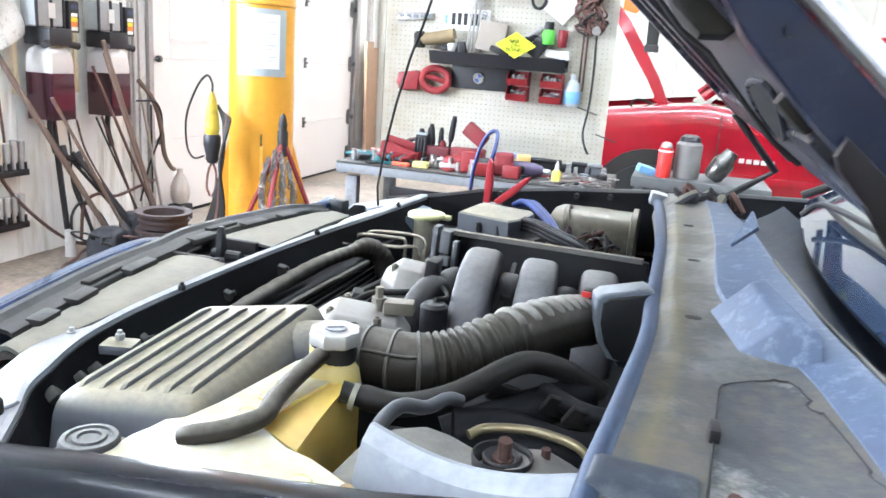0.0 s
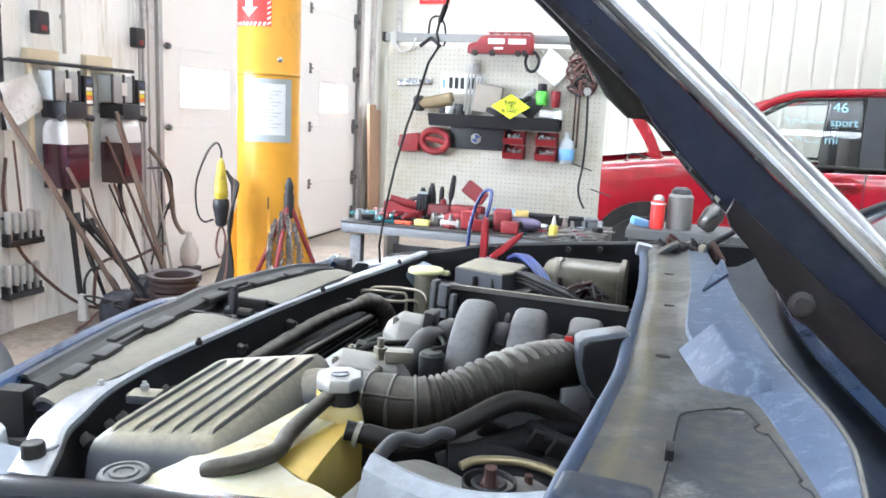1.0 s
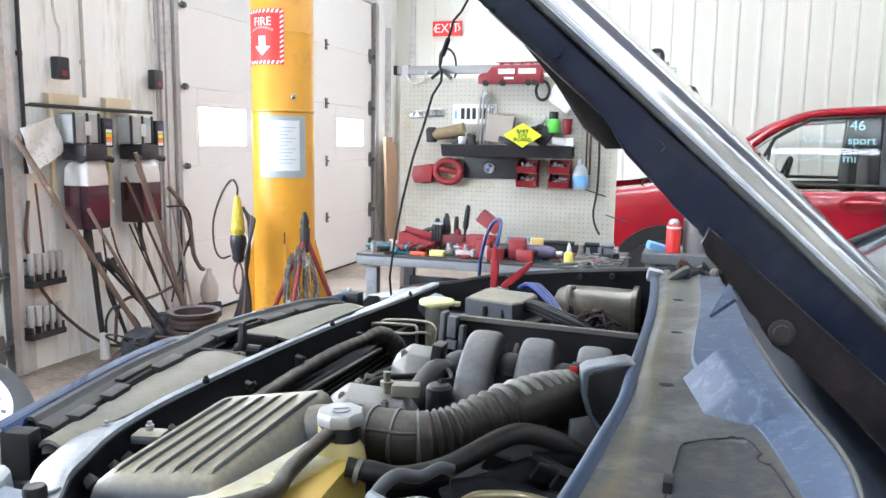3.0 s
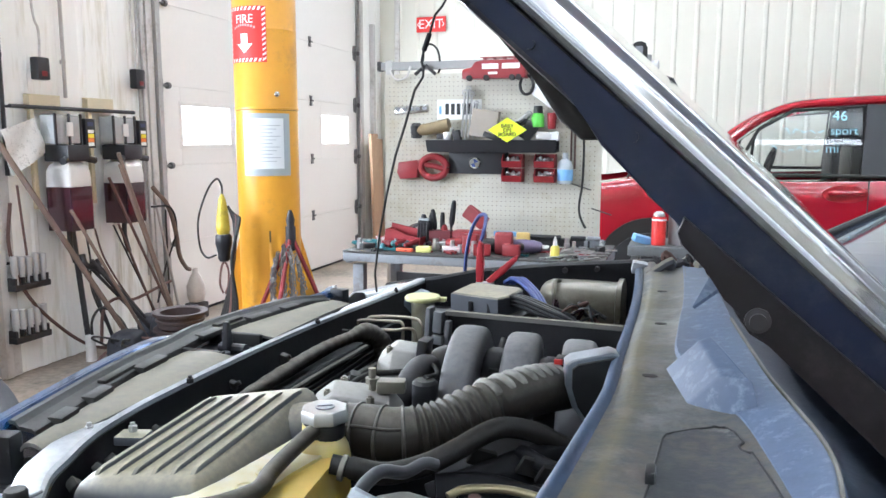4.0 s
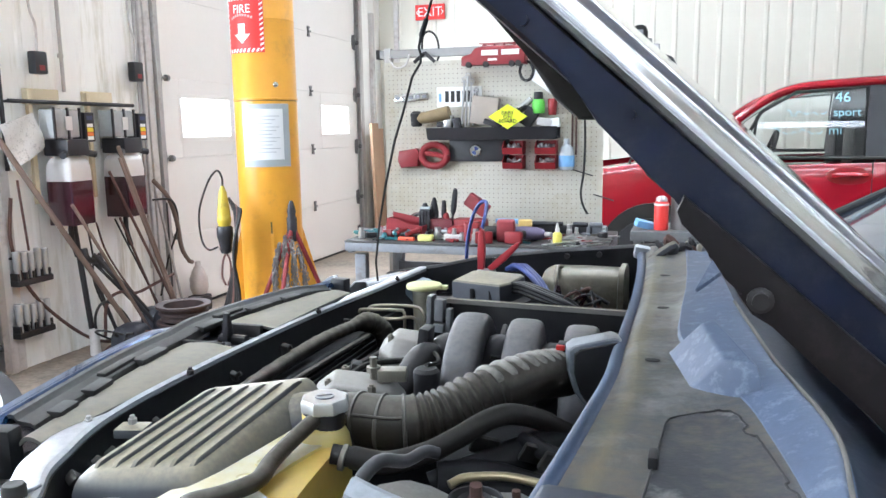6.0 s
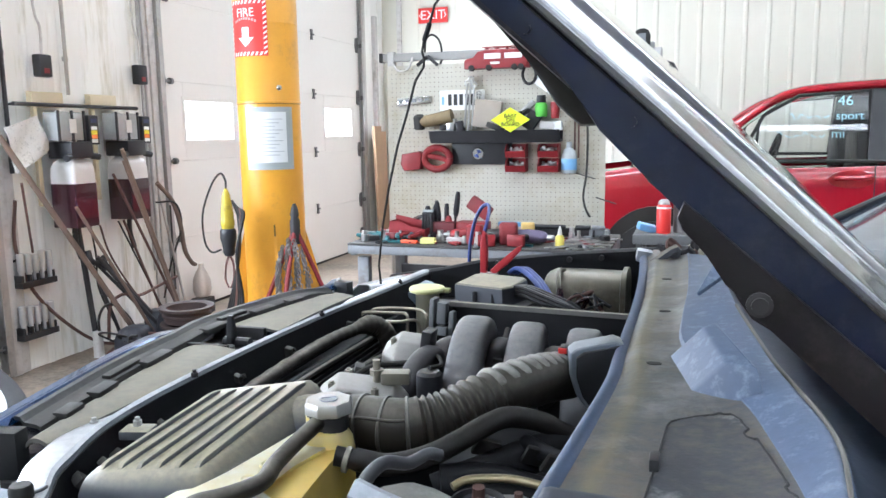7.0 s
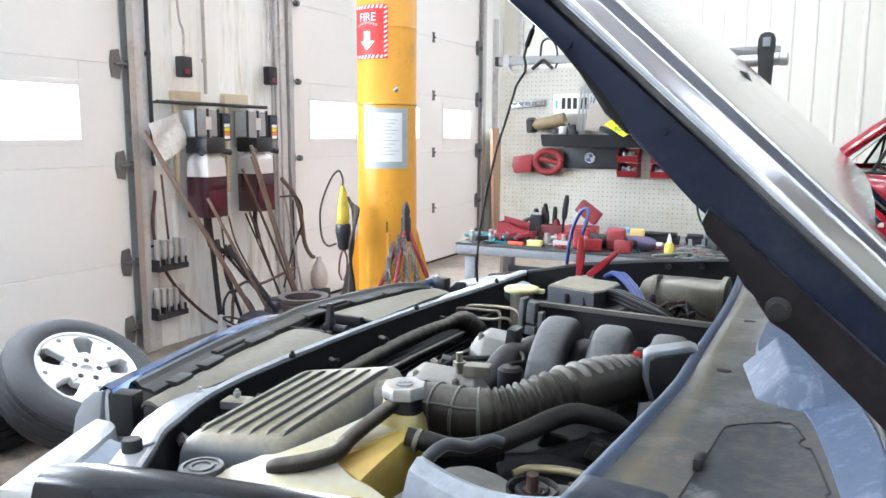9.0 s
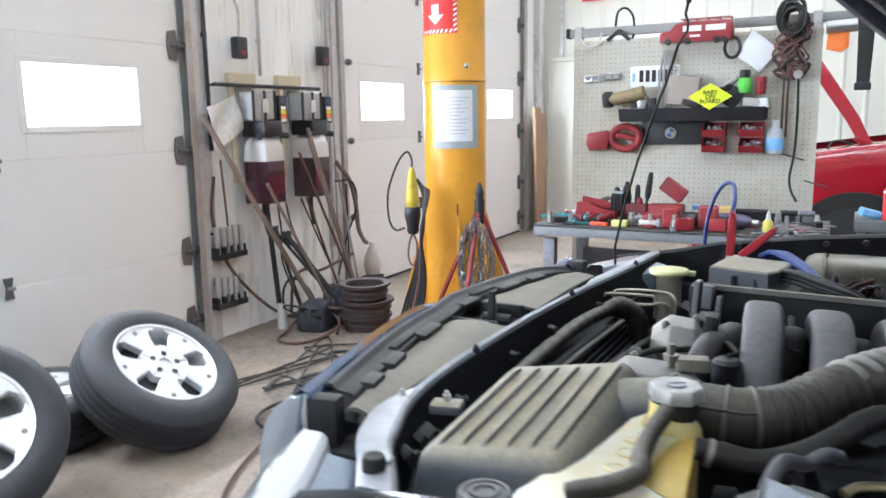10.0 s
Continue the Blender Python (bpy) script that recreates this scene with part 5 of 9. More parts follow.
# near-black hoses carry the shade below the coolant hose in their colour
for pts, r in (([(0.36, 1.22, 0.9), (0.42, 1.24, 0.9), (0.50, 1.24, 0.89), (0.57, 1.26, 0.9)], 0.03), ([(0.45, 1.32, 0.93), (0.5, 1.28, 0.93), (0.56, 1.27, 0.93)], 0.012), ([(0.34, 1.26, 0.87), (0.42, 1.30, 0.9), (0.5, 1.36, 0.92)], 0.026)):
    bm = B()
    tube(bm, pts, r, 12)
    part("lower_hose", bm, bay_shade_black, car)
for x, y, z in ((0.40, 1.30, 0.925), (0.47, 1.29, 0.925), (0.50, 1.27, 0.925)):
    bm = B()
    cbox(bm, at(x, y, z, pose(0, 0, 0, 25, 20, 30)), 0.035, 0.008, 0.03, 0.003)
    part("tab", bm, black_rubber, car)

# cowl: plastic shelf with seal, access panel, blue upright and bulge
FRONT_EDGE = [(0.548, 2.36), (0.562, 2.13), (0.571, 1.85), (0.571, 1.62), (0.570, 1.45), (0.570, 1.32), (0.561, 1.194), (0.552, 1.08), (0.543, 0.973), (0.540, 0.90)]
BACK_EDGE = [(0.650, 2.36), (0.657, 2.13), (0.660, 1.85), (0.655, 1.62), (0.657, 1.45), (0.688, 1.32), (0.726, 1.215), (0.747, 1.095), (0.758, 0.973), (0.756, 0.90)]


def cowl_height(t, y):
    """Height of the cowl panel, t = 0 at its front edge and 1 at the upright."""
    return 1.030 + (0.003 + 0.012 * min(1.0, max(0.0, (y - 1.15) / 0.25))) * min(1.0, t / 0.2) - 0.003 * math.sin(math.pi * t) + 0.004 * t * t + 0.006 * max(0.0, (t - 0.72) / 0.28) ** 2


fe = curve([(x, y, 0) for x, y in FRONT_EDGE], 5)
be = curve([(x, y, 0) for x, y in BACK_EDGE], 5)
bm = B()
rows = []
for f, b in zip(fe, be):
    row = [(f.x - 0.012, f.y, 0.985), (f.x - 0.005, f.y, 1.02)]
    for k in range(17):
        t = k / 16
        y = f.y + (b.y - f.y) * t
        row.append((f.x + (b.x - f.x) * t, y, cowl_height(t, y)))
    rows.append(row)
sheet(bm, rows, 0.006)
cowl = part("cowl_panel", bm, cowl_plastic, car, "dirty grey plastic cowl panel")
bm = B()
tube(bm, [(p.x - 0.005, p.y, 1.0235) for p in fe[::3]], 0.0115, 14, 3)
part("cowl_seal", bm, seal_blue, cowl, "blue-grey rubber edge seal")


def cowl_z(x, y):
    """Height of the cowl panel."""
    i = min(range(len(fe)), key=lambda q: abs(fe[q].y - y))
    t = min(1.0, max(0.0, (x - fe[i].x) / (be[i].x - fe[i].x)))
    return cowl_height(t, y)


for x, y in ((0.614, 1.365), (0.6185, 1.665), (0.612, 1.96)):
    bm = B()
    prism(bm, [(0.010 * math.cos(a), 0.006 * math.sin(a)) for a in [2 * math.pi * q / 16 for q in range(16)]], -0.002, 0.0012, m=at(x, y, cowl_z(x, y)))
    part("slot", bm, ink, cowl)
bm = B()
ps = [(0.618, 0.92), (0.624, 1.0), (0.6305, 1.08), (0.636, 1.16), (0.6375, 1.172), (0.641, 1.181), (0.648, 1.187), (0.67, 1.200), (0.69, 1.207), (0.703, 1.204), (0.711, 1.188), (0.7165, 1.168), (0.7185, 1.163), (0.7135, 1.156), (0.7155, 1.146), (0.722, 1.138), (0.725, 1.137), (0.734, 1.09), (0.743, 1.035), (0.740, 1.031), (0.742, 1.022), (0.7475, 1.012), (0.752, 0.97), (0.755, 0.93)]
loop = []
for (xa, ya), (xb, yb) in zip(ps, ps[1:]):
    loop += [(xa + (xb - xa) * q / 5, ya + (yb - ya) * q / 5) for q in range(5)]
tube(bm, [(x, y, cowl_z(x, y) + 0.0004) for x, y in loop], 0.0014, 6, 1, smooth=False)
part("panel_joint", bm, ink, cowl, "thin dark joint of the access panel")
bm = B()
rows = []
for i in range(26):
    y = 0.922 + (1.199 - 0.922) * i / 25
    cuts = sorted(xa + (xb - xa) * (y - ya) / (yb - ya) for (xa, ya), (xb, yb) in zip(ps, ps[1:]) if min(ya, yb) <= y < max(ya, yb))
    x0, x1 = cuts[0] + 0.0012, cuts[-1] - 0.0012
    rows.append([(x0 + (x1 - x0) * k / 10, y, cowl_z(x0 + (x1 - x0) * k / 10, y) + 0.0008) for k in range(11)])
sheet(bm, rows, 0.002)
# pale scuffs, brightened to carry the panel's wet sheen as well
part("access_panel", bm, mat("panel_black", (0.052, 0.055, 0.062), 0.42, var=0.5, scale=7, fine=60, dirt=(0.15, 0.125, 0.085), dirt_amount=0.45, bump=0.25, scuff=(0.50, 0.50, 0.475), scuff_scale=6, scuff_amount=1.0), cowl, "scuffed black plastic access panel, scuffs brightened for a wet sheen")
bm = B()
cbox(bm, at(0.6285, 1.062, cowl_z(0.63, 1.06) + 0.006), 0.010, 0.026, 0.013, 0.003)
part("clip", bm, black_plastic, cowl)
bm = B()
cbox(bm, at(0.735, 0.955, 1.045, pose(0, 0, 0, 0, 0, -40)), 0.02, 0.008, 0.012, 0.002)
part("clip", bm, black_plastic, cowl)
bm = B()
cbox(bm, at(0.574, 0.958, 1.014, pose(0, 0, 0, 0, 0, -4)), 0.085, 0.058, 0.048, 0.014, 4)
part("corner_cover", bm, mat("corner_cover_grey", (0.028, 0.035, 0.050), 0.5, var=0.35, scale=12, dust=0.14, dust_colour=(0.13, 0.15, 0.19), scuff=(0.20, 0.22, 0.25), scuff_scale=20, scuff_amount=0.4), cowl, "dark rubber corner cover")
bm = B()
cyl(bm, (0.636, 0.945, 1.03), (0.638, 0.942, 1.044), 0.006, 8)
part("cowl_screw", bm, rusty, cowl)
bm = B()
ridge = curve([(0.690, 2.36, 1.045), (0.700, 2.13, 1.05), (0.7125, 1.85, 1.068), (0.7235, 1.62, 1.070), (0.7405, 1.45, 1.067), (0.753, 1.32, 1.066), (0.770, 1.215, 1.065), (0.786, 1.095, 1.063), (0.777, 0.973, 1.059), (0.770, 0.90, 1.053)], 5)
rows = []
for b, r in zip(be, ridge):
    h, w = cowl_height(1.0, b.y), r.x - b.x
    row = [(b.x - 0.16 * w, b.y, h - 0.012)]
    row += [(b.x + u * w, b.y + (r.y - b.y) * max(0.0, u), h + (r.z - h) * k) for u, k in ((-0.10, 0.02), (0.0, 0.14), (0.10, 0.26), (0.25, 0.40), (0.42, 0.58), (0.60, 0.75), (0.78, 0.89), (0.92, 0.97), (1.0, 1.0))]
    row += [(r.x + 0.006, r.y, r.z - 0.002), (r.x + 0.011, r.y, r.z - 0.012), (r.x + 0.016, r.y, r.z - 0.035)]
    rows.append(row)
sheet(bm, rows, 0.005, (0.3, 0, -1))
upright = part("cowl_upright", bm, cowl_blue, cowl, "light blue-grey cowl upright")
bm = B()
corner = [bm.verts.new(p) for p in ((0.634, 1.406, 1.036), (0.660, 1.284, 1.028), (0.714, 1.238, 1.028), (0.745, 1.238, 1.030), (0.720, 1.412, 1.030), (0.677, 1.391, 1.086), (0.700, 1.268, 1.077), (0.733, 1.243, 1.080), (0.694, 1.402, 1.0905))]
for q in ((5, 8, 7, 6), (0, 5, 6, 1), (1, 6, 7, 3, 2), (0, 4, 8, 5), (4, 3, 7, 8), (0, 1, 2, 3, 4)):
    bm.faces.new([corner[i] for i in q])
bmesh.ops.recalc_face_normals(bm, faces=bm.faces)
bmesh.ops.bevel(bm, geom=[e for e in bm.edges if all(v.co.z > 1.06 for v in e.verts)] + [bm.edges.get((corner[0], corner[5])), bm.edges.get((corner[1], corner[6]))], offset=0.004, segments=3, profile=0.6, affect="EDGES")
bmesh.ops.translate(bm, verts=bm.verts, vec=(-0.003, -0.006, 0.005))
bulge = part("bulge", bm, cowl_blue, upright, "moulded blue-grey bulge")
bm = B()
bm.faces.new([bm.verts.new(p) for p in ((0.668, 1.668, 1.076), (0.698, 1.738, 1.122), (0.709, 1.718, 1.100))])
bm.faces.new([bm.verts.new(p) for p in ((0.672, 1.68, 1.070), (0.704, 1.752, 1.116), (0.714, 1.73, 1.094))])
bmesh.ops.convex_hull(bm, input=bm.verts)
part("gusset", bm, cowl_blue, upright, "small triangular stiffener")
bm = B()
tube(bm, [(p.x + 0.004, p.y, p.z + 0.001) for p in ridge[15::3]], 0.0024, 8, 3)
part("ridge_seal", bm, mat("ridge_rubber", (0.085, 0.08, 0.07), 0.6, var=0.35, scale=16, dust=0.25, dust_colour=(0.25, 0.235, 0.2)), upright, "dusty rubber bead on the ridge")
rng = random.Random(12)
for k in range(12):
    bm = B()
    x, y = rng.uniform(0.60, 0.72), rng.uniform(2.2, 2.34)
    tube(bm, [(x, y, 1.03), (x + rng.uniform(-0.03, 0.03), y + rng.uniform(-0.03, 0.03), 1.05 + rng.uniform(0, 0.025)), (x + rng.uniform(-0.05, 0.05), y + rng.uniform(-0.04, 0.04), 1.03)], rng.uniform(0.006, 0.012), 7, 4)
    part("grimy_fitting", bm, (rusty, dusty_plastic, black_iron)[k % 3], cowl)
bm = B()
cbox(bm, at(0.545, 2.335, 1.03, pose(0, 0, 0, 0, 10, 5)), 0.04, 0.05, 0.03, 0.006)
part("end_bracket", bm, tower_metal, cowl, "pale bracket at the end of the cowl")

# scuttle, windscreen and wiper
bm = B()
rows = []
for r in ridge:
    rows.append([(r.x + 0.010, r.y, r.z - 0.010), (r.x + 0.018, r.y, r.z - 0.026), (r.x + 0.032, r.y, r.z - 0.038), (r.x + 0.055, r.y, r.z - 0.045), (r.x + 0.085, r.y, r.z - 0.040), (r.x + 0.115, r.y, r.z - 0.022), (r.x + 0.14, r.y, r.z - 0.002)])
sheet(bm, rows, 0.005)
part("scuttle", bm, scuttle_grey, car, "dirty grey scuttle below the windscreen")
bm = B()
rows = []
for i in range(15):
    y = 0.84 + (2.46 - 0.84) * i / 14
    sweep = 0.10 * ((y - MID_Y) / 0.8) ** 2
    rows.append([(0.80 + sweep + 0.95 * k / 6, y, 1.055 + 0.50 * k / 6 + 0.02 * math.sin(math.pi * k / 6)) for k in range(7)])
sheet(bm, rows, 0.005)
screen = part("windscreen", bm, mat("windscreen_glass", (0.030, 0.046, 0.085), 0.05, var=0.15, bump=0.0, spec=0.7), car, "dark blue reflecting windscreen")
bm = B()
tube(bm, [(0.86, 2.1, 1.105), (0.86, 1.8, 1.10), (0.875, 1.5, 1.105), (0.90, 1.2, 1.12)], 0.006, 8)
part("wiper_blade", bm, black_rubber, screen)
bm = B()
tube(bm, [(0.815, 2.0, 1.085), (0.84, 1.95, 1.115), (0.87, 1.7, 1.122), (0.88, 1.5, 1.125)], 0.006, 8)
part("wiper_arm", bm, black_iron, screen)
for s in (-1, 1):
    bm = B()
    y = MID_Y + s * 0.8
    tube(bm, [(0.88, y, 1.06), (1.3, y - s * 0.06, 1.29), (1.76, y - s * 0.14, 1.55)], 0.010, 10)
    part("windscreen_pillar", bm, black_rubber, car)
bm = B()
rows = []
for x, z in ((1.74, 1.55), (1.9, 1.585), (2.4, 1.60), (2.9, 1.55), (3.3, 1.42)):
    rows.append([(x, MID_Y + 0.7 * k / 4, z - 0.03 * (k / 4) ** 2) for k in range(-4, 5)])
sheet(bm, rows, 0.01)
part("roof", bm, paint_blue, car)
for s in (-1, 1):
    bm = B()
    rows = []
    for x in (1.3, 1.9, 2.6, 3.4, 4.2):
        rows.append([(x, MID_Y + s * 0.80, 1.06), (x, MID_Y + s * 0.90, 1.02), (x, MID_Y + s * 0.93, 0.85), (x, MID_Y + s * 0.93, 0.5), (x, MID_Y + s * 0.88, 0.28)])
    sheet(bm, rows, 0.01, (0, -s, 0))
    part("body_side", bm, paint_blue, car)
    bm = B()
    sheet(bm, [[(1.32, MID_Y + s * 0.79, 1.06), (1.76, MID_Y + s * 0.68, 1.53)], [(2.4, MID_Y + s * 0.80, 1.06), (2.4, MID_Y + s * 0.68, 1.57)], [(3.5, MID_Y + s * 0.79, 1.06), (3.25, MID_Y + s * 0.66, 1.43)]], 0.006, (0, -s, 0))
    part("side_window", bm, tint_glass, car)
bm = B()
sheet(bm, [[(x, MID_Y + 0.8 * k / 3, z) for k in range(-3, 4)] for x, z in ((3.3, 1.42), (3.75, 1.08), (4.2, 1.04), (4.25, 0.8), (4.25, 0.3))], 0.01)
part("tail", bm, paint_blue, car)
for x in (0.45, 3.3):
    for s in (-1, 1):
        bm = B()
        spin(bm, [(0.22, -0.1), (0.31, -0.105), (0.335, -0.08), (0.335, 0.08), (0.31, 0.105), (0.22, 0.1)], at(x, MID_Y + s * 0.78, 0.335, pose(0, 0, 0, 90, 0, 0)), 28)
        wheel_ob = part("wheel", bm, tyre, car)
        bm = B()
        cyl(bm, (x, MID_Y + s * 0.80, 0.335), (x, MID_Y + s * 0.85, 0.335), 0.21, 24)
        part("rim", bm, alloy, wheel_ob)

# the open hood
HINGE, LEAN_H = (0.87, 1.115), radians(41.5)
UX, UZ, NX, NZ = -math.cos(LEAN_H), math.sin(LEAN_H), math.sin(LEAN_H), math.cos(LEAN_H)


def hood_at(s, y, d):
    """A point of the hood: s metres from the hinge line, at y, d metres out of its plane."""
    return (HINGE[0] + UX * s + NX * d, y, HINGE[1] + UZ * s + NZ * d)


HOOD_LEN, HOOD_HALF = 1.16, 0.775
bm = B()
rows = []
for i in range(25):
    row = []
    for v, d in ((-1.0, 0.0195), (-1.0, 0.0210), (-0.999, 0.0230), (-0.9965, 0.0244), (-0.992, 0.0255), (-0.98, 0.0272), (-0.955, 0.0308), (-0.935, 0.0337), (-0.930, 0.0346), (-0.926, 0.0364), (-0.919, 0.0404), (-0.9145, 0.0422), (-0.908, 0.0432), (-0.895, 0.0439), (-0.86, 0.0452), (-0.6, 0.0525), (-0.3, 0.0565), (0.0, 0.058)):
        row.append((v, d))
    row += [(-v, d) for v, d in row[-2::-1]]
    line = []
    for v, d in row:
        start = 0.195 - 0.17 * min(1.0, max(0.0, (abs(v) - 0.86) / 0.06))
        s = start + (HOOD_LEN - start) * i / 24
        narrow = 0.05 * (s / HOOD_LEN) ** 3
        bow = 0.02 * math.sin(math.pi * s / HOOD_LEN) - 0.05 * max(0.0, (s / HOOD_LEN - 0.8) / 0.2) ** 2
        y = v * (HOOD_HALF - narrow)
        line.append(hood_at(s, MID_Y + y, d + bow * (1 - y * y)))
    rows.append(line)
sheet(bm, rows, 0.003, (-NX, 0, -NZ))
hood = part("hood", bm, paint_wet, car, "open dark blue hood with glossy wet paint")


def hood_strip(y0, y1, s0, s1, d0, d1, bevel=0.006):
    bm = B()
    m = Matrix(((UX, 0, NX, HINGE[0]), (0, 1, 0, 0), (UZ, 0, NZ, HINGE[1]), (0, 0, 0, 1)))
    box(bm, s0, s1, y0, y1, d0, d1, bevel, 2, m)
    return bm


Y0, Y1 = MID_Y - HOOD_HALF, MID_Y + HOOD_HALF
bm = B()
m = Matrix(((UX, NX, 0, HINGE[0]), (0, 0, 1, Y0 + 0.002), (UZ, NZ, 0, HINGE[1]), (0, 0, 0, 1)))
prism(bm, [(0.0, -0.012), (0.30, -0.013), (0.365, -0.009), (0.39, -0.002), (0.415, 0.006), (0.50, 0.004), (1.0, 0.002), (1.0, 0.021), (0.0, 0.022)], 0.0, 0.04, 0.003, 2, m)
part("side_flange", bm, flange_dark, hood, "dark side flange")
bm = B()
m = Matrix(((UX, NX, 0, HINGE[0]), (0, 0, 1, Y0 + 0.075), (UZ, NZ, 0, HINGE[1]), (0, 0, 0, 1)))
prism(bm, [(0.37, 0.01), (0.372, -0.010), (0.385, -0.022), (0.41, -0.022), (0.455, -0.010), (0.53, 0.0), (0.9, 0.0), (0.9, 0.012)], 0.0, 0.08, 0.006, 2, m)
part("hood_seal", bm, black_rubber, hood, "black rubber seal under the hood")
part("side_flange", hood_strip(Y1 - 0.045, Y1 - 0.004, 0.05, 1.1, -0.006, 0.006, 0.002), hood_under, hood)
part("side_beam", hood_strip(Y0 + 0.05, Y0 + 0.16, 0.22, 1.08, -0.004, 0.012), hood_under, hood, "stamped inner beam")
part("side_beam", hood_strip(Y1 - 0.16, Y1 - 0.05, 0.22, 1.08, -0.022, 0.012), hood_under, hood)
part("cross_beam", hood_strip(Y0 + 0.06, Y1 - 0.06, 0.21, 0.29, -0.02, 0.015), hood_under, hood)
part("cross_beam", hood_strip(Y0 + 0.10, Y1 - 0.10, 1.0, 1.1, -0.03, 0.015), hood_under, hood)
for k in range(3):
    y = Y0 + 0.42 + 0.355 * k
    part("stiffener", hood_strip(y - 0.04, y + 0.04, 0.28, 1.0, -0.014, 0.02), hood_under, hood)
part("insulation", hood_strip(Y0 + 0.16, Y1 - 0.16, 0.28, 1.0, 0.012, 0.018, 0.002), mat("hood_pad", (0.03, 0.03, 0.03), 0.9, var=0.3, scale=20), hood, "black hood insulation")
part("rubber_block", hood_strip(Y0 + 0.06, Y0 + 0.09, 0.292, 0.322, -0.018, 0.0, 0.006), black_rubber, hood, "black rubber buffer")
for s, y in ((0.352, 0.905), (0.45, 0.905)):
    bm = B()
    p, q = hood_at(s, Y0 + 0.003, 0.010), hood_at(s, Y0 - 0.001, 0.010)
    cyl(bm, p, q, 0.0036, 12)
    part("dimple", bm, flange_dark, hood)
for y in (1.268, 2 * MID_Y - 1.268):
    bm = B()
    mm = Matrix(((UX, 0, NX, HINGE[0]), (0, 1, 0, y), (UZ, 0, NZ, HINGE[1]), (0, 0, 0, 1)))
    prism(bm, [(0.360, 0.05), (0.392, 0.05), (0.392, 0.069), (0.384, 0.072), (0.362, 0.064)], -0.009, 0.009, 0.003, 2, mm @ Matrix(((1, 0, 0, 0), (0, 0, 1, 0), (0, 1, 0, 0), (0, 0, 0, 1))))
    part("washer_nozzle", bm, black_plastic, hood, "small black washer nozzle")
# stamped reinforcement under the rear corner, with its opening and slotted hinge bar
REINFORCE = [(0.455, 0.003, 0.455, -0.012), (0.415, 0.003, 0.405, -0.018), (0.385, 0.002, 0.372, -0.014), (0.36, 0.001, 0.348, -0.017), (0.325, 0.0, 0.304, -0.022), (0.29, -0.003, 0.268, -0.025), (0.255, -0.006, 0.238, -0.022)]


def reinforced(a, b, off=0.0):
    """A point of the reinforcement: a from its front to its rear end, b from the flange inwards."""
    b0 = 0.75 * max(0.0, (a - 0.62) / 0.38)
    b = b0 + (1 - b0) * b
    k = min(len(REINFORCE) - 2, int(a * (len(REINFORCE) - 1)))
    u = a * (len(REINFORCE) - 1) - k
    p, q = REINFORCE[k], REINFORCE[k + 1]
    s0, d0, s1, d1 = (p[i] + (q[i] - p[i]) * u for i in range(4))
    return hood_at(s0 + (s1 - s0) * b, Y0 + 0.045 + 0.27 * b, d0 + (d1 - d0) * b - 0.004 * math.sin(math.pi * b) - off)


bm = B()
sheet(bm, [[reinforced(i / 18, k / 8) for k in range(9)] for i in range(19)], 0.006, (NX, 0.2, NZ))
stamping = part("rear_stamping", bm, mat("stamping_grey", (0.055, 0.055, 0.066), 0.38, 0.1, var=0.4, scale=10, fine=60, dirt=(0.12, 0.115, 0.115), dirt_amount=0.4), hood, "dusty dark stamped reinforcement under the hood")
bm = B()
loft(bm, [[reinforced(0.70 + 0.11 * math.cos(t), 0.45 + 0.22 * math.sin(t), off) for t in [2 * math.pi * q / 20 for q in range(20)]] for off in (0.001, 0.0025)])
part("opening", bm, ink, stamping, "dark oval opening")
bm = B()
tube(bm, [reinforced(0.70 + 0.12 * math.cos(t), 0.45 + 0.24 * math.sin(t), 0.002) for t in [2 * math.pi * q / 24 for q in range(25)]], 0.0022, 6, 1, smooth=False)
part("rolled_edge", bm, hood_under, stamping)
bm = B()
tube(bm, [reinforced(k / 12, 1.0, 0.001) for k in range(13)], 0.004, 8, 2)
part("edge_bead", bm, black_rubber, stamping, "black sealing bead")
bar_part = part("hinge_bar", hood_strip(Y0 + 0.10, Y0 + 0.125, 0.262, 0.318, -0.013, -0.003, 0.003), steel, hood, "slotted steel hinge bar")
part("slot", hood_strip(Y0 + 0.107, Y0 + 0.118, 0.270, 0.310, -0.0138, -0.0125, 0.0), ink, bar_part)
# hinge arm by the near side
bm = B()
m = Matrix(((UX, NX, 0, HINGE[0]), (0, 0, 1, Y0 - 0.006), (UZ, NZ, 0, HINGE[1]), (0, 0, 0, 1)))
prism(bm, [(0.290, -0.006), (0.286, -0.017), (0.278, -0.021), (0.255, -0.0225), (0.232, -0.0255), (0.220, -0.031), (0.205, -0.0345), (0.192, -0.028), (0.147, -0.032), (0.06, -0.034), (-0.05, -0.05), (-0.06, -0.03), (0.1, -0.002)], -0.006, 0.006, 0.003, 2, m)
hinge_arm = part("hinge_arm", bm, mat("hinge_dark", (0.009, 0.007, 0.009), 0.42, 0.0, var=0.3, scale=12, spec=0.25, scuff=(0.05, 0.04, 0.04), scuff_scale=22, scuff_amount=0.4), hood, "dark hood hinge arm")
bm = B()
p = Vector(hood_at(0.2085, Y0 - 0.012, -0.0235))
spin(bm, [(0.0085, 0), (0.0085, 0.002), (0.0055, 0.003), (0.0055, 0.006), (0.0, 0.006)], Matrix.Translation(p) @ pose(0, 0, 0, 90, 0, 0), 16)
part("hinge_bolt", bm, black_iron, hinge_arm)
bm = B()
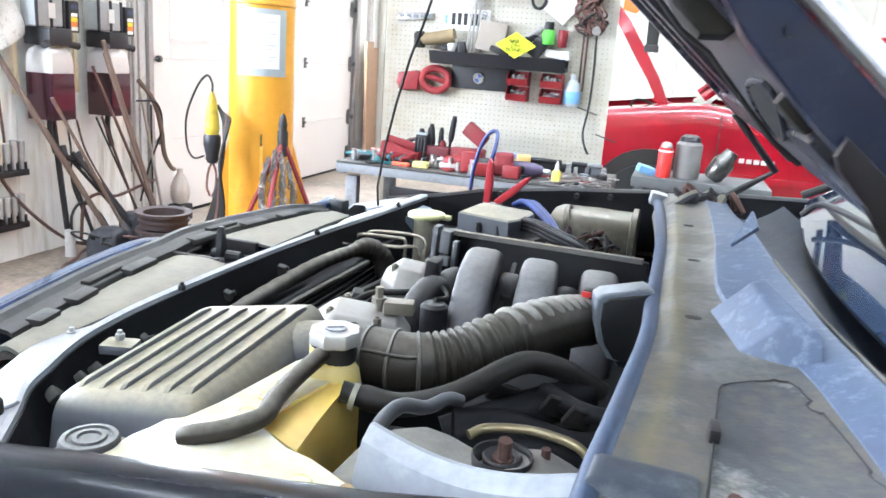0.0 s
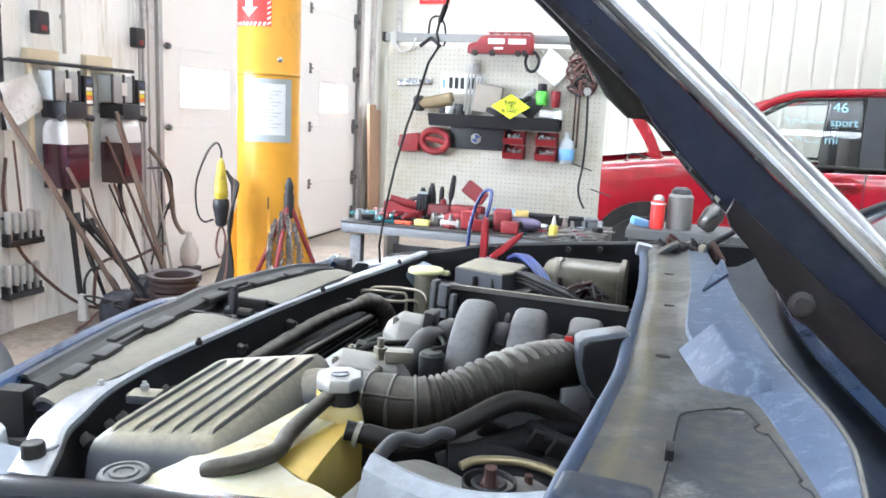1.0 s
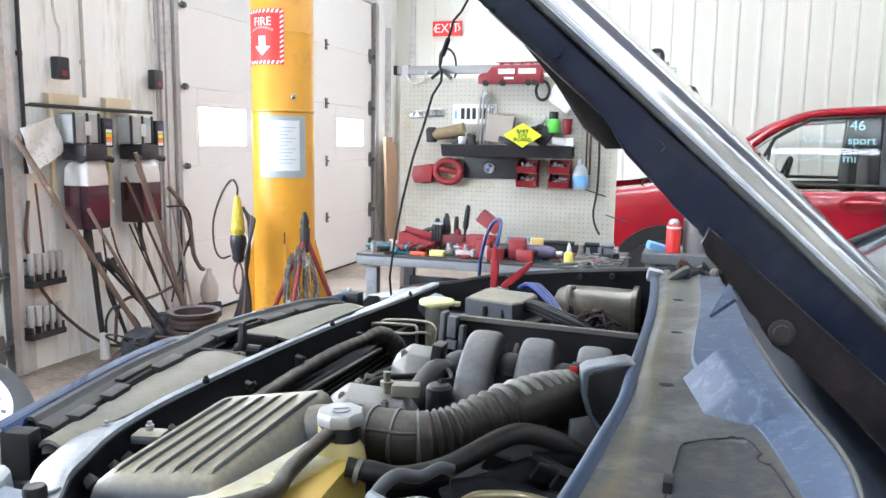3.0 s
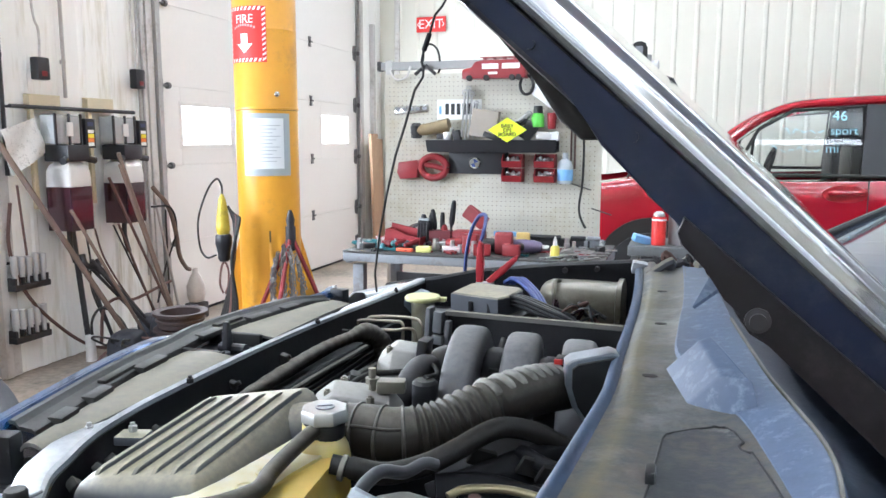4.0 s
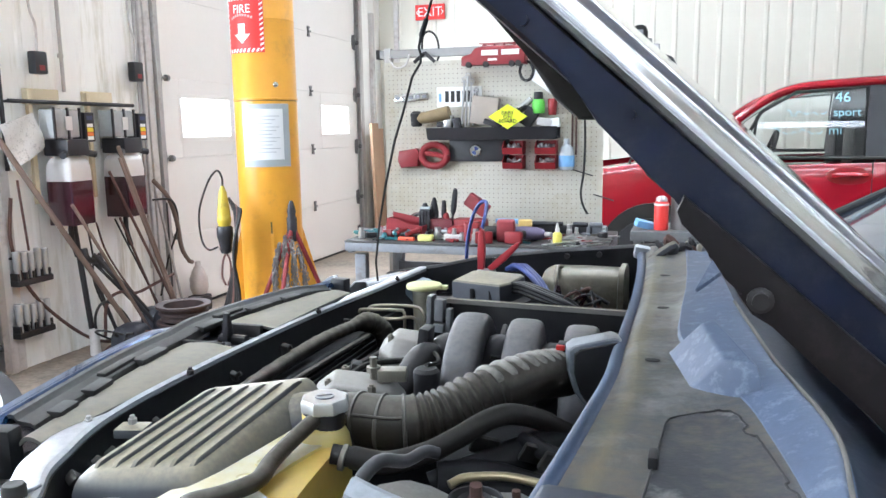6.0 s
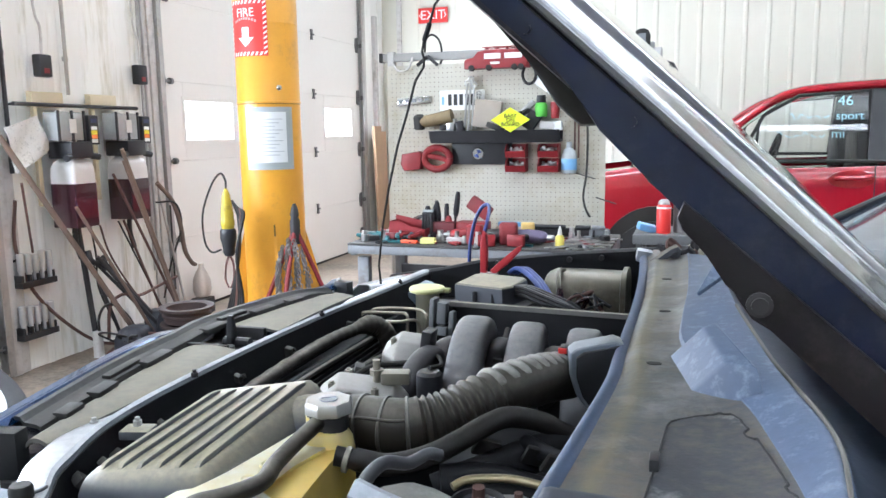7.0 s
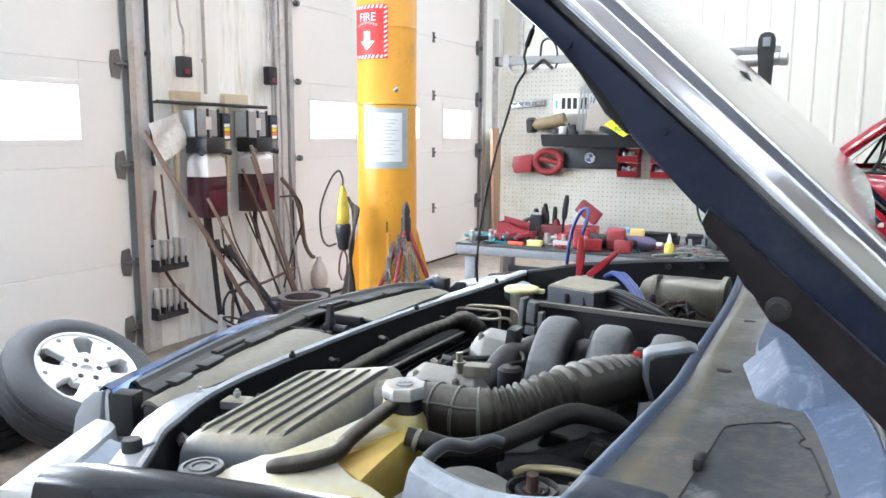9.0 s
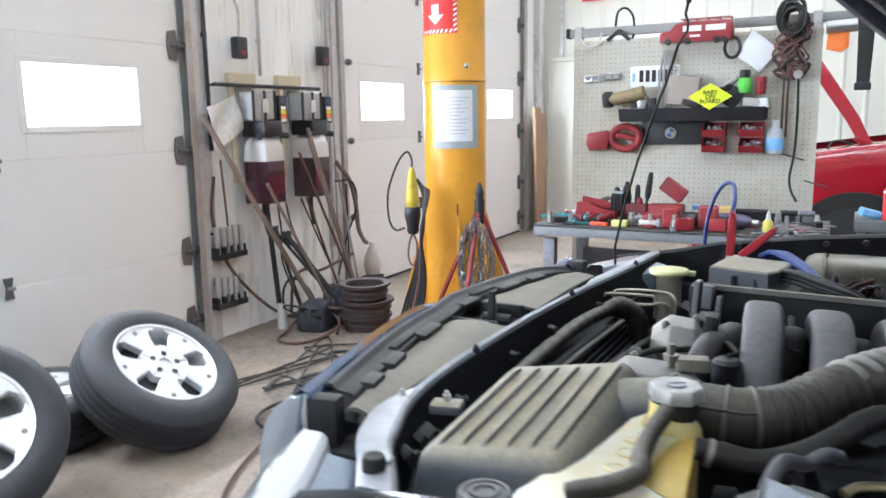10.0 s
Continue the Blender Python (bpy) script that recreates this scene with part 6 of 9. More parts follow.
tube(bm, [(0.70, 2.46, 1.03), (0.735, 2.46, 1.058), (0.81, 2.46, 1.112), hood_at(0.22, Y1 - 0.03, -0.02)], 0.009, 8, 2, smooth=False)
part("far_prop", bm, black_iron, hood, "black hood strut")

# ---- yellow column and what stands round it ----
CX, CY, CR = -1.585, 4.15, 0.170
FACING = math.atan2(0.343 - CY, 0.65 - CX)


def column_patch(bm, u0, u1, z0, z1, r, n=14):
    """A thin sheet that lies on the column between two turns from the side that faces the car."""
    rows = []
    for i in range(n + 1):
        a = FACING + radians(u0 + (u1 - u0) * i / n)
        rows.append([(CX + r * math.cos(a), CY + r * math.sin(a), z) for z in (z0, z1)])
    return sheet(bm, rows, 0.0015, (math.cos(FACING), math.sin(FACING), 0))


column = thing("column", (CX, CY, 0), "round steel column painted bright yellow, with a flared foot", "column", kind="structure")
bm = B()
spin(bm, [(CR, 0.0), (CR, 1.512), (CR + 0.004, 1.515), (CR + 0.004, 1.522), (CR + 0.001, 1.524), (CR, 1.527), (CR, 1.93), (CR + 0.002, 1.932), (CR, 1.936), (CR, CEIL_Z)], at(CX, CY, 0), 40)
shaft = part("shaft", bm, column_yellow, column)
for k in range(4):
    bm = B()
    a = FACING + radians(90 * k)
    m = at(CX, CY, 0, Matrix.Rotation(a, 4, "Z") @ pose(0, 0, 0, 90, 0, 0))
    prism(bm, [(CR - 0.02, 0.0), (CR + 0.20, 0.0), (CR + 0.19, 0.08), (CR + 0.05, 0.62), (CR - 0.02, 0.88)], -0.008, 0.008, m=m)
    part("gusset", bm, column_yellow, column, "yellow triangular foot plate")
bm = B()
spin(bm, [(0.016, 0), (0.016, 0.006), (0.011, 0.012), (0.0, 0.014)], Matrix.Translation((CX + CR * math.cos(FACING + 0.33), CY + CR * math.sin(FACING + 0.33), 1.592)) @ Matrix.Rotation(FACING + 0.33, 4, "Z") @ pose(0, 0, 0, 0, 90, 0), 12)
part("bolt", bm, chrome, column)
bm = B()
column_patch(bm, -100, 100, 1.5075, 1.511, CR + 0.0004, 24)
part("seam", bm, mat("slot_green", (0.10, 0.075, 0.02), 0.6, var=0.2), column, "dark seam line")

SIGN_U, SIGN_0, SIGN_1 = -37, 1.757, 2.045
sign = thing("fire_sign", (CX, CY - CR, SIGN_0), "red and white striped fire extinguisher sign on the yellow column", "sign")
bm = B()
column_patch(bm, SIGN_U - 40, SIGN_U + 40, SIGN_0, SIGN_1, CR + 0.003)
part("plate", bm, red_sign, sign)


def on_column(text, size, u, z):
    """Letters bent round the column."""
    bm = lettering(text, size, Matrix(), 0.0006)
    for v in bm.verts:
        a = FACING + radians(u) + v.co.x / (CR + 0.006)
        r = CR + 0.006 + v.co.z
        v.co = (CX + r * math.cos(a), CY + r * math.sin(a), z + v.co.y)
    return bm


part("letters", on_column("FIRE", 0.062, SIGN_U, 1.978), white_sign, sign)
for k in range(9):
    bm = B()
    u = SIGN_U - 22 + 5.2 * k
    z = 1.936 + 0.014 * math.sin(math.pi * k / 8)
    column_patch(bm, u - 1.9, u + 1.9, z - 0.006, z + 0.006, CR + 0.006, 3)
    part("text_bar", bm, mat("sign_pink", (0.75, 0.35, 0.33), 0.4, var=0.1), sign)
bm = B()
column_patch(bm, SIGN_U - 7, SIGN_U + 7, 1.850, 1.905, CR + 0.006, 4)
rows = [[], []]
for u, z in ((-16, 1.851), (0, 1.803), (16, 1.851)):
    a = FACING + radians(SIGN_U + u)
    rows[0].append((CX + (CR + 0.006) * math.cos(a), CY + (CR + 0.006) * math.sin(a), 1.852))
    rows[1].append((CX + (CR + 0.006) * math.cos(a), CY + (CR + 0.006) * math.sin(a), z))
sheet(bm, rows, 0.001, (math.cos(FACING), math.sin(FACING), 0))
part("arrow", bm, white_sign, sign)
for k in range(11):
    z = SIGN_0 + 0.006 + 0.0255 * k
    for u in (SIGN_U - 39, SIGN_U + 33):
        bm = B()
        rows = []
        for i in range(4):
            a = FACING + radians(u + 6.0 * i / 3)
            rows.append([(CX + (CR + 0.006) * math.cos(a), CY + (CR + 0.006) * math.sin(a), min(SIGN_1 - 0.002, z + 0.012 * i / 3 + h)) for h in (0.0, 0.011)])
        sheet(bm, rows, 0.001, (math.cos(FACING), math.sin(FACING), 0))
        part("stripe", bm, white_sign, sign)
for k in range(8):
    for z in (SIGN_0 + 0.003, SIGN_1 - 0.021):
        bm = B()
        rows = []
        for i in range(4):
            a = FACING + radians(SIGN_U - 31 + 8.0 * k + 4.0 * i / 3)
            rows.append([(CX + (CR + 0.006) * math.cos(a + 0.05 * h / 0.018), CY + (CR + 0.006) * math.sin(a + 0.05 * h / 0.018), z + h) for h in (0.0, 0.018)])
        sheet(bm, rows, 0.001, (math.cos(FACING), math.sin(FACING), 0))
        part("stripe", bm, white_sign, sign)

notice = thing("paper_notice", (CX, CY - CR, 1.17), "white paper notice taped on the yellow column with grey tape", "notice")
bm = B()
column_patch(bm, -46, 43, 1.158, 1.492, CR + 0.003)
part("backing", bm, tape_grey, notice, "grey tape border")
bm = B()
column_patch(bm, -44, 29, 1.196, 1.465, CR + 0.006)
part("sheet", bm, paper, notice)
for k in range(11):
    bm = B()
    column_patch(bm, -20 + 3 * (k % 2), 22 - 7 * (k % 3), 1.425 - 0.019 * k, 1.4285 - 0.019 * k, CR + 0.0085, 6)
    part("text_bar", bm, mat("faint_ink", (0.45, 0.46, 0.48), 0.7, var=0.1, bump=0), notice)

bm = B()
column_patch(bm, -2, 1, 0.62, 0.86, CR + 0.001, 2)
solo("column_slot", bm, mat("slot_green", (0.10, 0.075, 0.02), 0.6, var=0.2), "narrow dark slot in the yellow column", "slot")

# red stand with a chain
stand = thing("tripod_stand", (-1.37, 4.02, 0), "red tripod stand with black head and a hung chain", "stand")
HEAD = Vector((-1.335, 3.93, 0.86))
for k, (dx, dy) in enumerate(((-0.21, -0.06), (0.22, 0.03), (0.03, -0.30))):
    bm = B()
    foot = Vector((HEAD.x + dx * 1.65, HEAD.y + dy * 1.4, 0.03))
    cyl(bm, HEAD, foot, 0.012, 10)
    leg = part("leg", bm, mat("stand_red", (0.20, 0.018, 0.02), 0.5, var=0.3, scale=20), stand)
    bm = B()
    cyl(bm, foot + Vector((0, 0, 0.06)), foot - Vector((0, 0, 0.03)), 0.022, 10)
    part("rubber_foot", bm, black_rubber, leg)
bm = B()
spin(bm, [(0.022, 0.77), (0.028, 0.80), (0.026, 0.88), (0.020, 0.91), (0.024, 0.93), (0.016, 0.965), (0.008, 0.985)], at(HEAD.x, HEAD.y, 0), 14)
cbox(bm, at(HEAD.x, HEAD.y, 0.85), 0.05, 0.03, 0.10, 0.008)
part("head", bm, black_iron, stand)
rng = random.Random(8)
bm = B()
chain_mat = mat("chain_steel", (0.20, 0.19, 0.185), 0.38, 0.7, var=0.4, scale=40)
for strand in range(15):
    x0, y0 = HEAD.x - 0.055 + 0.0085 * strand, HEAD.y - 0.045 - 0.014 * (strand % 4)
    top = 0.80 - 0.010 * abs(strand - 7)
    for k in range(19):
        z = top - 0.020 * k
        wide = 1.15 + 0.65 * math.sin(math.pi * k / 18)
        c = Vector((HEAD.x + 0.005 + (x0 - HEAD.x - 0.005) * wide + rng.uniform(-0.006, 0.006), y0 + rng.uniform(-0.008, 0.008), z))
        m = Matrix.Translation(c) @ pose(0, 0, 0, rng.uniform(-25, 25), rng.uniform(-20, 20), 90 * (k % 2) + rng.uniform(-25, 25))
        pts = [m @ Vector((0.0085 * math.cos(a), 0, 0.0145 * math.sin(a))) for a in [2 * math.pi * i / 8 for i in range(9)]]
        tube(bm, pts, 0.0034, 5, 1, smooth=False)
part("chain", bm, chain_mat, stand, "tangled steel chain")

# yellow drop light with its cord, hung at the column
LX, LY = -1.70, 3.86
lamp = thing("drop_light", (LX, LY, 0.62), "yellow and black hand drop light hanging by its cord", "work light")
bm = B()
spin(bm, [(0.008, 1.065), (0.013, 1.052), (0.021, 1.030), (0.026, 0.99), (0.034, 0.93), (0.034, 0.90), (0.037, 0.895), (0.037, 0.875), (0.034, 0.865), (0.030, 0.845)], at(LX, LY, 0), 16)
part("body", bm, mat("dull_yellow", (0.48, 0.36, 0.03), 0.5, var=0.4, scale=24, dirt=(0.10, 0.08, 0.03), dirt_amount=0.35), lamp)
bm = B()
spin(bm, [(0.036, 0.852), (0.043, 0.84), (0.044, 0.80), (0.038, 0.775), (0.032, 0.74), (0.034, 0.725), (0.024, 0.705), (0.008, 0.70)], at(LX, LY, 0), 14)
part("grip", bm, black_plastic, lamp)
for s in (-1, 1):
    bm = B()
    tube(bm, [(LX, LY, 0.71), (LX + 0.022 * s, LY, 0.66), (LX + 0.026 * s, LY - 0.01, 0.58), (LX + 0.006 * s, LY - 0.01, 0.53)], 0.006, 8, 4)
    part("hook_jaw", bm, brown, lamp)
bm = B()
tube(bm, [(LX, LY, 1.06), (LX + 0.0, LY, 1.11), (LX - 0.03, LY, 1.145), (LX - 0.09, LY, 1.08), (LX - 0.145, LY - 0.01, 0.93), (LX - 0.15, LY, 0.78), (LX - 0.11, LY, 0.72), (LX - 0.05, LY, 0.735)], 0.0055, 8)
part("hook_cord", bm, black_rubber, lamp)
for k in range(7):
    bm = B()
    o = 0.012 * k
    tube(bm, [(LX + 0.02 + 0.4 * o, LY + 0.02, 1.00 - o), (LX + 0.060 + 0.5 * o, LY + 0.01, 0.93), (LX + 0.062 + 0.3 * o, LY - 0.01 * k, 0.72), (LX + 0.01 + o, LY - 0.02, 0.48), (LX - 0.05 + 1.6 * o, LY - 0.03, 0.30), (LX - 0.09 + 1.8 * o, LY - 0.04, 0.12 + 0.02 * k), (LX - 0.08 + 0.03 * k, LY - 0.05, 0.02)], 0.0085, 8)
    part("cord", bm, brown if k == 3 else black_rubber, lamp)

# ---- west wall between the doors ----
WX = LEFT_X


def fluid_dispenser(y):
    root = thing("fluid_dispenser", (WX, y, 0.8), "wall fluid dispenser, milky tank half full of dark red fluid", "fluid dispenser", "fluid dispensers")
    c = WX + 0.15
    bm = B()
    prism(bm, [(-0.115, -0.13), (0.115, -0.13), (0.125, -0.12), (0.125, 0.12), (0.115, 0.13), (-0.115, 0.13)], 0.815, 1.075, 0.006, 2, at(c, y, 0, pose(0, 0, 0, 0, 0, 2)) @ Matrix.Diagonal((0.72, 0.70, 1, 1)))
    part("fluid", bm, liquid_red, root, "dark red fluid in the tank")
    bm = B()
    sec = []
    for z, k in ((1.075, 1.0), (1.12, 1.0), (1.17, 0.96), (1.20, 0.82), (1.215, 0.6), (1.225, 0.55)):
        sec.append([tuple(at(c, y, 0, pose(0, 0, 0, 0, 0, 2)) @ Vector((0.089 * k * px, 0.090 * k * py, z))) for px, py in ((-1, -0.9), (-0.9, -1), (0.9, -1), (1, -0.9), (1, 0.9), (0.9, 1), (-0.9, 1), (-1, 0.9))])
    loft(bm, sec)
    part("shoulder", bm, bottle_white, root, "milky empty upper part of the tank")
    bm = B()
    box(bm, c - 0.09, c + 0.09, y - 0.085, y + 0.085, 1.222, 1.32, 0.012)
    part("pump", bm, black_plastic, root)
    for s in (-1, 1):
        bm = B()
        cyl(bm, (c + 0.07, y + s * 0.085, 1.235), (c + 0.09, y + s * 0.13, 1.225), 0.02, 10)
        part("knob", bm, black_plastic, root)
    bm = B()
    box(bm, c - 0.06, c + 0.055, y - 0.13, y + 0.06, 1.325, 1.49, 0.01)
    part("measuring_jar", bm, smoke_plastic, root, "smoky clear measuring jar")
    for dy in (-0.133, -0.03, 0.062):
        bm = B()
        box(bm, c + 0.05, c + 0.062, y + dy - 0.008, y + dy + 0.008, 1.32, 1.50, 0.002, 1)
        part("jar_rib", bm, black_plastic, root)
    bm = B()
    box(bm, c + 0.064, c + 0.067, y - 0.06, y - 0.01, 1.37, 1.45)
    part("scale_card", bm, bottle_white, root)
    bm = B()
    box(bm, c - 0.03, c + 0.07, y + 0.085, y + 0.165, 1.30, 1.475, 0.008)
    head = part("control_box", bm, black_plastic, root)
    for z0, z1, mm in ((1.43, 1.455, mat("label_navy", (0.03, 0.04, 0.10))), (1.36, 1.385, yellow), (1.335, 1.358, orange), (1.312, 1.333, white_sign), (1.388, 1.408, white_sign)):
        bm = B()
        box(bm, c + 0.0705, c + 0.072, y + 0.100, y + 0.148, z0, z1)
        part("label", bm, mm, head)
    bm = B()
    box(bm, WX + 0.002, c - 0.05, y - 0.03, y + 0.03, 1.25, 1.5, 0.004)
    part("bracket", bm, galv, root)
    bm = B()
    tube(bm, [(c, y - 0.02, 0.815), (c, y - 0.02, 0.72), (c + 0.01, y, 0.62)], 0.016, 8)
    part("spout", bm, black_rubber, root)
    return root


fluid_dispenser(4.015)
fluid_dispenser(4.485)
bm = B()
cyl(bm, (WX + 0.08, 3.70, 1.535), (WX + 0.08, 4.70, 1.53), 0.012, 10)
for y in (3.75, 4.15, 4.65):
    cyl(bm, (WX, y, 1.535), (WX + 0.08, y, 1.535), 0.008, 8)
solo("wall_pipe", bm, black_iron, "thin dark pipe along the wall above the dispensers", "pipe")
for y in (3.97, 4.42):
    bm = B()
    box(bm, WX + 0.02, WX + 0.045, y - 0.12, y + 0.13, 1.52, 1.61, 0.004)
    solo("wood_block", bm, wood_pale, "pale wood mounting block on the wall", "wood block", "mounting blocks")
    bm = B()
    box(bm, WX + 0.045, WX + 0.07, y - 0.125, y - 0.095, 0.95, 1.60, 0.004)
    solo("wood_batten", bm, wood_pale, "yellowed wooden batten behind the dispensers", "batten", "battens")

# rag bag, poles and hoses
bm = B()
rng = random.Random(3)
rows = []
for i in range(9):
    u = i / 8
    rows.append([(WX + 0.11 + 0.012 * math.sin(4 * u + 6 * k / 8), 3.60 + 0.24 * u + 0.06 * k / 8, 1.40 + 0.07 * u - 0.25 * k / 8 + 0.05 * u * k / 8 + 0.006 * rng.random()) for k in range(9)])
sheet(bm, rows, 0.004, (-1, 0, 0))
solo("paper_sheet", bm, mat("spotted_paper", (0.72, 0.71, 0.69), 0.6, var=0.1, scale=30, fine=120, dirt=(0.25, 0.24, 0.23), dirt_amount=0.35), "crumpled spotted white sheet hung by the dispensers", "paper")


def pole(name, p, q, r, material, label):
    bm = B()
    cyl(bm, p, q, r, 10)
    return solo(name, bm, material, label, "pole", "leaning poles")


pole("leaning_pole", (WX + 0.10, 3.57, 1.36), (WX + 0.35, 4.27, 0.04), 0.016, pole_wood, "long brown wooden handle leaning on the wall")
pole("leaning_pole", (WX + 0.30, 4.27, 1.27), (WX + 0.36, 4.70, 0.06), 0.013, pole_wood, "thin brown handle leaning between the dispensers")
pole("leaning_pole", (WX + 0.33, 4.24, 1.20), (WX + 0.42, 4.62, 0.05), 0.010, pole_wood, "thin brown handle leaning between the dispensers")
pole("pry_bar", (WX + 0.12, 4.05, 0.80), (WX + 0.16, 4.08, 0.12), 0.017, black_iron, "dark steel bar standing at the wall")
pole("pry_bar", (WX + 0.2, 4.10, 0.62), (WX + 0.45, 4.40, 0.05), 0.013, black_iron, "dark steel bar leaning at the wall")
pole("pry_bar", (WX + 0.2, 4.14, 0.6), (WX + 0.42, 4.46, 0.05), 0.010, black_iron, "dark steel bar leaning at the wall")


pole("leaning_pole", (WX + 0.28, 4.20, 1.12), (WX + 0.40, 4.66, 0.05), 0.009, rusty, "thin rusty rod leaning at the wall")
pole("leaning_pole", (WX + 0.22, 4.33, 0.82), (WX + 0.30, 4.60, 0.05), 0.008, rusty, "thin rusty rod leaning at the wall")
pole("leaning_pole", (WX + 0.30, 3.86, 0.95), (WX + 0.42, 4.33, 0.05), 0.010, pole_wood, "thin brown handle leaning at the wall")
pole("leaning_pole", (WX + 0.15, 4.78, 0.95), (WX + 0.22, 4.92, 0.05), 0.009, galv, "thin steel rod leaning at the wall")


def hose_thing(name, pts, r, material, label, category="hose"):
    bm = B()
    tube(bm, pts, r, 8)
    return solo(name, bm, material, label, category)


hose_thing("hose", [(WX + 0.2, 4.70, 1.03), (WX + 0.22, 4.82, 0.90), (WX + 0.2, 4.92, 0.72), (WX + 0.15, 5.02, 0.52), (WX + 0.12, 5.13, 0.41), (WX + 0.1, 5.2, 0.38)], 0.016, pole_wood, "brown delivery hose from the dispenser")
hose_thing("hose", [(WX + 0.2, 4.68, 0.90), (WX + 0.24, 4.83, 0.88), (WX + 0.2, 4.93, 0.70), (WX + 0.12, 4.9, 0.45), (WX + 0.1, 4.82, 0.2)], 0.007, black_rubber, "thin black hose by the dispensers")
hose_thing("hose", [(WX + 0.05, 3.68, 1.0), (WX + 0.04, 3.66, 0.75), (WX + 0.06, 3.72, 0.5), (WX + 0.09, 3.88, 0.28), (WX + 0.15, 4.1, 0.08), (WX + 0.25, 4.3, 0.02)], 0.010, rusty, "thin brown hose on the wall")
hose_thing("hose", [(WX + 0.15, 4.2, 0.8), (WX + 0.12, 4.3, 0.6), (WX + 0.14, 4.45, 0.35), (WX + 0.2, 4.6, 0.12)], 0.006, rusty, "thin brown hose by the dispensers")
hose_thing("hose", [(WX + 0.15, 4.12, 0.8), (WX + 0.12, 4.18, 0.6), (WX + 0.1, 4.2, 0.4), (WX + 0.14, 4.3, 0.1)], 0.006, black_rubber, "thin dark hose by the dispensers")
bm = B()
tube(bm, [(WX + 0.17, 4.06, 0.66), (WX + 0.19, 4.06, 0.60), (WX + 0.19, 4.14, 0.57), (WX + 0.17, 4.19, 0.6), (WX + 0.18, 4.17, 0.52)], 0.018, 10)
solo("nozzle", bm, black_iron, "black fuel nozzle handle", "nozzle")
bm = B()
spin(bm, [(0.02, 0.0), (0.055, 0.01), (0.07, 0.06), (0.068, 0.13), (0.045, 0.19), (0.022, 0.23), (0.02, 0.26)], at(WX + 0.12, 5.24, 0.12), 18)
solo("jug", bm, mat("jug_plastic", (0.46, 0.41, 0.37), 0.4, var=0.3, scale=12), "milky plastic jug under the hose", "jug")
bm = B()
box(bm, WX + 0.06, WX + 0.18, 5.17, 5.31, 0.0, 0.12, 0.01)
solo("crate", bm, black_plastic, "small dark box under the jug", "box")


def socket_rack(y, z):
    root = thing("socket_rack", (WX, y, z), "wall rack holding a row of steel sockets", "tool rack", "socket racks")
    bm = B()
    box(bm, WX + 0.02, WX + 0.09, y - 0.125, y + 0.125, z, z + 0.035, 0.004)
    for k in range(5):
        box(bm, WX + 0.02, WX + 0.085, y - 0.123 + 0.056 * k, y - 0.108 + 0.056 * k, z + 0.035, z + 0.075, 0.003)
    box(bm, WX + 0.018, WX + 0.022, y - 0.125, y + 0.125, z + 0.15, z + 0.165)
    part("rack", bm, black_iron, root)
    for k in range(5):
        bm = B()
        yy = y - 0.10 + 0.05 * k
        h = z + 0.20 - 0.008 * (k % 3)
        spin(bm, [(0.014, z + 0.03), (0.016, z + 0.035), (0.016, z + 0.09), (0.0205, z + 0.10), (0.0205, h - 0.003), (0.018, h), (0.013, h), (0.013, h - 0.02)], at(WX + 0.062, yy, 0), 14)
        part("socket", bm, mat("socket_silver", (0.62, 0.62, 0.62), 0.32, 0.55, var=0.15, scale=20), root)


socket_rack(3.765, 0.50)
socket_rack(3.745, 0.20)
for y, z, r in ((3.93, 1.69, 0.128), (4.755, 1.69, 0.13)):
    root = thing("switch_box", (WX, y, z), "small black pendant switch box on a cord", "switch box", "pendant switches")
    bm = B()
    box(bm, WX + 0.05, WX + 0.11, y - 0.045, y + 0.045, z, z + r, 0.012)
    bx = part("case", bm, black_plastic, root)
    bm = B()
    box(bm, WX + 0.1105, WX + 0.114, y - 0.02, y + 0.02, z + 0.02, z + 0.05, 0.002, 1)
    part("button", bm, red_tool, bx)
    bm = B()
    tube(bm, [(WX + 0.08, y, z + r), (WX + 0.08, y + 0.005, z + r + 0.15), (WX + 0.06, y - 0.015, z + r + 0.35), (WX + 0.05, y - 0.02, 3.2), (WX + 0.03, y - 0.02, CEIL_Z)], 0.007, 8)
    part("cord", bm, trim_grey, root)
for y, r, zz in ((3.69, 0.012, 1.15), (4.15, 0.011, 1.6), (4.82, 0.010, 0.4), (4.86, 0.010, 0.4)):
    bm = B()
    cyl(bm, (WX + 0.04, y, zz), (WX + 0.04, y, CEIL_Z), r, 8)
    for z in (1.8, 2.6, 3.4):
        cyl(bm, (WX + 0.035, y, z), (WX + 0.035, y, z + 0.025), r + 0.006, 8)
    solo("conduit", bm, black_iron if y < 3.8 else galv, "vertical conduit pipe on the wall", "conduit", "wall conduits")

# clutter on the floor below
drum = thing("brake_drums", (-2.31, 4.285, 0), "stack of rusty brake drums on the floor", "brake drum")
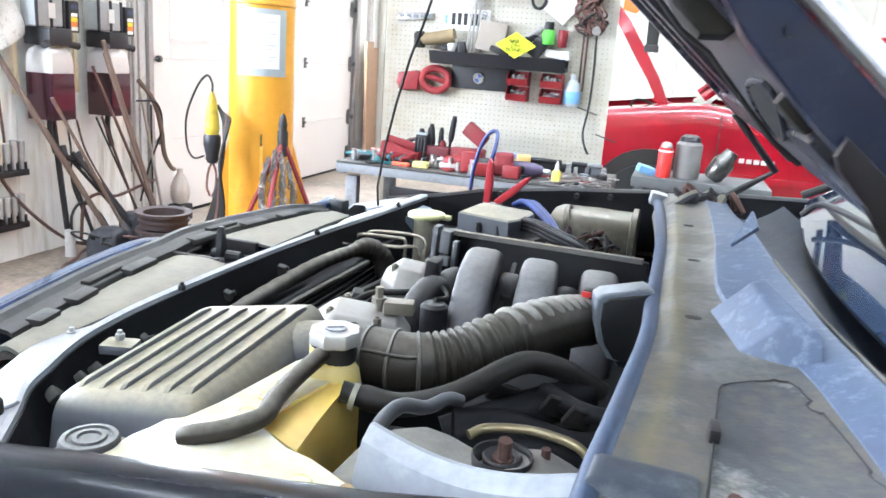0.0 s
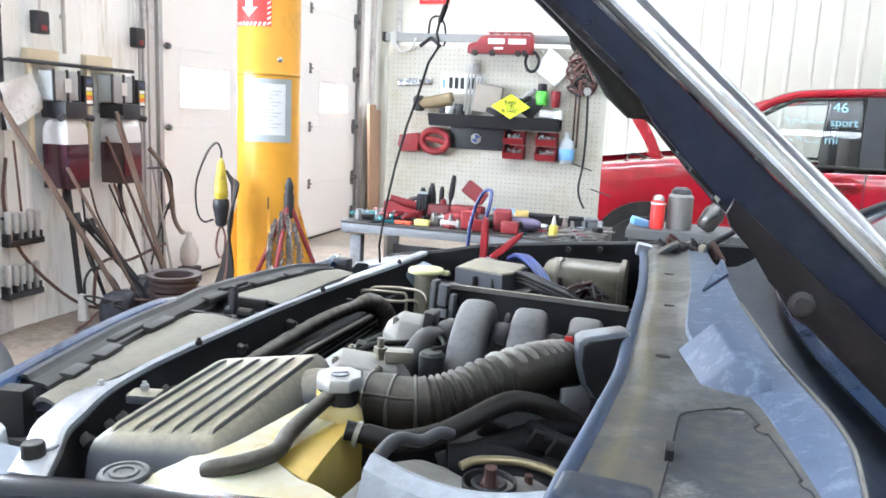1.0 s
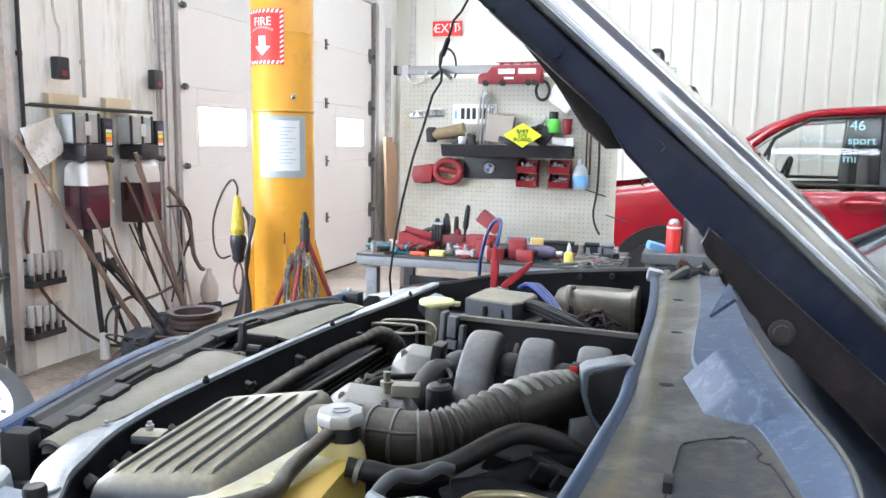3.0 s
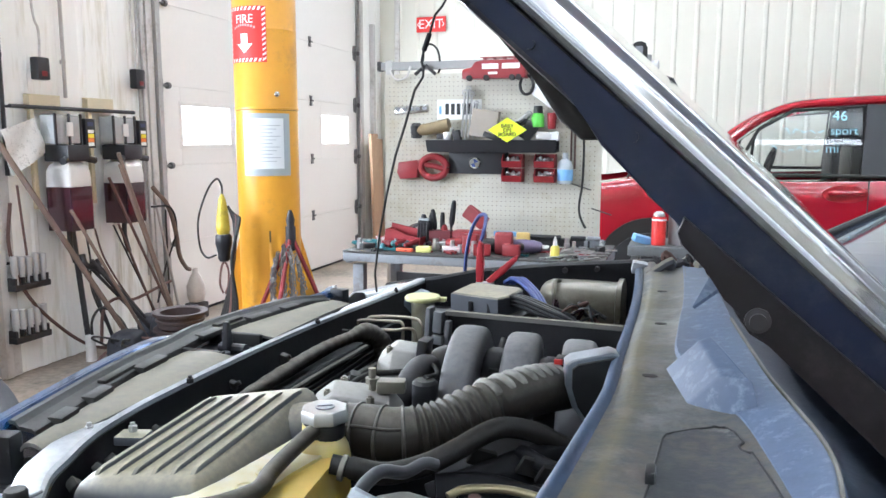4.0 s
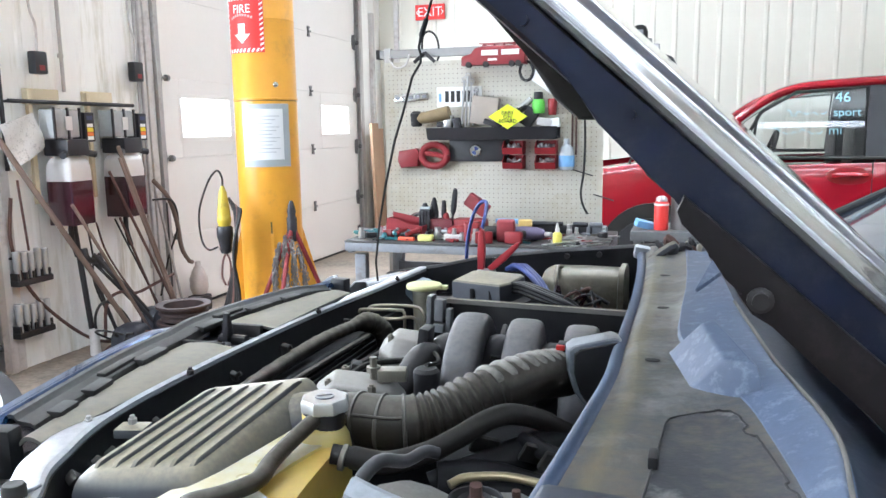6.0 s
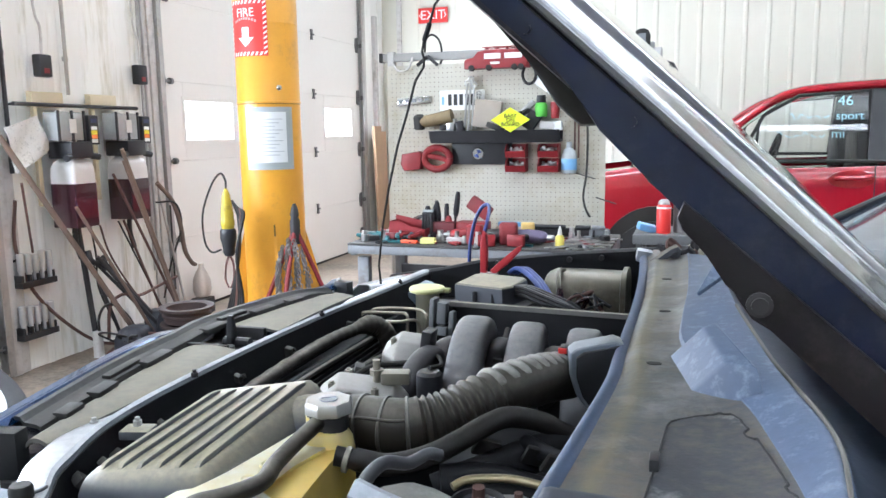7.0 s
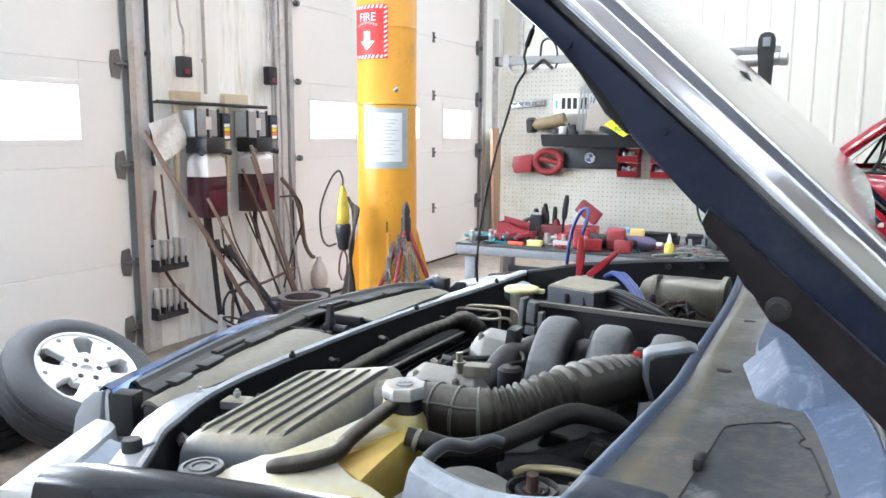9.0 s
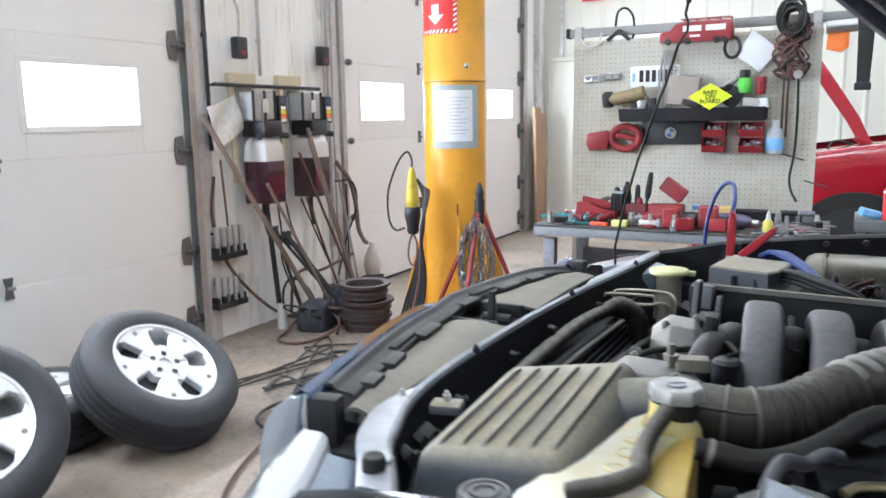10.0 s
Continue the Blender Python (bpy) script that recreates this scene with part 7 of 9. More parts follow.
for k, (r, z, dx) in enumerate(((0.150, 0.0, 0.0), (0.158, 0.10, 0.012), (0.150, 0.20, -0.006))):
    bm = B()
    spin(bm, [(r - 0.03, z), (r - 0.012, z + 0.004), (r - 0.012, z + 0.035), (r, z + 0.04), (r, z + 0.052), (r - 0.010, z + 0.056), (r - 0.008, z + 0.075), (r + 0.016, z + 0.082), (r + 0.016, z + 0.098), (r - 0.006, z + 0.100), (r - 0.03, z + 0.092), (r - 0.032, z + 0.02), (0.06, z + 0.015), (0.0, z + 0.015)], at(-2.31 + dx, 4.285 - 0.5 * dx, 0), 36)
    part("drum", bm, mat("old_drum", (0.050, 0.034, 0.032), 0.7, 0.2, var=0.45, scale=14, fine=70, bump=0.3), drum)
rng = random.Random(5)
for k in range(14):
    cx, cy, r0 = WX + rng.uniform(0.32, 0.52), rng.uniform(3.95, 4.6), rng.uniform(0.06, 0.17)
    start, turns = rng.uniform(0, 6.28), rng.uniform(0.5, 1.3)
    tilt, base = rng.uniform(-0.10, 0.10), rng.uniform(0.012, 0.10)
    pts = []
    for i in range(14):
        a = start + 2 * math.pi * turns * i / 13
        pts.append((cx + r0 * (1 + 0.15 * math.sin(3 * a + k)) * math.cos(a), cy + 1.3 * r0 * math.sin(a), max(0.012, base + 0.04 * i / 13 + tilt * math.sin(a))))
    bm = B()
    tube(bm, pts, rng.uniform(0.006, 0.010), 8, 3)
    solo("coiled_hose", bm, (black_rubber, rusty, black_rubber)[k % 3], "tangled hose lying at the wall", "hose", "tangled hoses")
hose_thing("hose", [(WX + 0.22, 4.12, 0.10), (WX + 0.24, 4.13, 0.30), (WX + 0.26, 4.22, 0.36), (WX + 0.28, 4.36, 0.33), (WX + 0.32, 4.52, 0.37), (WX + 0.34, 4.66, 0.40)], 0.010, rusty, "brown hose arching over the dark pile")
hose_thing("hose", [(WX + 0.20, 4.08, 0.06), (WX + 0.21, 4.06, 0.24), (WX + 0.24, 4.12, 0.32), (WX + 0.30, 4.20, 0.24), (WX + 0.36, 4.24, 0.08)], 0.008, black_rubber, "black hose arching beside the pile")
dark_pile = mat("pile_dark", (0.022, 0.023, 0.030), 0.6, 0.1, var=0.5, scale=12, fine=60, bump=0.3, scuff=(0.10, 0.10, 0.11), scuff_scale=14, scuff_amount=0.4)
for name, (x, y), (sx, sy, sz), turn, label in (("compressor", (WX + 0.40, 4.14), (0.20, 0.22, 0.20), 15, "small dark machine in the pile on the floor"), ("crate", (WX + 0.50, 4.38), (0.18, 0.16, 0.26), -20, "dark plastic box in the pile on the floor"), ("bag", (WX + 0.36, 4.44), (0.22, 0.24, 0.22), 30, "slumped black bag in the pile on the floor")):
    bm = B()
    secs = []
    for z, k in ((0.0, 0.92), (0.10, 1.0), (0.35, 1.0), (0.6, 0.96), (0.8, 0.86), (0.93, 0.7), (1.0, 0.45)):
        slump = 1.0 + (0.10 * math.sin(9 * z + turn) if name == "bag" else 0.0)
        secs.append([(0.5 * sx * k * slump * math.copysign(abs(math.cos(a)) ** 0.4, math.cos(a)), 0.5 * sy * k * math.copysign(abs(math.sin(a)) ** 0.4, math.sin(a)), sz * (z if k > 0.9 or name == "bag" else 0.6 + (z - 0.6) * 0.8)) for a in [2 * math.pi * q / 24 for q in range(24)]])
    loft(bm, secs)
    bmesh.ops.transform(bm, matrix=at(x, y, 0, pose(0, 0, 0, 0, 0, turn)), verts=bm.verts)
    solo(name, bm, dark_pile, label, {"compressor": "machine", "crate": "box", "bag": "bag"}[name])
for p in ((WX + 0.2, 4.05, 0.06), (WX + 0.33, 4.28, 0.07)):
    bm = B()
    cyl(bm, (p[0], p[1], 0.0), (p[0], p[1], 0.16), 0.032, 14, 0.028)
    solo("can", bm, trim_grey, "small dirty white can on the floor", "can")
hose_thing("air_hose", [(-1.55 - 0.55 * u + (0.10 + 0.22 * (1 - u)) * math.cos(5.2 * math.pi * u + 0.6), 2.75 + 1.05 * u + (0.12 + 0.25 * (1 - u)) * math.sin(5.2 * math.pi * u + 0.6), 0.012 + 0.010 * math.sin(7 * u) ** 2) for u in [q / 30 for q in range(31)]], 0.009, black_rubber, "black air hose lying on the floor")
hose_thing("air_hose", [(-0.95, 2.1, 0.012), (-1.25, 2.05, 0.012), (-1.5, 2.15, 0.012), (-1.7, 2.6, 0.012), (-1.7, 2.95, 0.012)], 0.007, rusty, "thin brown hose lying on the floor")

# ---- wheels on the floor ----


def wheel_thing(m):
    """A wheel that lies in the x, y plane of m, its face up."""
    root = thing("tyre_and_rim", (0, 0, 0), "car wheel with silver alloy rim and black tyre", "wheel", "loose wheels")
    bm = B()
    prof = [(0.225, -0.10), (0.25, -0.112), (0.29, -0.116), (0.325, -0.10), (0.343, -0.075)]
    for k in range(4):
        z = -0.06 + 0.035 * k
        prof += [(0.348, z), (0.348, z + 0.02), (0.340, z + 0.023), (0.340, z + 0.029)]
    prof += [(0.345, 0.075), (0.325, 0.10), (0.29, 0.116), (0.25, 0.112), (0.225, 0.10), (0.222, 0.085), (0.222, -0.085)]
    spin(bm, prof, Matrix(), 48, closed=True)
    t = part("tyre", bm, tyre, root)
    bm = B()
    spin(bm, [(0.232, 0.096), (0.228, 0.106), (0.218, 0.104), (0.208, 0.085), (0.205, -0.09), (0.225, -0.1), (0.226, -0.09), (0.216, 0.08)], Matrix(), 48, closed=True)
    rim = part("rim", bm, alloy, root)
    bm = B()
    spin(bm, [(0.09, 0.03), (0.20, 0.0), (0.20, -0.02), (0.0, -0.02)], Matrix(), 32)
    part("well", bm, mat("rim_shade", (0.16, 0.15, 0.15), 0.6, 0.2, var=0.3, scale=10), rim)
    for k in range(5):
        bm = B()
        a = 2 * math.pi * k / 5
        secs = []
        for r, w, z in ((0.045, 0.033, 0.090), (0.092, 0.0665, 0.094), (0.098, 0.038, 0.094), (0.14, 0.054, 0.092), (0.178, 0.074, 0.094), (0.184, 0.131, 0.095), (0.214, 0.153, 0.098)):
            secs.append([(r, -w, z - 0.035), (r, -w, z - 0.006), (r, -w + 0.008, z), (r, w - 0.008, z), (r, w, z - 0.006), (r, w, z - 0.035)])
        loft(bm, secs)
        bmesh.ops.rotate(bm, verts=bm.verts, cent=(0, 0, 0), matrix=Matrix.Rotation(a, 3, "Z"))
        part("spoke", bm, alloy, rim)
        bm = B()
        b = a + math.pi / 5
        cyl(bm, (0.057 * math.cos(b), 0.057 * math.sin(b), 0.08), (0.057 * math.cos(b), 0.057 * math.sin(b), 0.0945), 0.013, 10)
        part("lug_hole", bm, black_iron, rim)
        bm = B()
        c = a
        cyl(bm, (0.195 * math.cos(c), 0.195 * math.sin(c), 0.09), (0.195 * math.cos(c), 0.195 * math.sin(c), 0.0975), 0.011, 8)
        part("rim_hole", bm, MATS["rim_shade"], rim)
    bm = B()
    spin(bm, [(0.075, 0.06), (0.075, 0.088), (0.068, 0.092), (0.03, 0.092), (0.028, 0.082), (0.0, 0.082)], Matrix(), 28)
    part("hub", bm, alloy, rim)
    root.matrix_basis = m @ Matrix.Scale(0.962, 4)
    return root


def face_pose(c, n, turn=0):
    """A pose at c whose z axis points along n."""
    return Matrix.Translation(c) @ Vector(n).to_track_quat("Z", "Y").to_matrix().to_4x4() @ pose(0, 0, 0, 0, 0, turn)


first = wheel_thing(face_pose((-2.15, 2.472, 0.262), (0.587, 0.056, 0.808), 20))
copy_thing(first, face_pose((-2.20, 1.68, 0.295), (0.72, -0.25, 0.64), 50))
copy_thing(first, face_pose((-2.64, 2.24, 0.108), (0.0, 0.0, 1.0), 10))

# ---- leaning boards at the far corner ----
for dx, y, tilt, h, w in ((0.10, 8.72, 2, 1.42, 0.20), (0.05, 8.95, 1, 1.36, 0.22)):
    bm = B()
    cbox(bm, at(LEFT_X + dx + 0.06, y, h / 2, pose(0, 0, 0, 0, -tilt, 0)), 0.035, w, h, 0.004)
    solo("wood_board", bm, wood, "weathered brown board leaning in the corner", "board", "leaning boards")
rng = random.Random(31)
for k in range(3):
    pts = [(-2.05 + rng.uniform(-0.35, 0.40), 3.35 + rng.uniform(-0.5, 0.7), 0.012 + 0.006 * (i % 2)) for i in range(6)]
    hose_thing("air_hose", pts, rng.uniform(0.005, 0.007), black_rubber, "dark hose lying tangled on the floor")
for p, q, r, mm in (((WX + 0.10, 4.42, 0.80), (WX + 0.30, 4.60, 0.10), 0.006, black_rubber), ((WX + 0.13, 3.66, 1.10), (WX + 0.10, 3.72, 0.70), 0.007, rusty), ((WX + 0.16, 4.10, 0.60), (WX + 0.35, 4.40, 0.14), 0.010, black_iron), ((WX + 0.16, 4.10, 0.56), (WX + 0.24, 4.22, 0.06), 0.011, black_iron), ((WX + 0.08, 4.98, 0.85), (WX + 0.14, 4.90, 0.25), 0.006, black_rubber)):
    pole("leaning_rod", p, q, r, mm, "thin dark rod leaning below the dispensers")

# ---- bench with pegboard ----
bench = thing("workbench", (-0.4, 4.2, 0), "grey steel workbench with dark cluttered top", "workbench")
BX0, BX1, BY0, BY1, BZ = -1.02, 0.30, 3.90, 4.52, 0.79
bm = B()
box(bm, BX0 + 0.002, BX1, BY0 - 0.008, BY1, BZ - 0.011, BZ, 0.002, 1)
part("tabletop", bm, bench_top, bench, "dark oily bench top")
bm = B()
box(bm, BX0, BX1, BY0 - 0.004, BY0 + 0.03, BZ - 0.055, BZ - 0.012, 0.005)
box(bm, BX0, BX0 + 0.03, BY0 + 0.03, BY1, BZ - 0.07, BZ - 0.008, 0.004)
box(bm, BX1 - 0.03, BX1, BY0 + 0.03, BY1, BZ - 0.07, BZ - 0.008, 0.004)
part("apron", bm, bench_grey, bench)
for x in (BX0 + 0.07, BX1 - 0.07):
    for y in (BY0 + 0.03, BY1 - 0.06):
        bm = B()
        box(bm, x - 0.03, x + 0.03, y, y + 0.05, 0.0, BZ - 0.075, 0.004)
        part("leg", bm, bench_grey, bench)
bm = B()
box(bm, BX0 + 0.1, BX1 - 0.1, BY1 - 0.12, BY1 - 0.09, 0.22, 0.60, 0.004)
part("back_panel", bm, black_iron, bench)
bm = B()
box(bm, BX0 + 0.05, BX1 - 0.05, BY0 + 0.05, BY1 - 0.05, 0.2, 0.22, 0.004)
part("shelf", bm, bench_grey, bench)

PY = 4.50
PX0, PX1, PZ0, PZ1 = -1.02, 0.215, 0.785, 1.72
peg = thing("pegboard", (-0.4, PY, PZ0), "stained white pegboard standing behind the bench", "pegboard")
bm = B()
box(bm, PX0, PX1, PY, PY + 0.006, PZ0, PZ1)
part("board", bm, pegboard_mat, peg)
bm = B()
for i in range(47):
    for j in range(35):
        x, z = PX0 + 0.03 + 0.0254 * i, PZ0 + 0.050 + 0.0254 * j
        vs = [bm.verts.new((x + 0.0029 * math.cos(a), PY - 0.0012, z + 0.0029 * math.sin(a))) for a in [math.pi * k / 3 for k in range(6)]]
        ws = [bm.verts.new((v.co.x, PY + 0.001, v.co.z)) for v in vs]
        bm.faces.new(vs)
        for k in range(6):
            bm.faces.new((vs[k], vs[(k + 1) % 6], ws[(k + 1) % 6], ws[k]))
holes = part("hole_grid", bm, hole_dark, peg, smooth=False)
holes["kind"] = "stuff"
for x in (PX0 + 0.02, PX1 - 0.03):
    bm = B()
    box(bm, x - 0.02, x + 0.02, PY + 0.007, PY + 0.05, 0.0, 1.80, 0.003)
    part("upright", bm, galv, peg)
bm = B()
box(bm, PX0 - 0.03, 0.45, PY + 0.01, PY + 0.055, 1.745, 1.79, 0.004)
rail2 = part("top_rail", bm, mat("rail_dull", (0.26, 0.26, 0.255), 0.5, 0.4, var=0.25, scale=8), peg, "galvanised top rail")
bm = B()
box(bm, PX0 - 0.05, PX0 - 0.028, PY + 0.006, PY + 0.06, 1.742, 1.794, 0.003)
part("end_cap", bm, black_rubber, rail2)
bm = B()
box(bm, PX0 + 0.005, PX0 + 0.03, PY + 0.004, PY + 0.03, 1.715, 1.75, 0.002)
part("bracket", bm, galv, peg)

# tray with a dark panel on the pegboard
tray = thing("wall_tray", (-0.37, PY, 1.17), "black plastic tray and dark panel fixed to the pegboard", "tray")
bm = B()
sec = []
for x in (-0.735, -0.722, -0.025, -0.012):
    k = 0.006 if x in (-0.735, -0.012) else 0.0
    sec.append([(x, PY - 0.004, 1.285 + k), (x, PY - 0.10 + k, 1.285 + k), (x, PY - 0.125 + k, 1.352), (x, PY - 0.119 + k, 1.352), (x, PY - 0.095, 1.295 + k), (x, PY - 0.01, 1.295 + k), (x, PY - 0.004, 1.352)])
loft(bm, sec)
part("bin", bm, black_plastic, tray)
bm = B()
box(bm, -0.63, -0.29, PY - 0.022, PY - 0.004, 1.165, 1.284, 0.003)
pan = part("panel", bm, black_plastic, tray)
bm = B()
spin(bm, [(0.033, 0), (0.033, 0.005), (0.029, 0.008), (0.0, 0.008)], at(-0.478, PY - 0.022, 1.225, pose(0, 0, 0, 90, 0, 0)), 24)
badge = part("badge", bm, chrome, pan, "round badge with dark and pale quarters")
for k in range(2):
    bm = B()
    a0 = math.pi * k + 0.3
    pts = [(0, 0)] + [(0.022 * math.cos(a0 + math.pi / 2 * i / 6), 0.022 * math.sin(a0 + math.pi / 2 * i / 6)) for i in range(7)]
    prism(bm, pts, 0.0, 0.002, m=at(-0.478, PY - 0.030, 1.225, FACE_Y))
    part("quarter", bm, blue_cable, badge)


def bin_stack(x):
    root = thing("parts_bin", (x, PY, 1.125), "stacked small red bins full of metal parts", "parts bin", "red parts bins")
    for z in (1.127, 1.205):
        bm = B()
        sec = []
        for xx in (x - 0.055, x - 0.051, x + 0.051, x + 0.055):
            sec.append([(xx, PY - 0.003, z), (xx, PY - 0.085, z), (xx, PY - 0.10, z + 0.035), (xx, PY - 0.06, z + 0.072), (xx, PY - 0.003, z + 0.072)])
        for i in (0, 2):
            loft(bm, sec[i:i + 2])
        box(bm, x - 0.055, x + 0.055, PY - 0.085, PY - 0.003, z, z + 0.004)
        sheet(bm, [[(x - 0.052, PY - 0.085, z + 0.003), (x - 0.052, PY - 0.10, z + 0.035)], [(x + 0.052, PY - 0.085, z + 0.003), (x + 0.052, PY - 0.10, z + 0.035)]], 0.003, (0, 1, 0))
        box(bm, x - 0.052, x + 0.052, PY - 0.006, PY - 0.003, z, z + 0.072)
        tub = part("bin", bm, red_tool, root)
        bm = B()
        r2 = random.Random(int(1000 * (z + x)))
        for k in range(14):
            cbox(bm, at(x + r2.uniform(-0.04, 0.04), PY - r2.uniform(0.03, 0.085), z + r2.uniform(0.03, 0.05), pose(0, 0, 0, r2.uniform(0, 90), r2.uniform(0, 90), r2.uniform(0, 90))), 0.022, 0.014, 0.012, 0.003, 1)
        part("parts", bm, steel, tub)


bin_stack(-0.255)
bin_stack(-0.078)
bm = B()
spin(bm, [(0.03, 0.0), (0.036, 0.01), (0.036, 0.09), (0.028, 0.12), (0.012, 0.135), (0.012, 0.16), (0.014, 0.165)], at(0.03, PY - 0.05, 1.12, Matrix.Diagonal((1.15, 0.7, 1, 1))), 18)
bottle = thing("spray_bottle", (0.03, PY - 0.05, 1.12), "pale translucent plastic bottle with blue label on the pegboard", "bottle")
part("body", bm, mat("pale_bottle", (0.60, 0.64, 0.67), 0.25, var=0.25, scale=18, trans=0.3), bottle)
bm = B()
spin(bm, [(0.0364, 0.018), (0.0368, 0.02), (0.0368, 0.075), (0.0364, 0.077)], at(0.03, PY - 0.05, 1.12, Matrix.Diagonal((1.15, 0.7, 1, 1))), 18)
part("label", bm, blue_label, bottle, "blue paper label")
bm = B()
cyl(bm, (0.03, PY - 0.05, 1.12), (0.03, PY - 0.004, 1.12), 0.003, 6)
solo("peg_hook", bm, steel, "small steel peg hook", "hook")

# red wall clamp
clamp = thing("red_holder", (-0.78, PY, 1.12), "red plastic tool holder on the pegboard", "tool holder")
bm = B()
prism(bm, [(-0.15, -0.02), (-0.14, 0.035), (-0.04, 0.05), (-0.02, 0.035), (-0.03, -0.05), (-0.13, -0.06)], -0.03, 0.03, 0.008, 2, at(-0.775, PY - 0.04, 1.19, FACE_Y))
part("block", bm, red_tool, clamp)
bm = B()
ring = [(0.075 * math.cos(a) + 0.065, 0.06 * math.sin(a)) for a in [2 * math.pi * i / 18 for i in range(19)]]
tube(bm, [(-0.775 + x, PY - 0.05, 1.20 + z) for x, z in ring], 0.02, 10, 1, smooth=False)
tube(bm, [(-0.76, PY - 0.05, 1.215), (-0.70, PY - 0.055, 1.205), (-0.65, PY - 0.05, 1.19)], 0.015, 8)
part("loop", bm, red_tool, clamp)

# diamond sign
sx, sz = -0.27, 1.405
board = thing("car_sign", (sx, PY - 0.135, 1.31), "yellow diamond sign with black lettering in the tray", "sign")
bm = B()
k = 0.106
prism(bm, [(0, -k), (k, 0), (0, k), (-k, 0)], 0.0, 0.004, 0.001, 1, at(sx, PY - 0.132, sz, FACE_Y @ Matrix.Diagonal((1, 0.62, 1, 1))))
plate = part("plate", bm, hi_yellow, board)
for text, dz in (("BABY", 0.020), ("ON", -0.002), ("BOARD", -0.024)):
    part("letters", lettering(text, 0.029, at(sx, PY - 0.138, sz + dz, FACE_Y), 0.0006), ink, plate)

# number plate, emblem strip, toy van and other hung things
plate2 = thing("licence_plate", (-0.57, PY, 1.465), "white licence plate on the pegboard", "licence plate")
bm = B()
box(bm, -0.705, -0.445, PY - 0.005, PY - 0.001, 1.465, 1.575, 0.002, 1)
pl_ob = part("plate", bm, white_sign, plate2)
for kx in range(6):
    bm = B()
    box(bm, -0.655 + 0.033 * kx, -0.634 + 0.033 * kx, PY - 0.0065, PY - 0.005, 1.492, 1.553)
    part("bar", bm, ink, pl_ob)
bm = B()
box(bm, -0.692, -0.678, PY - 0.0065, PY - 0.005, 1.495, 1.54)
part("bar", bm, blue_label, pl_ob)
emb = thing("emblem_strip", (-0.855, PY, 1.5), "chrome car emblem strip", "emblem")
bm = B()
cbox(bm, at(-0.855, PY - 0.008, 1.522, pose(0, 0, 0, 0, -3, 0)), 0.205, 0.012, 0.045, 0.005)
part("strip", bm, chrome, emb)
for k in range(5):
    bm = B()
    cbox(bm, at(-0.935 + 0.04 * k, PY - 0.016, 1.520 + 0.002 * k, pose(0, 0, 0, 0, -3, 0)), 0.026, 0.004, 0.018, 0.001, 1)
    part("bar", bm, bench_grey, emb)

van = thing("toy_van", (-0.39, PY, 1.67), "red toy van with white windows on the rail", "toy van")
vx0, vx1, vy = -0.535, -0.185, PY - 0.06
bm = B()
sec = []
for x, h, w in ((vx0, 0.055, 0.03), (vx0 + 0.012, 0.062, 0.038), (vx0 + 0.05, 0.07, 0.042), (vx0 + 0.075, 0.105, 0.044), (vx0 + 0.12, 0.115, 0.044), (vx1 - 0.02, 0.115, 0.044), (vx1 - 0.004, 0.105, 0.042), (vx1, 0.09, 0.036)):
    h *= 0.86
    sec.append([(x, vy - w, 1.68), (x, vy - w, 1.68 + h * 0.55), (x, vy - w * 0.97, 1.68 + h * 0.75), (x, vy - w * 0.85, 1.675 + h), (x, vy - w * 0.5, 1.68 + h), (x, vy + w * 0.85, 1.675 + h), (x, vy + w, 1.68 + h * 0.7), (x, vy + w, 1.68)])
loft(bm, sec)
part("body", bm, red_tool, van)
for a, b in ((vx0 + 0.115, vx0 + 0.205), (vx0 + 0.225, vx1 - 0.03)):
    bm = B()
    box(bm, a, b, vy - 0.0455, vy - 0.040, 1.728, 1.756, 0.001, 1)
    part("window", bm, white_sign, van)
bm = B()
box(bm, vx0 + 0.15, vx0 + 0.2, vy - 0.0465, vy - 0.044, 1.70, 1.712)
part("bar", bm, white_sign, van)
for x in (vx0 + 0.045, vx0 + 0.14, vx1 - 0.07, vx1 - 0.035):
    bm = B()
    cyl(bm, (x, vy - 0.052, 1.682), (x, vy - 0.03, 1.682), 0.016, 14)
    part("wheel", bm, black_rubber, van)
for y in (vy - 0.03, vy + 0.03):
    bm = B()
    cyl(bm, (vx0 + 0.10, y, 1.790), (vx1 - 0.01, y, 1.790), 0.003, 6)
    part("roof_rack", bm, red_tool, van)
for k in range(5):
    bm = B()
    box(bm, vx0 + 0.12 + 0.055 * k, vx0 + 0.124 + 0.055 * k, vy - 0.03, vy + 0.03, 1.772, 1.791)
    part("roof_rack", bm, red_tool, van)


def hung(name, bm, material, label, category):
    return solo(name, bm, material, label, category)


bm = B()
tube(bm, [(-0.80, PY - 0.08, 1.405), (-0.74, PY - 0.08, 1.41), (-0.66, PY - 0.08, 1.425), (-0.61, PY - 0.08, 1.435)], lambda t: 0.03 + 0.008 * t, 14)
hung("leather_roll", bm, mat("old_leather", (0.20, 0.15, 0.08), 0.6, var=0.4, scale=25), "rolled brown leather tool pouch in the tray", "tool pouch")
bm = B()
spin(bm, [(0.02, 0), (0.03, 0.005), (0.035, 0.07), (0.02, 0.085)], at(-0.80, PY - 0.08, 1.36), 12)
hung("grip", bm, black_rubber, "black rubber handle in the tray", "handle")
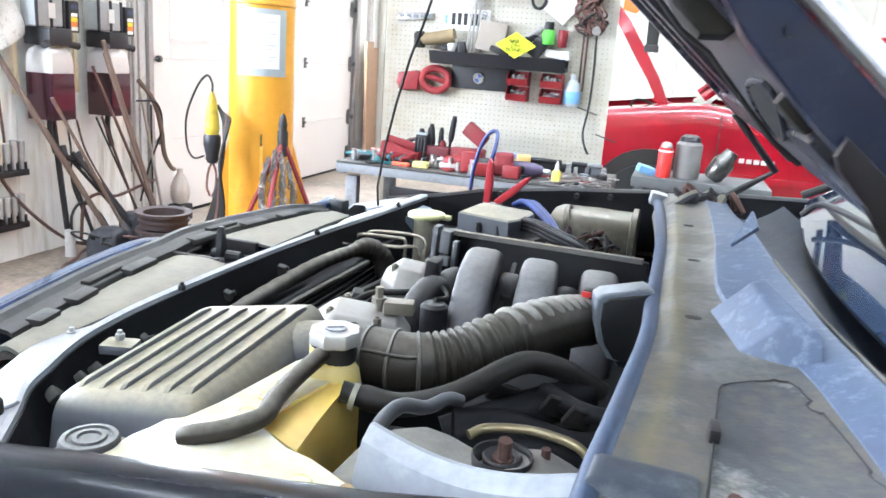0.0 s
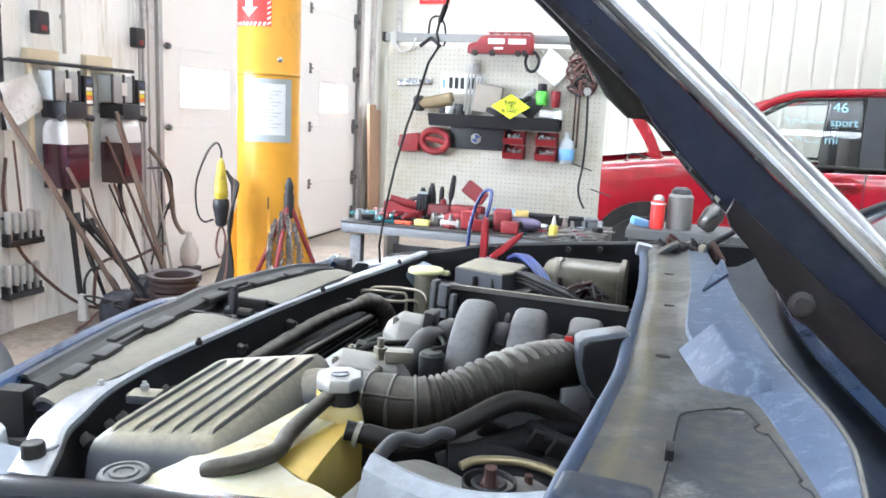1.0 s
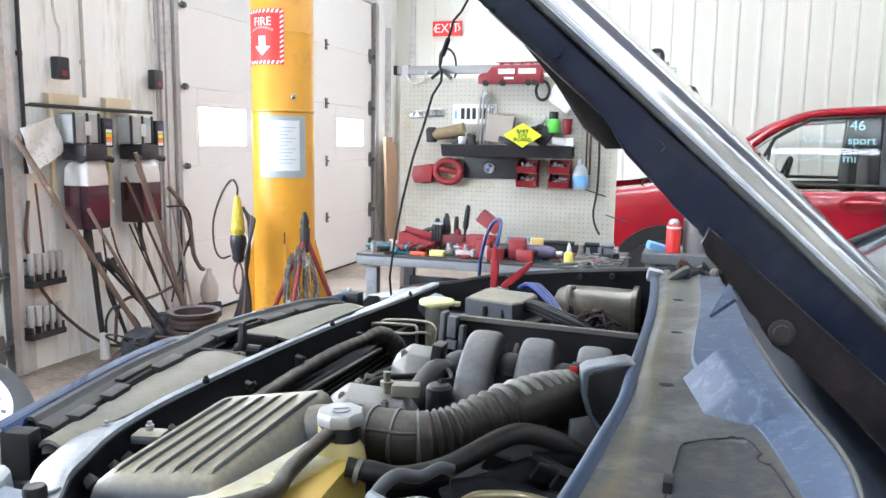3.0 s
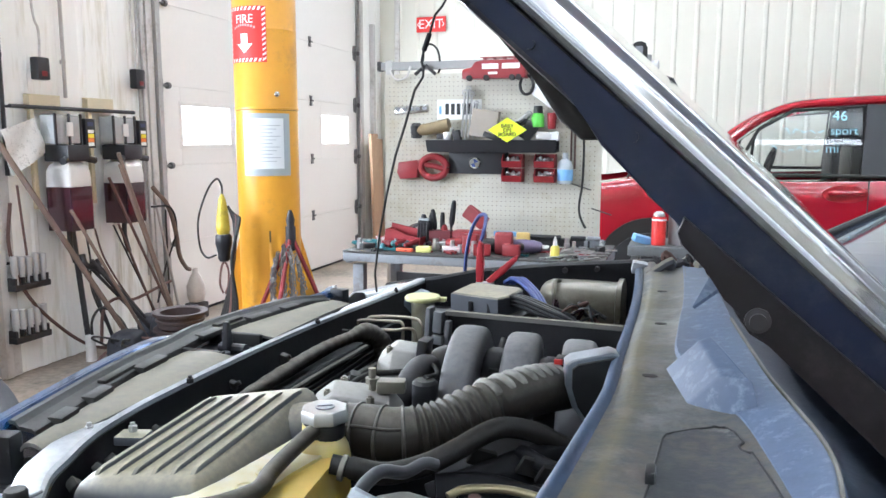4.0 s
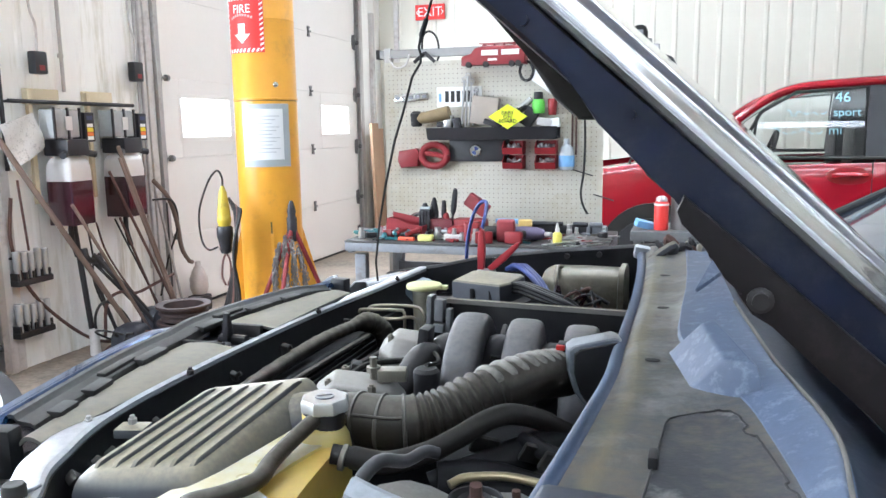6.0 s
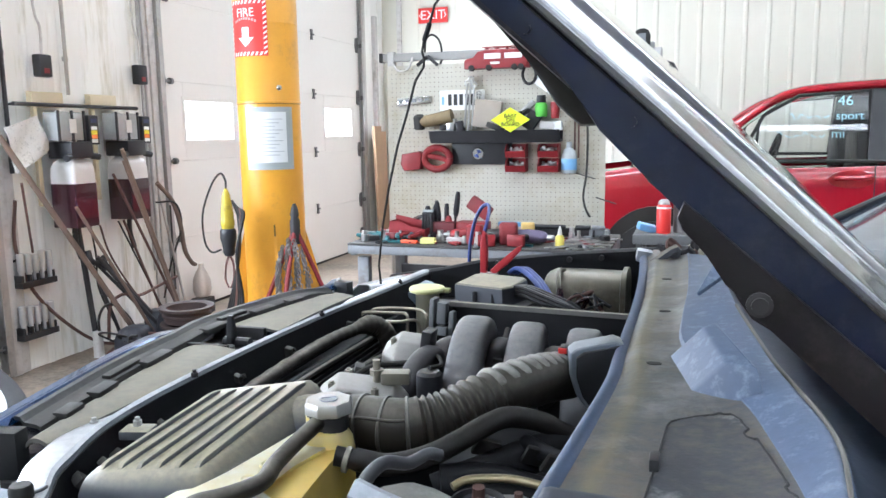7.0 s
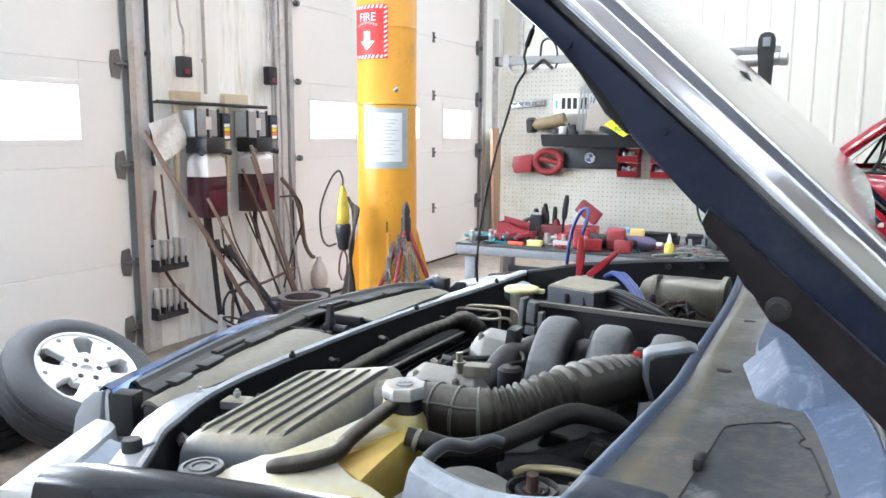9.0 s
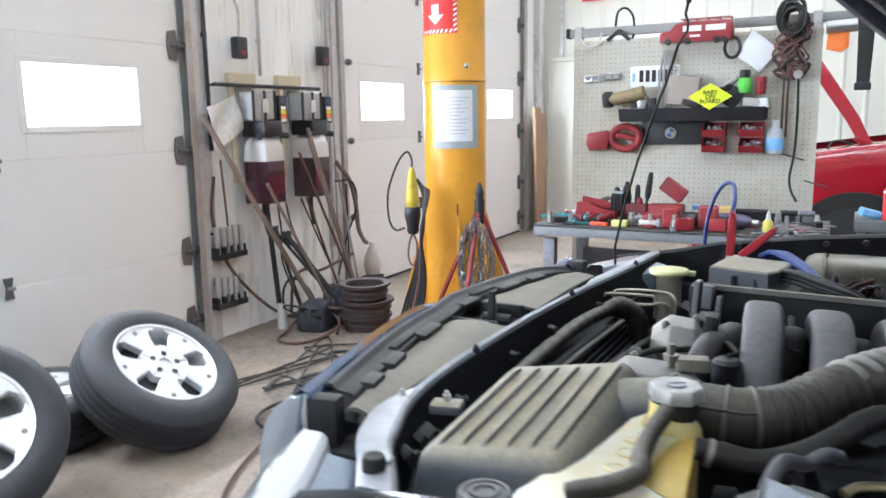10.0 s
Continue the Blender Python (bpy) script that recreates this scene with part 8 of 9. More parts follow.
for x, z0, z1, r in ((-0.545, 1.37, 1.61, 0.006), (-0.525, 1.35, 1.63, 0.006), (-0.505, 1.36, 1.60, 0.005), (-0.48, 1.36, 1.55, 0.005)):
    bm = B()
    cyl(bm, (x, PY - 0.06, z0), (x + 0.01, PY - 0.03, z1), r, 8)
    tube(bm, [(x + 0.01 + 0.014 * math.cos(a), PY - 0.03, z1 + 0.014 * math.sin(a)) for a in [2 * math.pi * i / 10 for i in range(11)]], 0.004, 6, 1, smooth=False)
    hung("hung_wrench", bm, steel, "steel wrench hung on the pegboard", "wrench")
bm = B()
cbox(bm, at(-0.415, PY - 0.05, 1.44, pose(0, 0, 0, 0, 8, 0)), 0.15, 0.05, 0.15, 0.006)
hung("cardboard_box", bm, mat("cardboard", (0.33, 0.29, 0.25), 0.7, var=0.15, scale=12), "grey brown box standing in the tray", "box")
bm = B()
spin(bm, [(0.03, 0.0), (0.034, 0.006), (0.034, 0.06), (0.024, 0.075)], at(-0.12, PY - 0.06, 1.42), 16)
can = thing("spray_can", (-0.12, PY - 0.06, 1.42), "bright green can with black cap in the tray", "can")
part("can", bm, green, can)
bm = B()
spin(bm, [(0.025, 0.072), (0.026, 0.08), (0.024, 0.112), (0.0, 0.113)], at(-0.12, PY - 0.06, 1.42), 16)
part("cap", bm, black_plastic, can)
bm = B()
spin(bm, [(0.018, 0.0), (0.022, 0.005), (0.026, 0.08), (0.024, 0.085), (0.014, 0.085)], at(-0.045, PY - 0.06, 1.41), 14)
hung("red_can", bm, red_tool, "small red can in the tray", "can")
for x, z, sx_, sz_, mm, turn in ((-0.62, 1.385, 0.05, 0.07, steel, 10), (-0.57, 1.375, 0.04, 0.06, black_iron, -15), (-0.37, 1.37, 0.10, 0.03, black_iron, 20), (-0.17, 1.40, 0.07, 0.10, black_plastic, 35), (-0.19, 1.47, 0.03, 0.09, steel, 50), (-0.08, 1.375, 0.09, 0.04, bottle_white, 5), (-0.03, 1.37, 0.05, 0.05, paper, -8), (-0.66, 1.37, 0.05, 0.03, black_iron, 0), (-0.22, 1.44, 0.10, 0.035, black_plastic, -30)):
    bm = B()
    cbox(bm, at(x, PY - 0.06, z, pose(0, 0, 0, 0, turn, 0)), sx_, 0.045, sz_, 0.008)
    hung("tray_item", bm, mm, "small tool lying in the black tray", "tool")
bm = B()
tube(bm, [(-0.19 + 0.036 * math.cos(a), PY - 0.03 - 0.006 * (i % 2), 1.645 + 0.05 * math.sin(a)) for i, a in enumerate([2 * math.pi * i / 14 for i in range(29)])], 0.008, 8, 2)
hung("cable_ring", bm, black_iron, "coiled dark cable hung on the pegboard", "cable coil")
bm = B()
sheet(bm, [[(-0.10, PY - 0.03, 1.725), (-0.17, PY - 0.03, 1.60)], [(-0.04, PY - 0.045, 1.68), (-0.11, PY - 0.04, 1.56)], [(0.025, PY - 0.03, 1.62), (-0.06, PY - 0.03, 1.52)]], 0.003, (0, 1, 0))
hung("paper_sheet", bm, paper, "white paper sheet hung askew on the pegboard", "paper")
cap_bag = thing("cable_bundle", (0.09, PY, 1.45), "bundle of dark red and black cables hung on the rail", "cable bundle")
rng = random.Random(12)
for k in range(16):
    bm = B()
    c = Vector((0.085 + rng.uniform(-0.012, 0.012), PY - 0.045 - 0.003 * k, 1.765 + rng.uniform(-0.02, 0.02)))
    a, b, tilt = rng.uniform(0.035, 0.062), rng.uniform(0.05, 0.085), rng.uniform(-0.35, 0.35)
    tube(bm, [c + Vector((a * math.cos(t) + tilt * 0.04 * math.sin(t), 0.012 * math.sin(2 * t), b * math.sin(t))) for t in [2 * math.pi * q / 16 for q in range(17)]], 0.0065, 7, 2)
    part("coil", bm, black_rubber, cap_bag)
for k in range(14):
    bm = B()
    x = 0.085 + rng.uniform(-0.055, 0.055)
    pts = [(x, PY - 0.05, 1.74)]
    for q in range(5):
        pts.append((0.085 + rng.uniform(-0.085, 0.085), PY - rng.uniform(0.03, 0.08), 1.70 - 0.04 * q + rng.uniform(-0.03, 0.03)))
    pts.append((0.11 + rng.uniform(-0.03, 0.03), PY - 0.05, 1.50 + rng.uniform(-0.03, 0.02)))
    tube(bm, pts, rng.uniform(0.0045, 0.0075), 7, 5)
    part("lead", bm, (brown, rusty, black_rubber)[k % 3], cap_bag)
bm = B()
spin(bm, [(0.02, 0), (0.022, 0.01), (0.02, 0.02), (0.0, 0.02)], at(0.12, PY - 0.07, 1.50, pose(0, 0, 0, 90, 0, 0)), 16)
part("gauge", bm, steel, cap_bag)
bm = B()
tube(bm, [(0.12, PY - 0.05, 1.48), (0.125, PY - 0.04, 1.3), (0.12, PY - 0.03, 1.12), (0.105, PY - 0.03, 1.0), (0.12, PY - 0.04, 0.93), (0.145, PY - 0.04, 0.885)], 0.006, 8)
hung("black_cable", bm, black_rubber, "black cord hanging down the pegboard", "cord")
for x, z, tx in ((0.06, 1.12, 25), (0.17, 0.99, -4)):
    bm = B()
    cyl(bm, (x, PY - 0.02, z), (x + 0.11, PY - 0.05, z - 0.03), 0.0035, 6)
    hung("long_hook", bm, black_iron, "thin steel hook on the pegboard", "hook")
for x in (0.055, 0.075):
    bm = B()
    cyl(bm, (x, PY - 0.02, 1.20), (x, PY - 0.02, 1.50), 0.005, 6)
    hung("hung_rod", bm, rusty, "thin rusty rod hung on the pegboard", "rod")
bm = B()
tube(bm, [(-0.80, PY + 0.03, 1.79), (-0.78, PY, 1.86), (-0.74, PY, 1.88), (-0.70, PY, 1.84), (-0.695, PY + 0.02, 1.76), (-0.70, PY, 1.72)], 0.006, 8)
hung("wire_loop", bm, black_rubber, "dark wire looped over the rail", "wire")
bm = B()
tube(bm, [(-0.98, PY - 0.02, 1.74), (-0.94, PY - 0.03, 1.69), (-0.88, PY - 0.03, 1.70), (-0.86, PY - 0.01, 1.76)], 0.006, 8)
hung("zip_ring", bm, trim_grey, "pale plastic ring hung at the rail", "ring")
bm = B()
for a in (-1, 1):
    cyl(bm, (-0.77, PY - 0.01, 1.765), (-0.77 + a * 0.06, PY - 0.02, 1.715), 0.010, 8)
hung("black_clip", bm, black_iron, "black spring clip on the rail", "clip")
bm = B()
prism(bm, [(-0.04, 0.05), (0.05, 0.055), (0.05, -0.035), (0.02, -0.06), (-0.045, -0.04)], 0, 0.012, 0.004, 2, at(0.275, PY - 0.02, 1.655, FACE_Y))
cyl(bm, (0.275, PY - 0.012, 1.70), (0.275, PY + 0.01, 1.75), 0.004, 6)
hung("orange_flag", bm, orange, "orange plastic flag hung from the rail", "flag")
strap = thing("hanging_strap", (0.395, PY, 1.43), "black strap with metal buckle hung from the rail", "strap")
bm = B()
prism(bm, [(-0.026, -0.30), (0.026, -0.30), (0.032, -0.12), (0.036, 0.02), (0.040, 0.04), (0.040, 0.092), (0.030, 0.115), (0.012, 0.124), (-0.012, 0.124), (-0.030, 0.115), (-0.040, 0.092), (-0.040, 0.03), (-0.034, -0.02)], -0.006, 0.006, 0.003, 2, at(0.394, PY - 0.075, 1.722, FACE_Y))
part("band", bm, black_rubber, strap)
bm = B()
cbox(bm, at(0.394, PY - 0.084, 1.80), 0.036, 0.008, 0.045, 0.003)
part("label_patch", bm, bench_grey, strap, "grey rubber patch")
bm = B()
cbox(bm, at(0.394, PY - 0.08, 1.435), 0.07, 0.02, 0.035, 0.006)
part("buckle", bm, black_iron, strap)
bm = B()
cyl(bm, (0.225, PY - 0.035, 1.712), (0.452, PY - 0.035, 1.722), 0.030, 18, bevel=0.003)
cyl(bm, (0.452, PY - 0.035, 1.722), (0.492, PY - 0.035, 1.722), 0.034, 18, bevel=0.006)
part("roller", bm, steel, strap, "polished steel roller")

# ---- things on the bench ----


def on_bench(name, bm, material, label, category="tool"):
    lo = min(v.co.z for v in bm.verts)
    bmesh.ops.translate(bm, verts=bm.verts, vec=(0, 0, BZ + 0.0005 - lo))
    return solo(name, bm, material, label, category)


rng = random.Random(21)


def hand_pliers(x, y, z, turn, size, grips, label):
    """Pliers lying flat: two curved coloured grips and a steel jaw."""
    root = thing("pliers", (x, y, z), label, "pliers", "pliers on the bench")
    m = at(x, y, z, pose(0, 0, 0, rng.uniform(-4, 4), 0, turn)) @ Matrix.Scale(size, 4)
    for s in (-1, 1):
        bm = B()
        tube(bm, [m @ Vector((0.006 * s, 0.0, 0.014)), m @ Vector((0.024 * s, -0.035, 0.013)), m @ Vector((0.028 * s, -0.08, 0.012)), m @ Vector((0.020 * s, -0.12, 0.011))], lambda u: (0.007 + 0.004 * math.sin(math.pi * u)) * size, 8, 4)
        part("grip", bm, grips, root)
    bm = B()
    prism(bm, [(-0.014, -0.012), (0.014, -0.012), (0.016, 0.012), (0.007, 0.055), (-0.007, 0.055), (-0.016, 0.012)], 0.007, 0.020, 0.003, 2, m)
    part("jaw", bm, steel, root, "steel jaw")


for k in range(14):
    hand_pliers(-0.86 + rng.uniform(-0.03, 0.22), 4.06 + rng.uniform(0.0, 0.22), BZ + 0.001 + 0.012 * (k % 3), rng.uniform(0, 360), rng.uniform(0.9, 1.35), (teal, teal, red_tool, teal, black_plastic, mat("green_grip", (0.03, 0.16, 0.10), 0.45, var=0.3))[k % 6], "pliers with moulded coloured grips in a heap")


def impact_wrench(x, y, turn, body_mat, label):
    """A cordless impact wrench lying on its side."""
    root = thing("impact_wrench", (x, y, BZ), label, "power tool", "power tools on the bench")
    m = at(x, y, BZ + 0.038, pose(0, 0, 0, 0, 0, turn))
    bm = B()
    spin(bm, [(0.018, -0.09), (0.032, -0.082), (0.036, -0.03), (0.034, 0.02), (0.026, 0.055), (0.016, 0.068), (0.012, 0.07)], m @ pose(0, 0, 0, 0, 90, 0), 18)
    part("housing", bm, body_mat, root)
    bm = B()
    spin(bm, [(0.011, 0.066), (0.0125, 0.07), (0.0125, 0.10), (0.008, 0.104)], m @ pose(0, 0, 0, 0, 90, 0), 10)
    part("chuck", bm, steel, root, "steel chuck")
    bm = B()
    tube(bm, [m @ Vector((-0.03, -0.02, 0.0)), m @ Vector((-0.038, -0.06, 0.0)), m @ Vector((-0.05, -0.10, -0.004))], lambda u: 0.019 + 0.003 * u, 12, 4)
    part("handle", bm, black_rubber, root)
    bm = B()
    cbox(bm, m @ at(-0.05, -0.12, -0.006), 0.085, 0.035, 0.058, 0.007)
    part("battery", bm, red_tool, root, "red battery pack")


impact_wrench(-0.27, 4.05, 15, black_plastic, "black and red cordless impact wrench lying on the bench")
impact_wrench(-0.08, 4.06, -8, mat("purple_grey", (0.10, 0.08, 0.14), 0.5, var=0.2), "dark purple impact wrench lying on the bench")
impact_wrench(-0.44, 4.05, 190, red_tool, "red cordless drill lying on the bench")
tray_r = thing("red_tray", (-0.74, 4.1, BZ), "red tilted metal tool tray on the bench", "tool tray")
bm = B()
for y0, y1, outline in ((-0.05, -0.046, [(-0.115, 0.0), (0.085, 0.0), (0.092, 0.06), (0.02, 0.07), (-0.05, 0.10), (-0.105, 0.10)]), (0.046, 0.05, [(-0.115, 0.0), (0.085, 0.0), (0.092, 0.085), (-0.105, 0.125)]), (-0.046, 0.046, [(-0.115, 0.0), (0.085, 0.0), (0.085, 0.005), (-0.112, 0.005)]), (-0.046, 0.046, [(-0.115, 0.005), (-0.111, 0.005), (-0.101, 0.10), (-0.105, 0.10)]), (-0.046, 0.046, [(0.081, 0.005), (0.085, 0.005), (0.092, 0.06), (0.088, 0.06)])):
    prism(bm, outline, -y1, -y0, m=at(-0.74, 4.1, BZ, FACE_Y))
part("tray", bm, red_tool, tray_r)
for x, h, r, mm, lean in ((-0.672, 0.17, 0.018, black_plastic, 0), (-0.64, 0.18, 0.014, black_plastic, 4), (-0.60, 0.20, 0.015, black_plastic, -6), (-0.575, 0.185, 0.014, black_plastic, 3), (-0.535, 0.25, 0.016, black_plastic, 8), (-0.55, 0.12, 0.02, red_tool, -5)):
    bm = B()
    m = at(x, 4.18, BZ, pose(0, 0, 0, 5, lean, 0))
    spin(bm, [(r * 0.4, 0.0), (r * 0.4, h * 0.45), (r * 0.8, h * 0.5), (r, h * 0.6), (r * 0.9, h * 0.9), (r * 0.6, h)], m, 10)
    on_bench("screwdriver", bm, mm, "black handled screwdriver standing on the bench", "screwdriver")
bm = B()
cbox(bm, at(-0.60, 4.17, BZ + 0.045), 0.17, 0.07, 0.09, 0.01)
on_bench("tool_holder", bm, mat("holder_dark", (0.12, 0.02, 0.025), 0.5, var=0.3, scale=20), "dark red block holding screwdrivers", "tool holder")
bm = B()
cbox(bm, at(-0.665, 4.16, BZ + 0.07, pose(0, 0, 0, 0, 2, 4)), 0.06, 0.07, 0.14, 0.006)
for k in range(4):
    cbox(bm, at(-0.688 + 0.016 * k, 4.122, BZ + 0.07, pose(0, 0, 0, 0, 2, 4)), 0.009, 0.008, 0.12, 0.003)
ribbed = on_bench("battery_charger", bm, black_plastic, "black ribbed charger standing on the bench", "charger")
bm = B()
cbox(bm, at(-0.663, 4.16, BZ + 0.146, pose(0, 0, 0, 0, 2, 4)), 0.056, 0.05, 0.012, 0.004)
part("lid", bm, tape_grey, ribbed, "pale grey lid")
for x, y, z0, dx, dy, mm in ((-0.92, 4.22, 0.05, 0.20, 0.10, black_rubber), (-0.86, 4.30, 0.09, 0.16, 0.04, rusty), (-0.80, 4.24, 0.10, 0.14, -0.06, black_iron), (-0.95, 4.12, 0.03, 0.13, 0.12, steel)):
    bm = B()
    tube(bm, [(x, y, BZ + 0.02), (x + 0.3 * dx, y + 0.3 * dy, BZ + z0), (x + 0.7 * dx, y + 0.8 * dy, BZ + z0 * 1.2), (x + dx, y + dy, BZ + 0.02)], 0.009, 8, 4)
    on_bench("cable_coil", bm, mm, "dark cable heaped on the bench", "cable")
for x, turn, mm, w in ((-0.02, 5, black_iron, 0.16), (0.12, -8, black_plastic, 0.13), (0.20, 12, bench_grey, 0.11), (-0.10, 0, black_plastic, 0.12)):
    bm = B()
    cbox(bm, at(x, 4.40, BZ + 0.02, pose(0, 0, 0, 0, 0, turn)), w, 0.05, 0.04, 0.008)
    cyl(bm, (x - 0.3 * w, 4.37, BZ + 0.05), (x + 0.3 * w, 4.37, BZ + 0.05), 0.012, 10)
    on_bench("ratchet_case", bm, mm, "low dark tool case at the back of the bench", "case")
bm = B()
cbox(bm, at(-0.43, 4.2, BZ + 0.05), 0.17, 0.10, 0.09, 0.012)
on_bench("red_case", bm, red_tool, "red plastic case on the bench", "case")
bm = B()
cbox(bm, at(-0.40, 4.22, BZ + 0.16, pose(0, 0, 0, 0, 35, 0)), 0.13, 0.05, 0.075, 0.012)
solo("red_case", bm, mat("red_dark", (0.22, 0.03, 0.035), 0.5, var=0.25, scale=16), "dark red case tipped against the other", "case")
for (x, y, sx_, sy_, sz_, turn, mm, nm, lab) in (
        (-0.60, 3.96, 0.075, 0.05, 0.03, 5, mat("pale_yellow", (0.72, 0.70, 0.25), 0.5, var=0.1), "sponge", "pale yellow pad near the bench edge"),
        (-0.70, 3.95, 0.09, 0.02, 0.018, -8, mat("orange_red", (0.72, 0.10, 0.04), 0.45, var=0.1), "marker", "orange red marker on the bench"),
        (-0.47, 4.02, 0.10, 0.05, 0.03, 12, bottle_white, "white_box", "small white box on the bench"),
        (-0.36, 3.98, 0.08, 0.06, 0.10, 0, red_tool, "battery", "red battery pack on the bench"),
        (-0.20, 4.02, 0.09, 0.07, 0.11, 8, mat("red_dark", (0.22, 0.03, 0.035)), "battery", "dark red battery pack on the bench"),
        (-0.24, 4.25, 0.16, 0.04, 0.06, 0, mat("cardboard", (0.33, 0.29, 0.25)), "carton", "cardboard strip on the bench"),
        (-0.14, 4.2, 0.07, 0.04, 0.09, 10, mat("tan_box", (0.62, 0.44, 0.15), 0.6, var=0.2), "small_box", "tan box on the bench"),
        (-0.26, 4.3, 0.12, 0.03, 0.08, 0, blue_label, "blue_box", "pale blue box on the bench")):
    bm = B()
    cbox(bm, at(x, y, BZ + sz_ / 2, pose(0, 0, 0, 0, 0, turn)), sx_, sy_, sz_, min(sx_, sy_, sz_) * 0.22, 3)
    on_bench(nm, bm, mm, lab)
for k in range(90):
    bm = B()
    x, y, a = rng.uniform(-0.95, 0.24), rng.uniform(3.93, 4.36), rng.uniform(0, 180)
    if k > 55:
        x, y, a = rng.uniform(0.03, 0.25), rng.uniform(3.94, 4.25), rng.uniform(25, 65)
    ln = rng.uniform(0.09, 0.19)
    m = at(x, y, BZ + 0.01 + 0.004 * (k % 4), pose(0, 0, 0, rng.uniform(-6, 6), rng.uniform(-5, 5), a))
    w = rng.uniform(0.005, 0.008)
    prism(bm, [(-ln / 2, -w * 1.6), (-ln / 2 + 0.012, -w * 2.0), (-ln / 2 + 0.022, -w * 0.9), (ln / 2 - 0.022, -w * 0.9), (ln / 2 - 0.010, -w * 2.0), (ln / 2 + 0.006, -w * 1.7), (ln / 2 + 0.004, -w * 0.7), (ln / 2 - 0.008, -w * 0.6), (ln / 2 - 0.008, w * 0.6), (ln / 2 + 0.004, w * 0.7), (ln / 2 + 0.006, w * 1.7), (ln / 2 - 0.010, w * 2.0), (ln / 2 - 0.022, w * 0.9), (-ln / 2 + 0.022, w * 0.9), (-ln / 2 + 0.012, w * 2.0), (-ln / 2, w * 1.6)], -0.003, 0.003, m=m)
    on_bench("wrench", bm, steel if k > 55 else (steel, bench_grey, black_iron, red_tool, steel)[k % 5], "steel wrench lying on the bench", "wrench")
for k in range(60):
    bm = B()
    x, y = rng.uniform(-0.98, 0.26), rng.uniform(3.94, 4.42)
    if k < 22:
        x, y = rng.uniform(-0.98, -0.45), rng.uniform(3.94, 4.15)
    a = rng.uniform(0, 360)
    if k % 3 == 0:
        r, h = rng.uniform(0.010, 0.022), rng.uniform(0.03, 0.07)
        spin(bm, [(r * 0.8, 0.0), (r, 0.003), (r, h * 0.6), (r * 0.8, h * 0.65), (r * 0.8, h)], at(x, y, BZ, pose(0, 0, 0, 0, 0, a)), 10)
        on_bench("socket", bm, (steel, black_iron, chrome)[k % 3], "small metal socket on the bench", "socket")
    elif k % 3 == 1:
        ln = rng.uniform(0.05, 0.09)
        for side in (-1, 1):
            tube(bm, [(x + 0.004 * side, y, BZ + 0.012), (x + 0.018 * side, y + ln * 0.5, BZ + 0.014), (x + 0.010 * side, y + ln, BZ + 0.012)], 0.006, 6, 3)
        prism(bm, [(-0.008, -0.02), (0.008, -0.02), (0.010, 0.004), (-0.010, 0.004)], -0.005, 0.005, m=at(x, y, BZ + 0.012))
        bmesh.ops.rotate(bm, verts=bm.verts, cent=(x, y, BZ), matrix=Matrix.Rotation(radians(a), 3, "Z"))
        on_bench("pliers", bm, (red_tool, teal, black_plastic, red_tool)[k % 4], "pliers with coloured grips on the bench", "pliers")
    else:
        cbox(bm, at(x, y, BZ + 0.02, pose(0, 0, 0, rng.uniform(-8, 8), rng.uniform(-8, 8), a)), rng.uniform(0.03, 0.08), rng.uniform(0.02, 0.04), rng.uniform(0.015, 0.04), 0.006, 2)
        on_bench("tool_case", bm, (black_plastic, rusty, bench_grey, black_iron, red_tool)[k % 5], "small dark tool case on the bench", "case")
yb = thing("glue_bottle", (0.063, 3.97, BZ), "small yellow bottle with white tip on the bench", "bottle")
bm = B()
spin(bm, [(0.02, 0.0), (0.022, 0.004), (0.022, 0.05), (0.014, 0.062)], at(0.063, 3.97, BZ), 14)
part("bottle", bm, mat("glue_yellow", (0.60, 0.52, 0.10), 0.45, var=0.15, scale=14), yb)
bm = B()
spin(bm, [(0.012, 0.062), (0.010, 0.08), (0.003, 0.105)], at(0.063, 3.97, BZ), 12)
part("tip", bm, bottle_white, yb)

# ---- grey cart with cans ----
cart = thing("tool_cart", (0.7, 4.15, 0), "grey steel tool cart beside the bench", "cart")
bm = B()
box(bm, 0.40, 1.0, 3.99, 4.36, 0.815, 0.862, 0.006)
cart_grey = mat("cart_grey", (0.115, 0.118, 0.122), 0.5, 0.2, var=0.3, scale=8, fine=50, dirt=(0.06, 0.055, 0.05), dirt_amount=0.4)
part("top_tray", bm, cart_grey, cart)
for x in (0.43, 0.97):
    for y in (4.02, 4.33):
        bm = B()
        box(bm, x - 0.015, x + 0.015, y - 0.015, y + 0.015, 0.0, 0.815, 0.003)
        part("post", bm, cart_grey, cart)
bm = B()
box(bm, 0.41, 0.99, 4.0, 4.35, 0.25, 0.29, 0.004)
part("shelf", bm, cart_grey, cart)


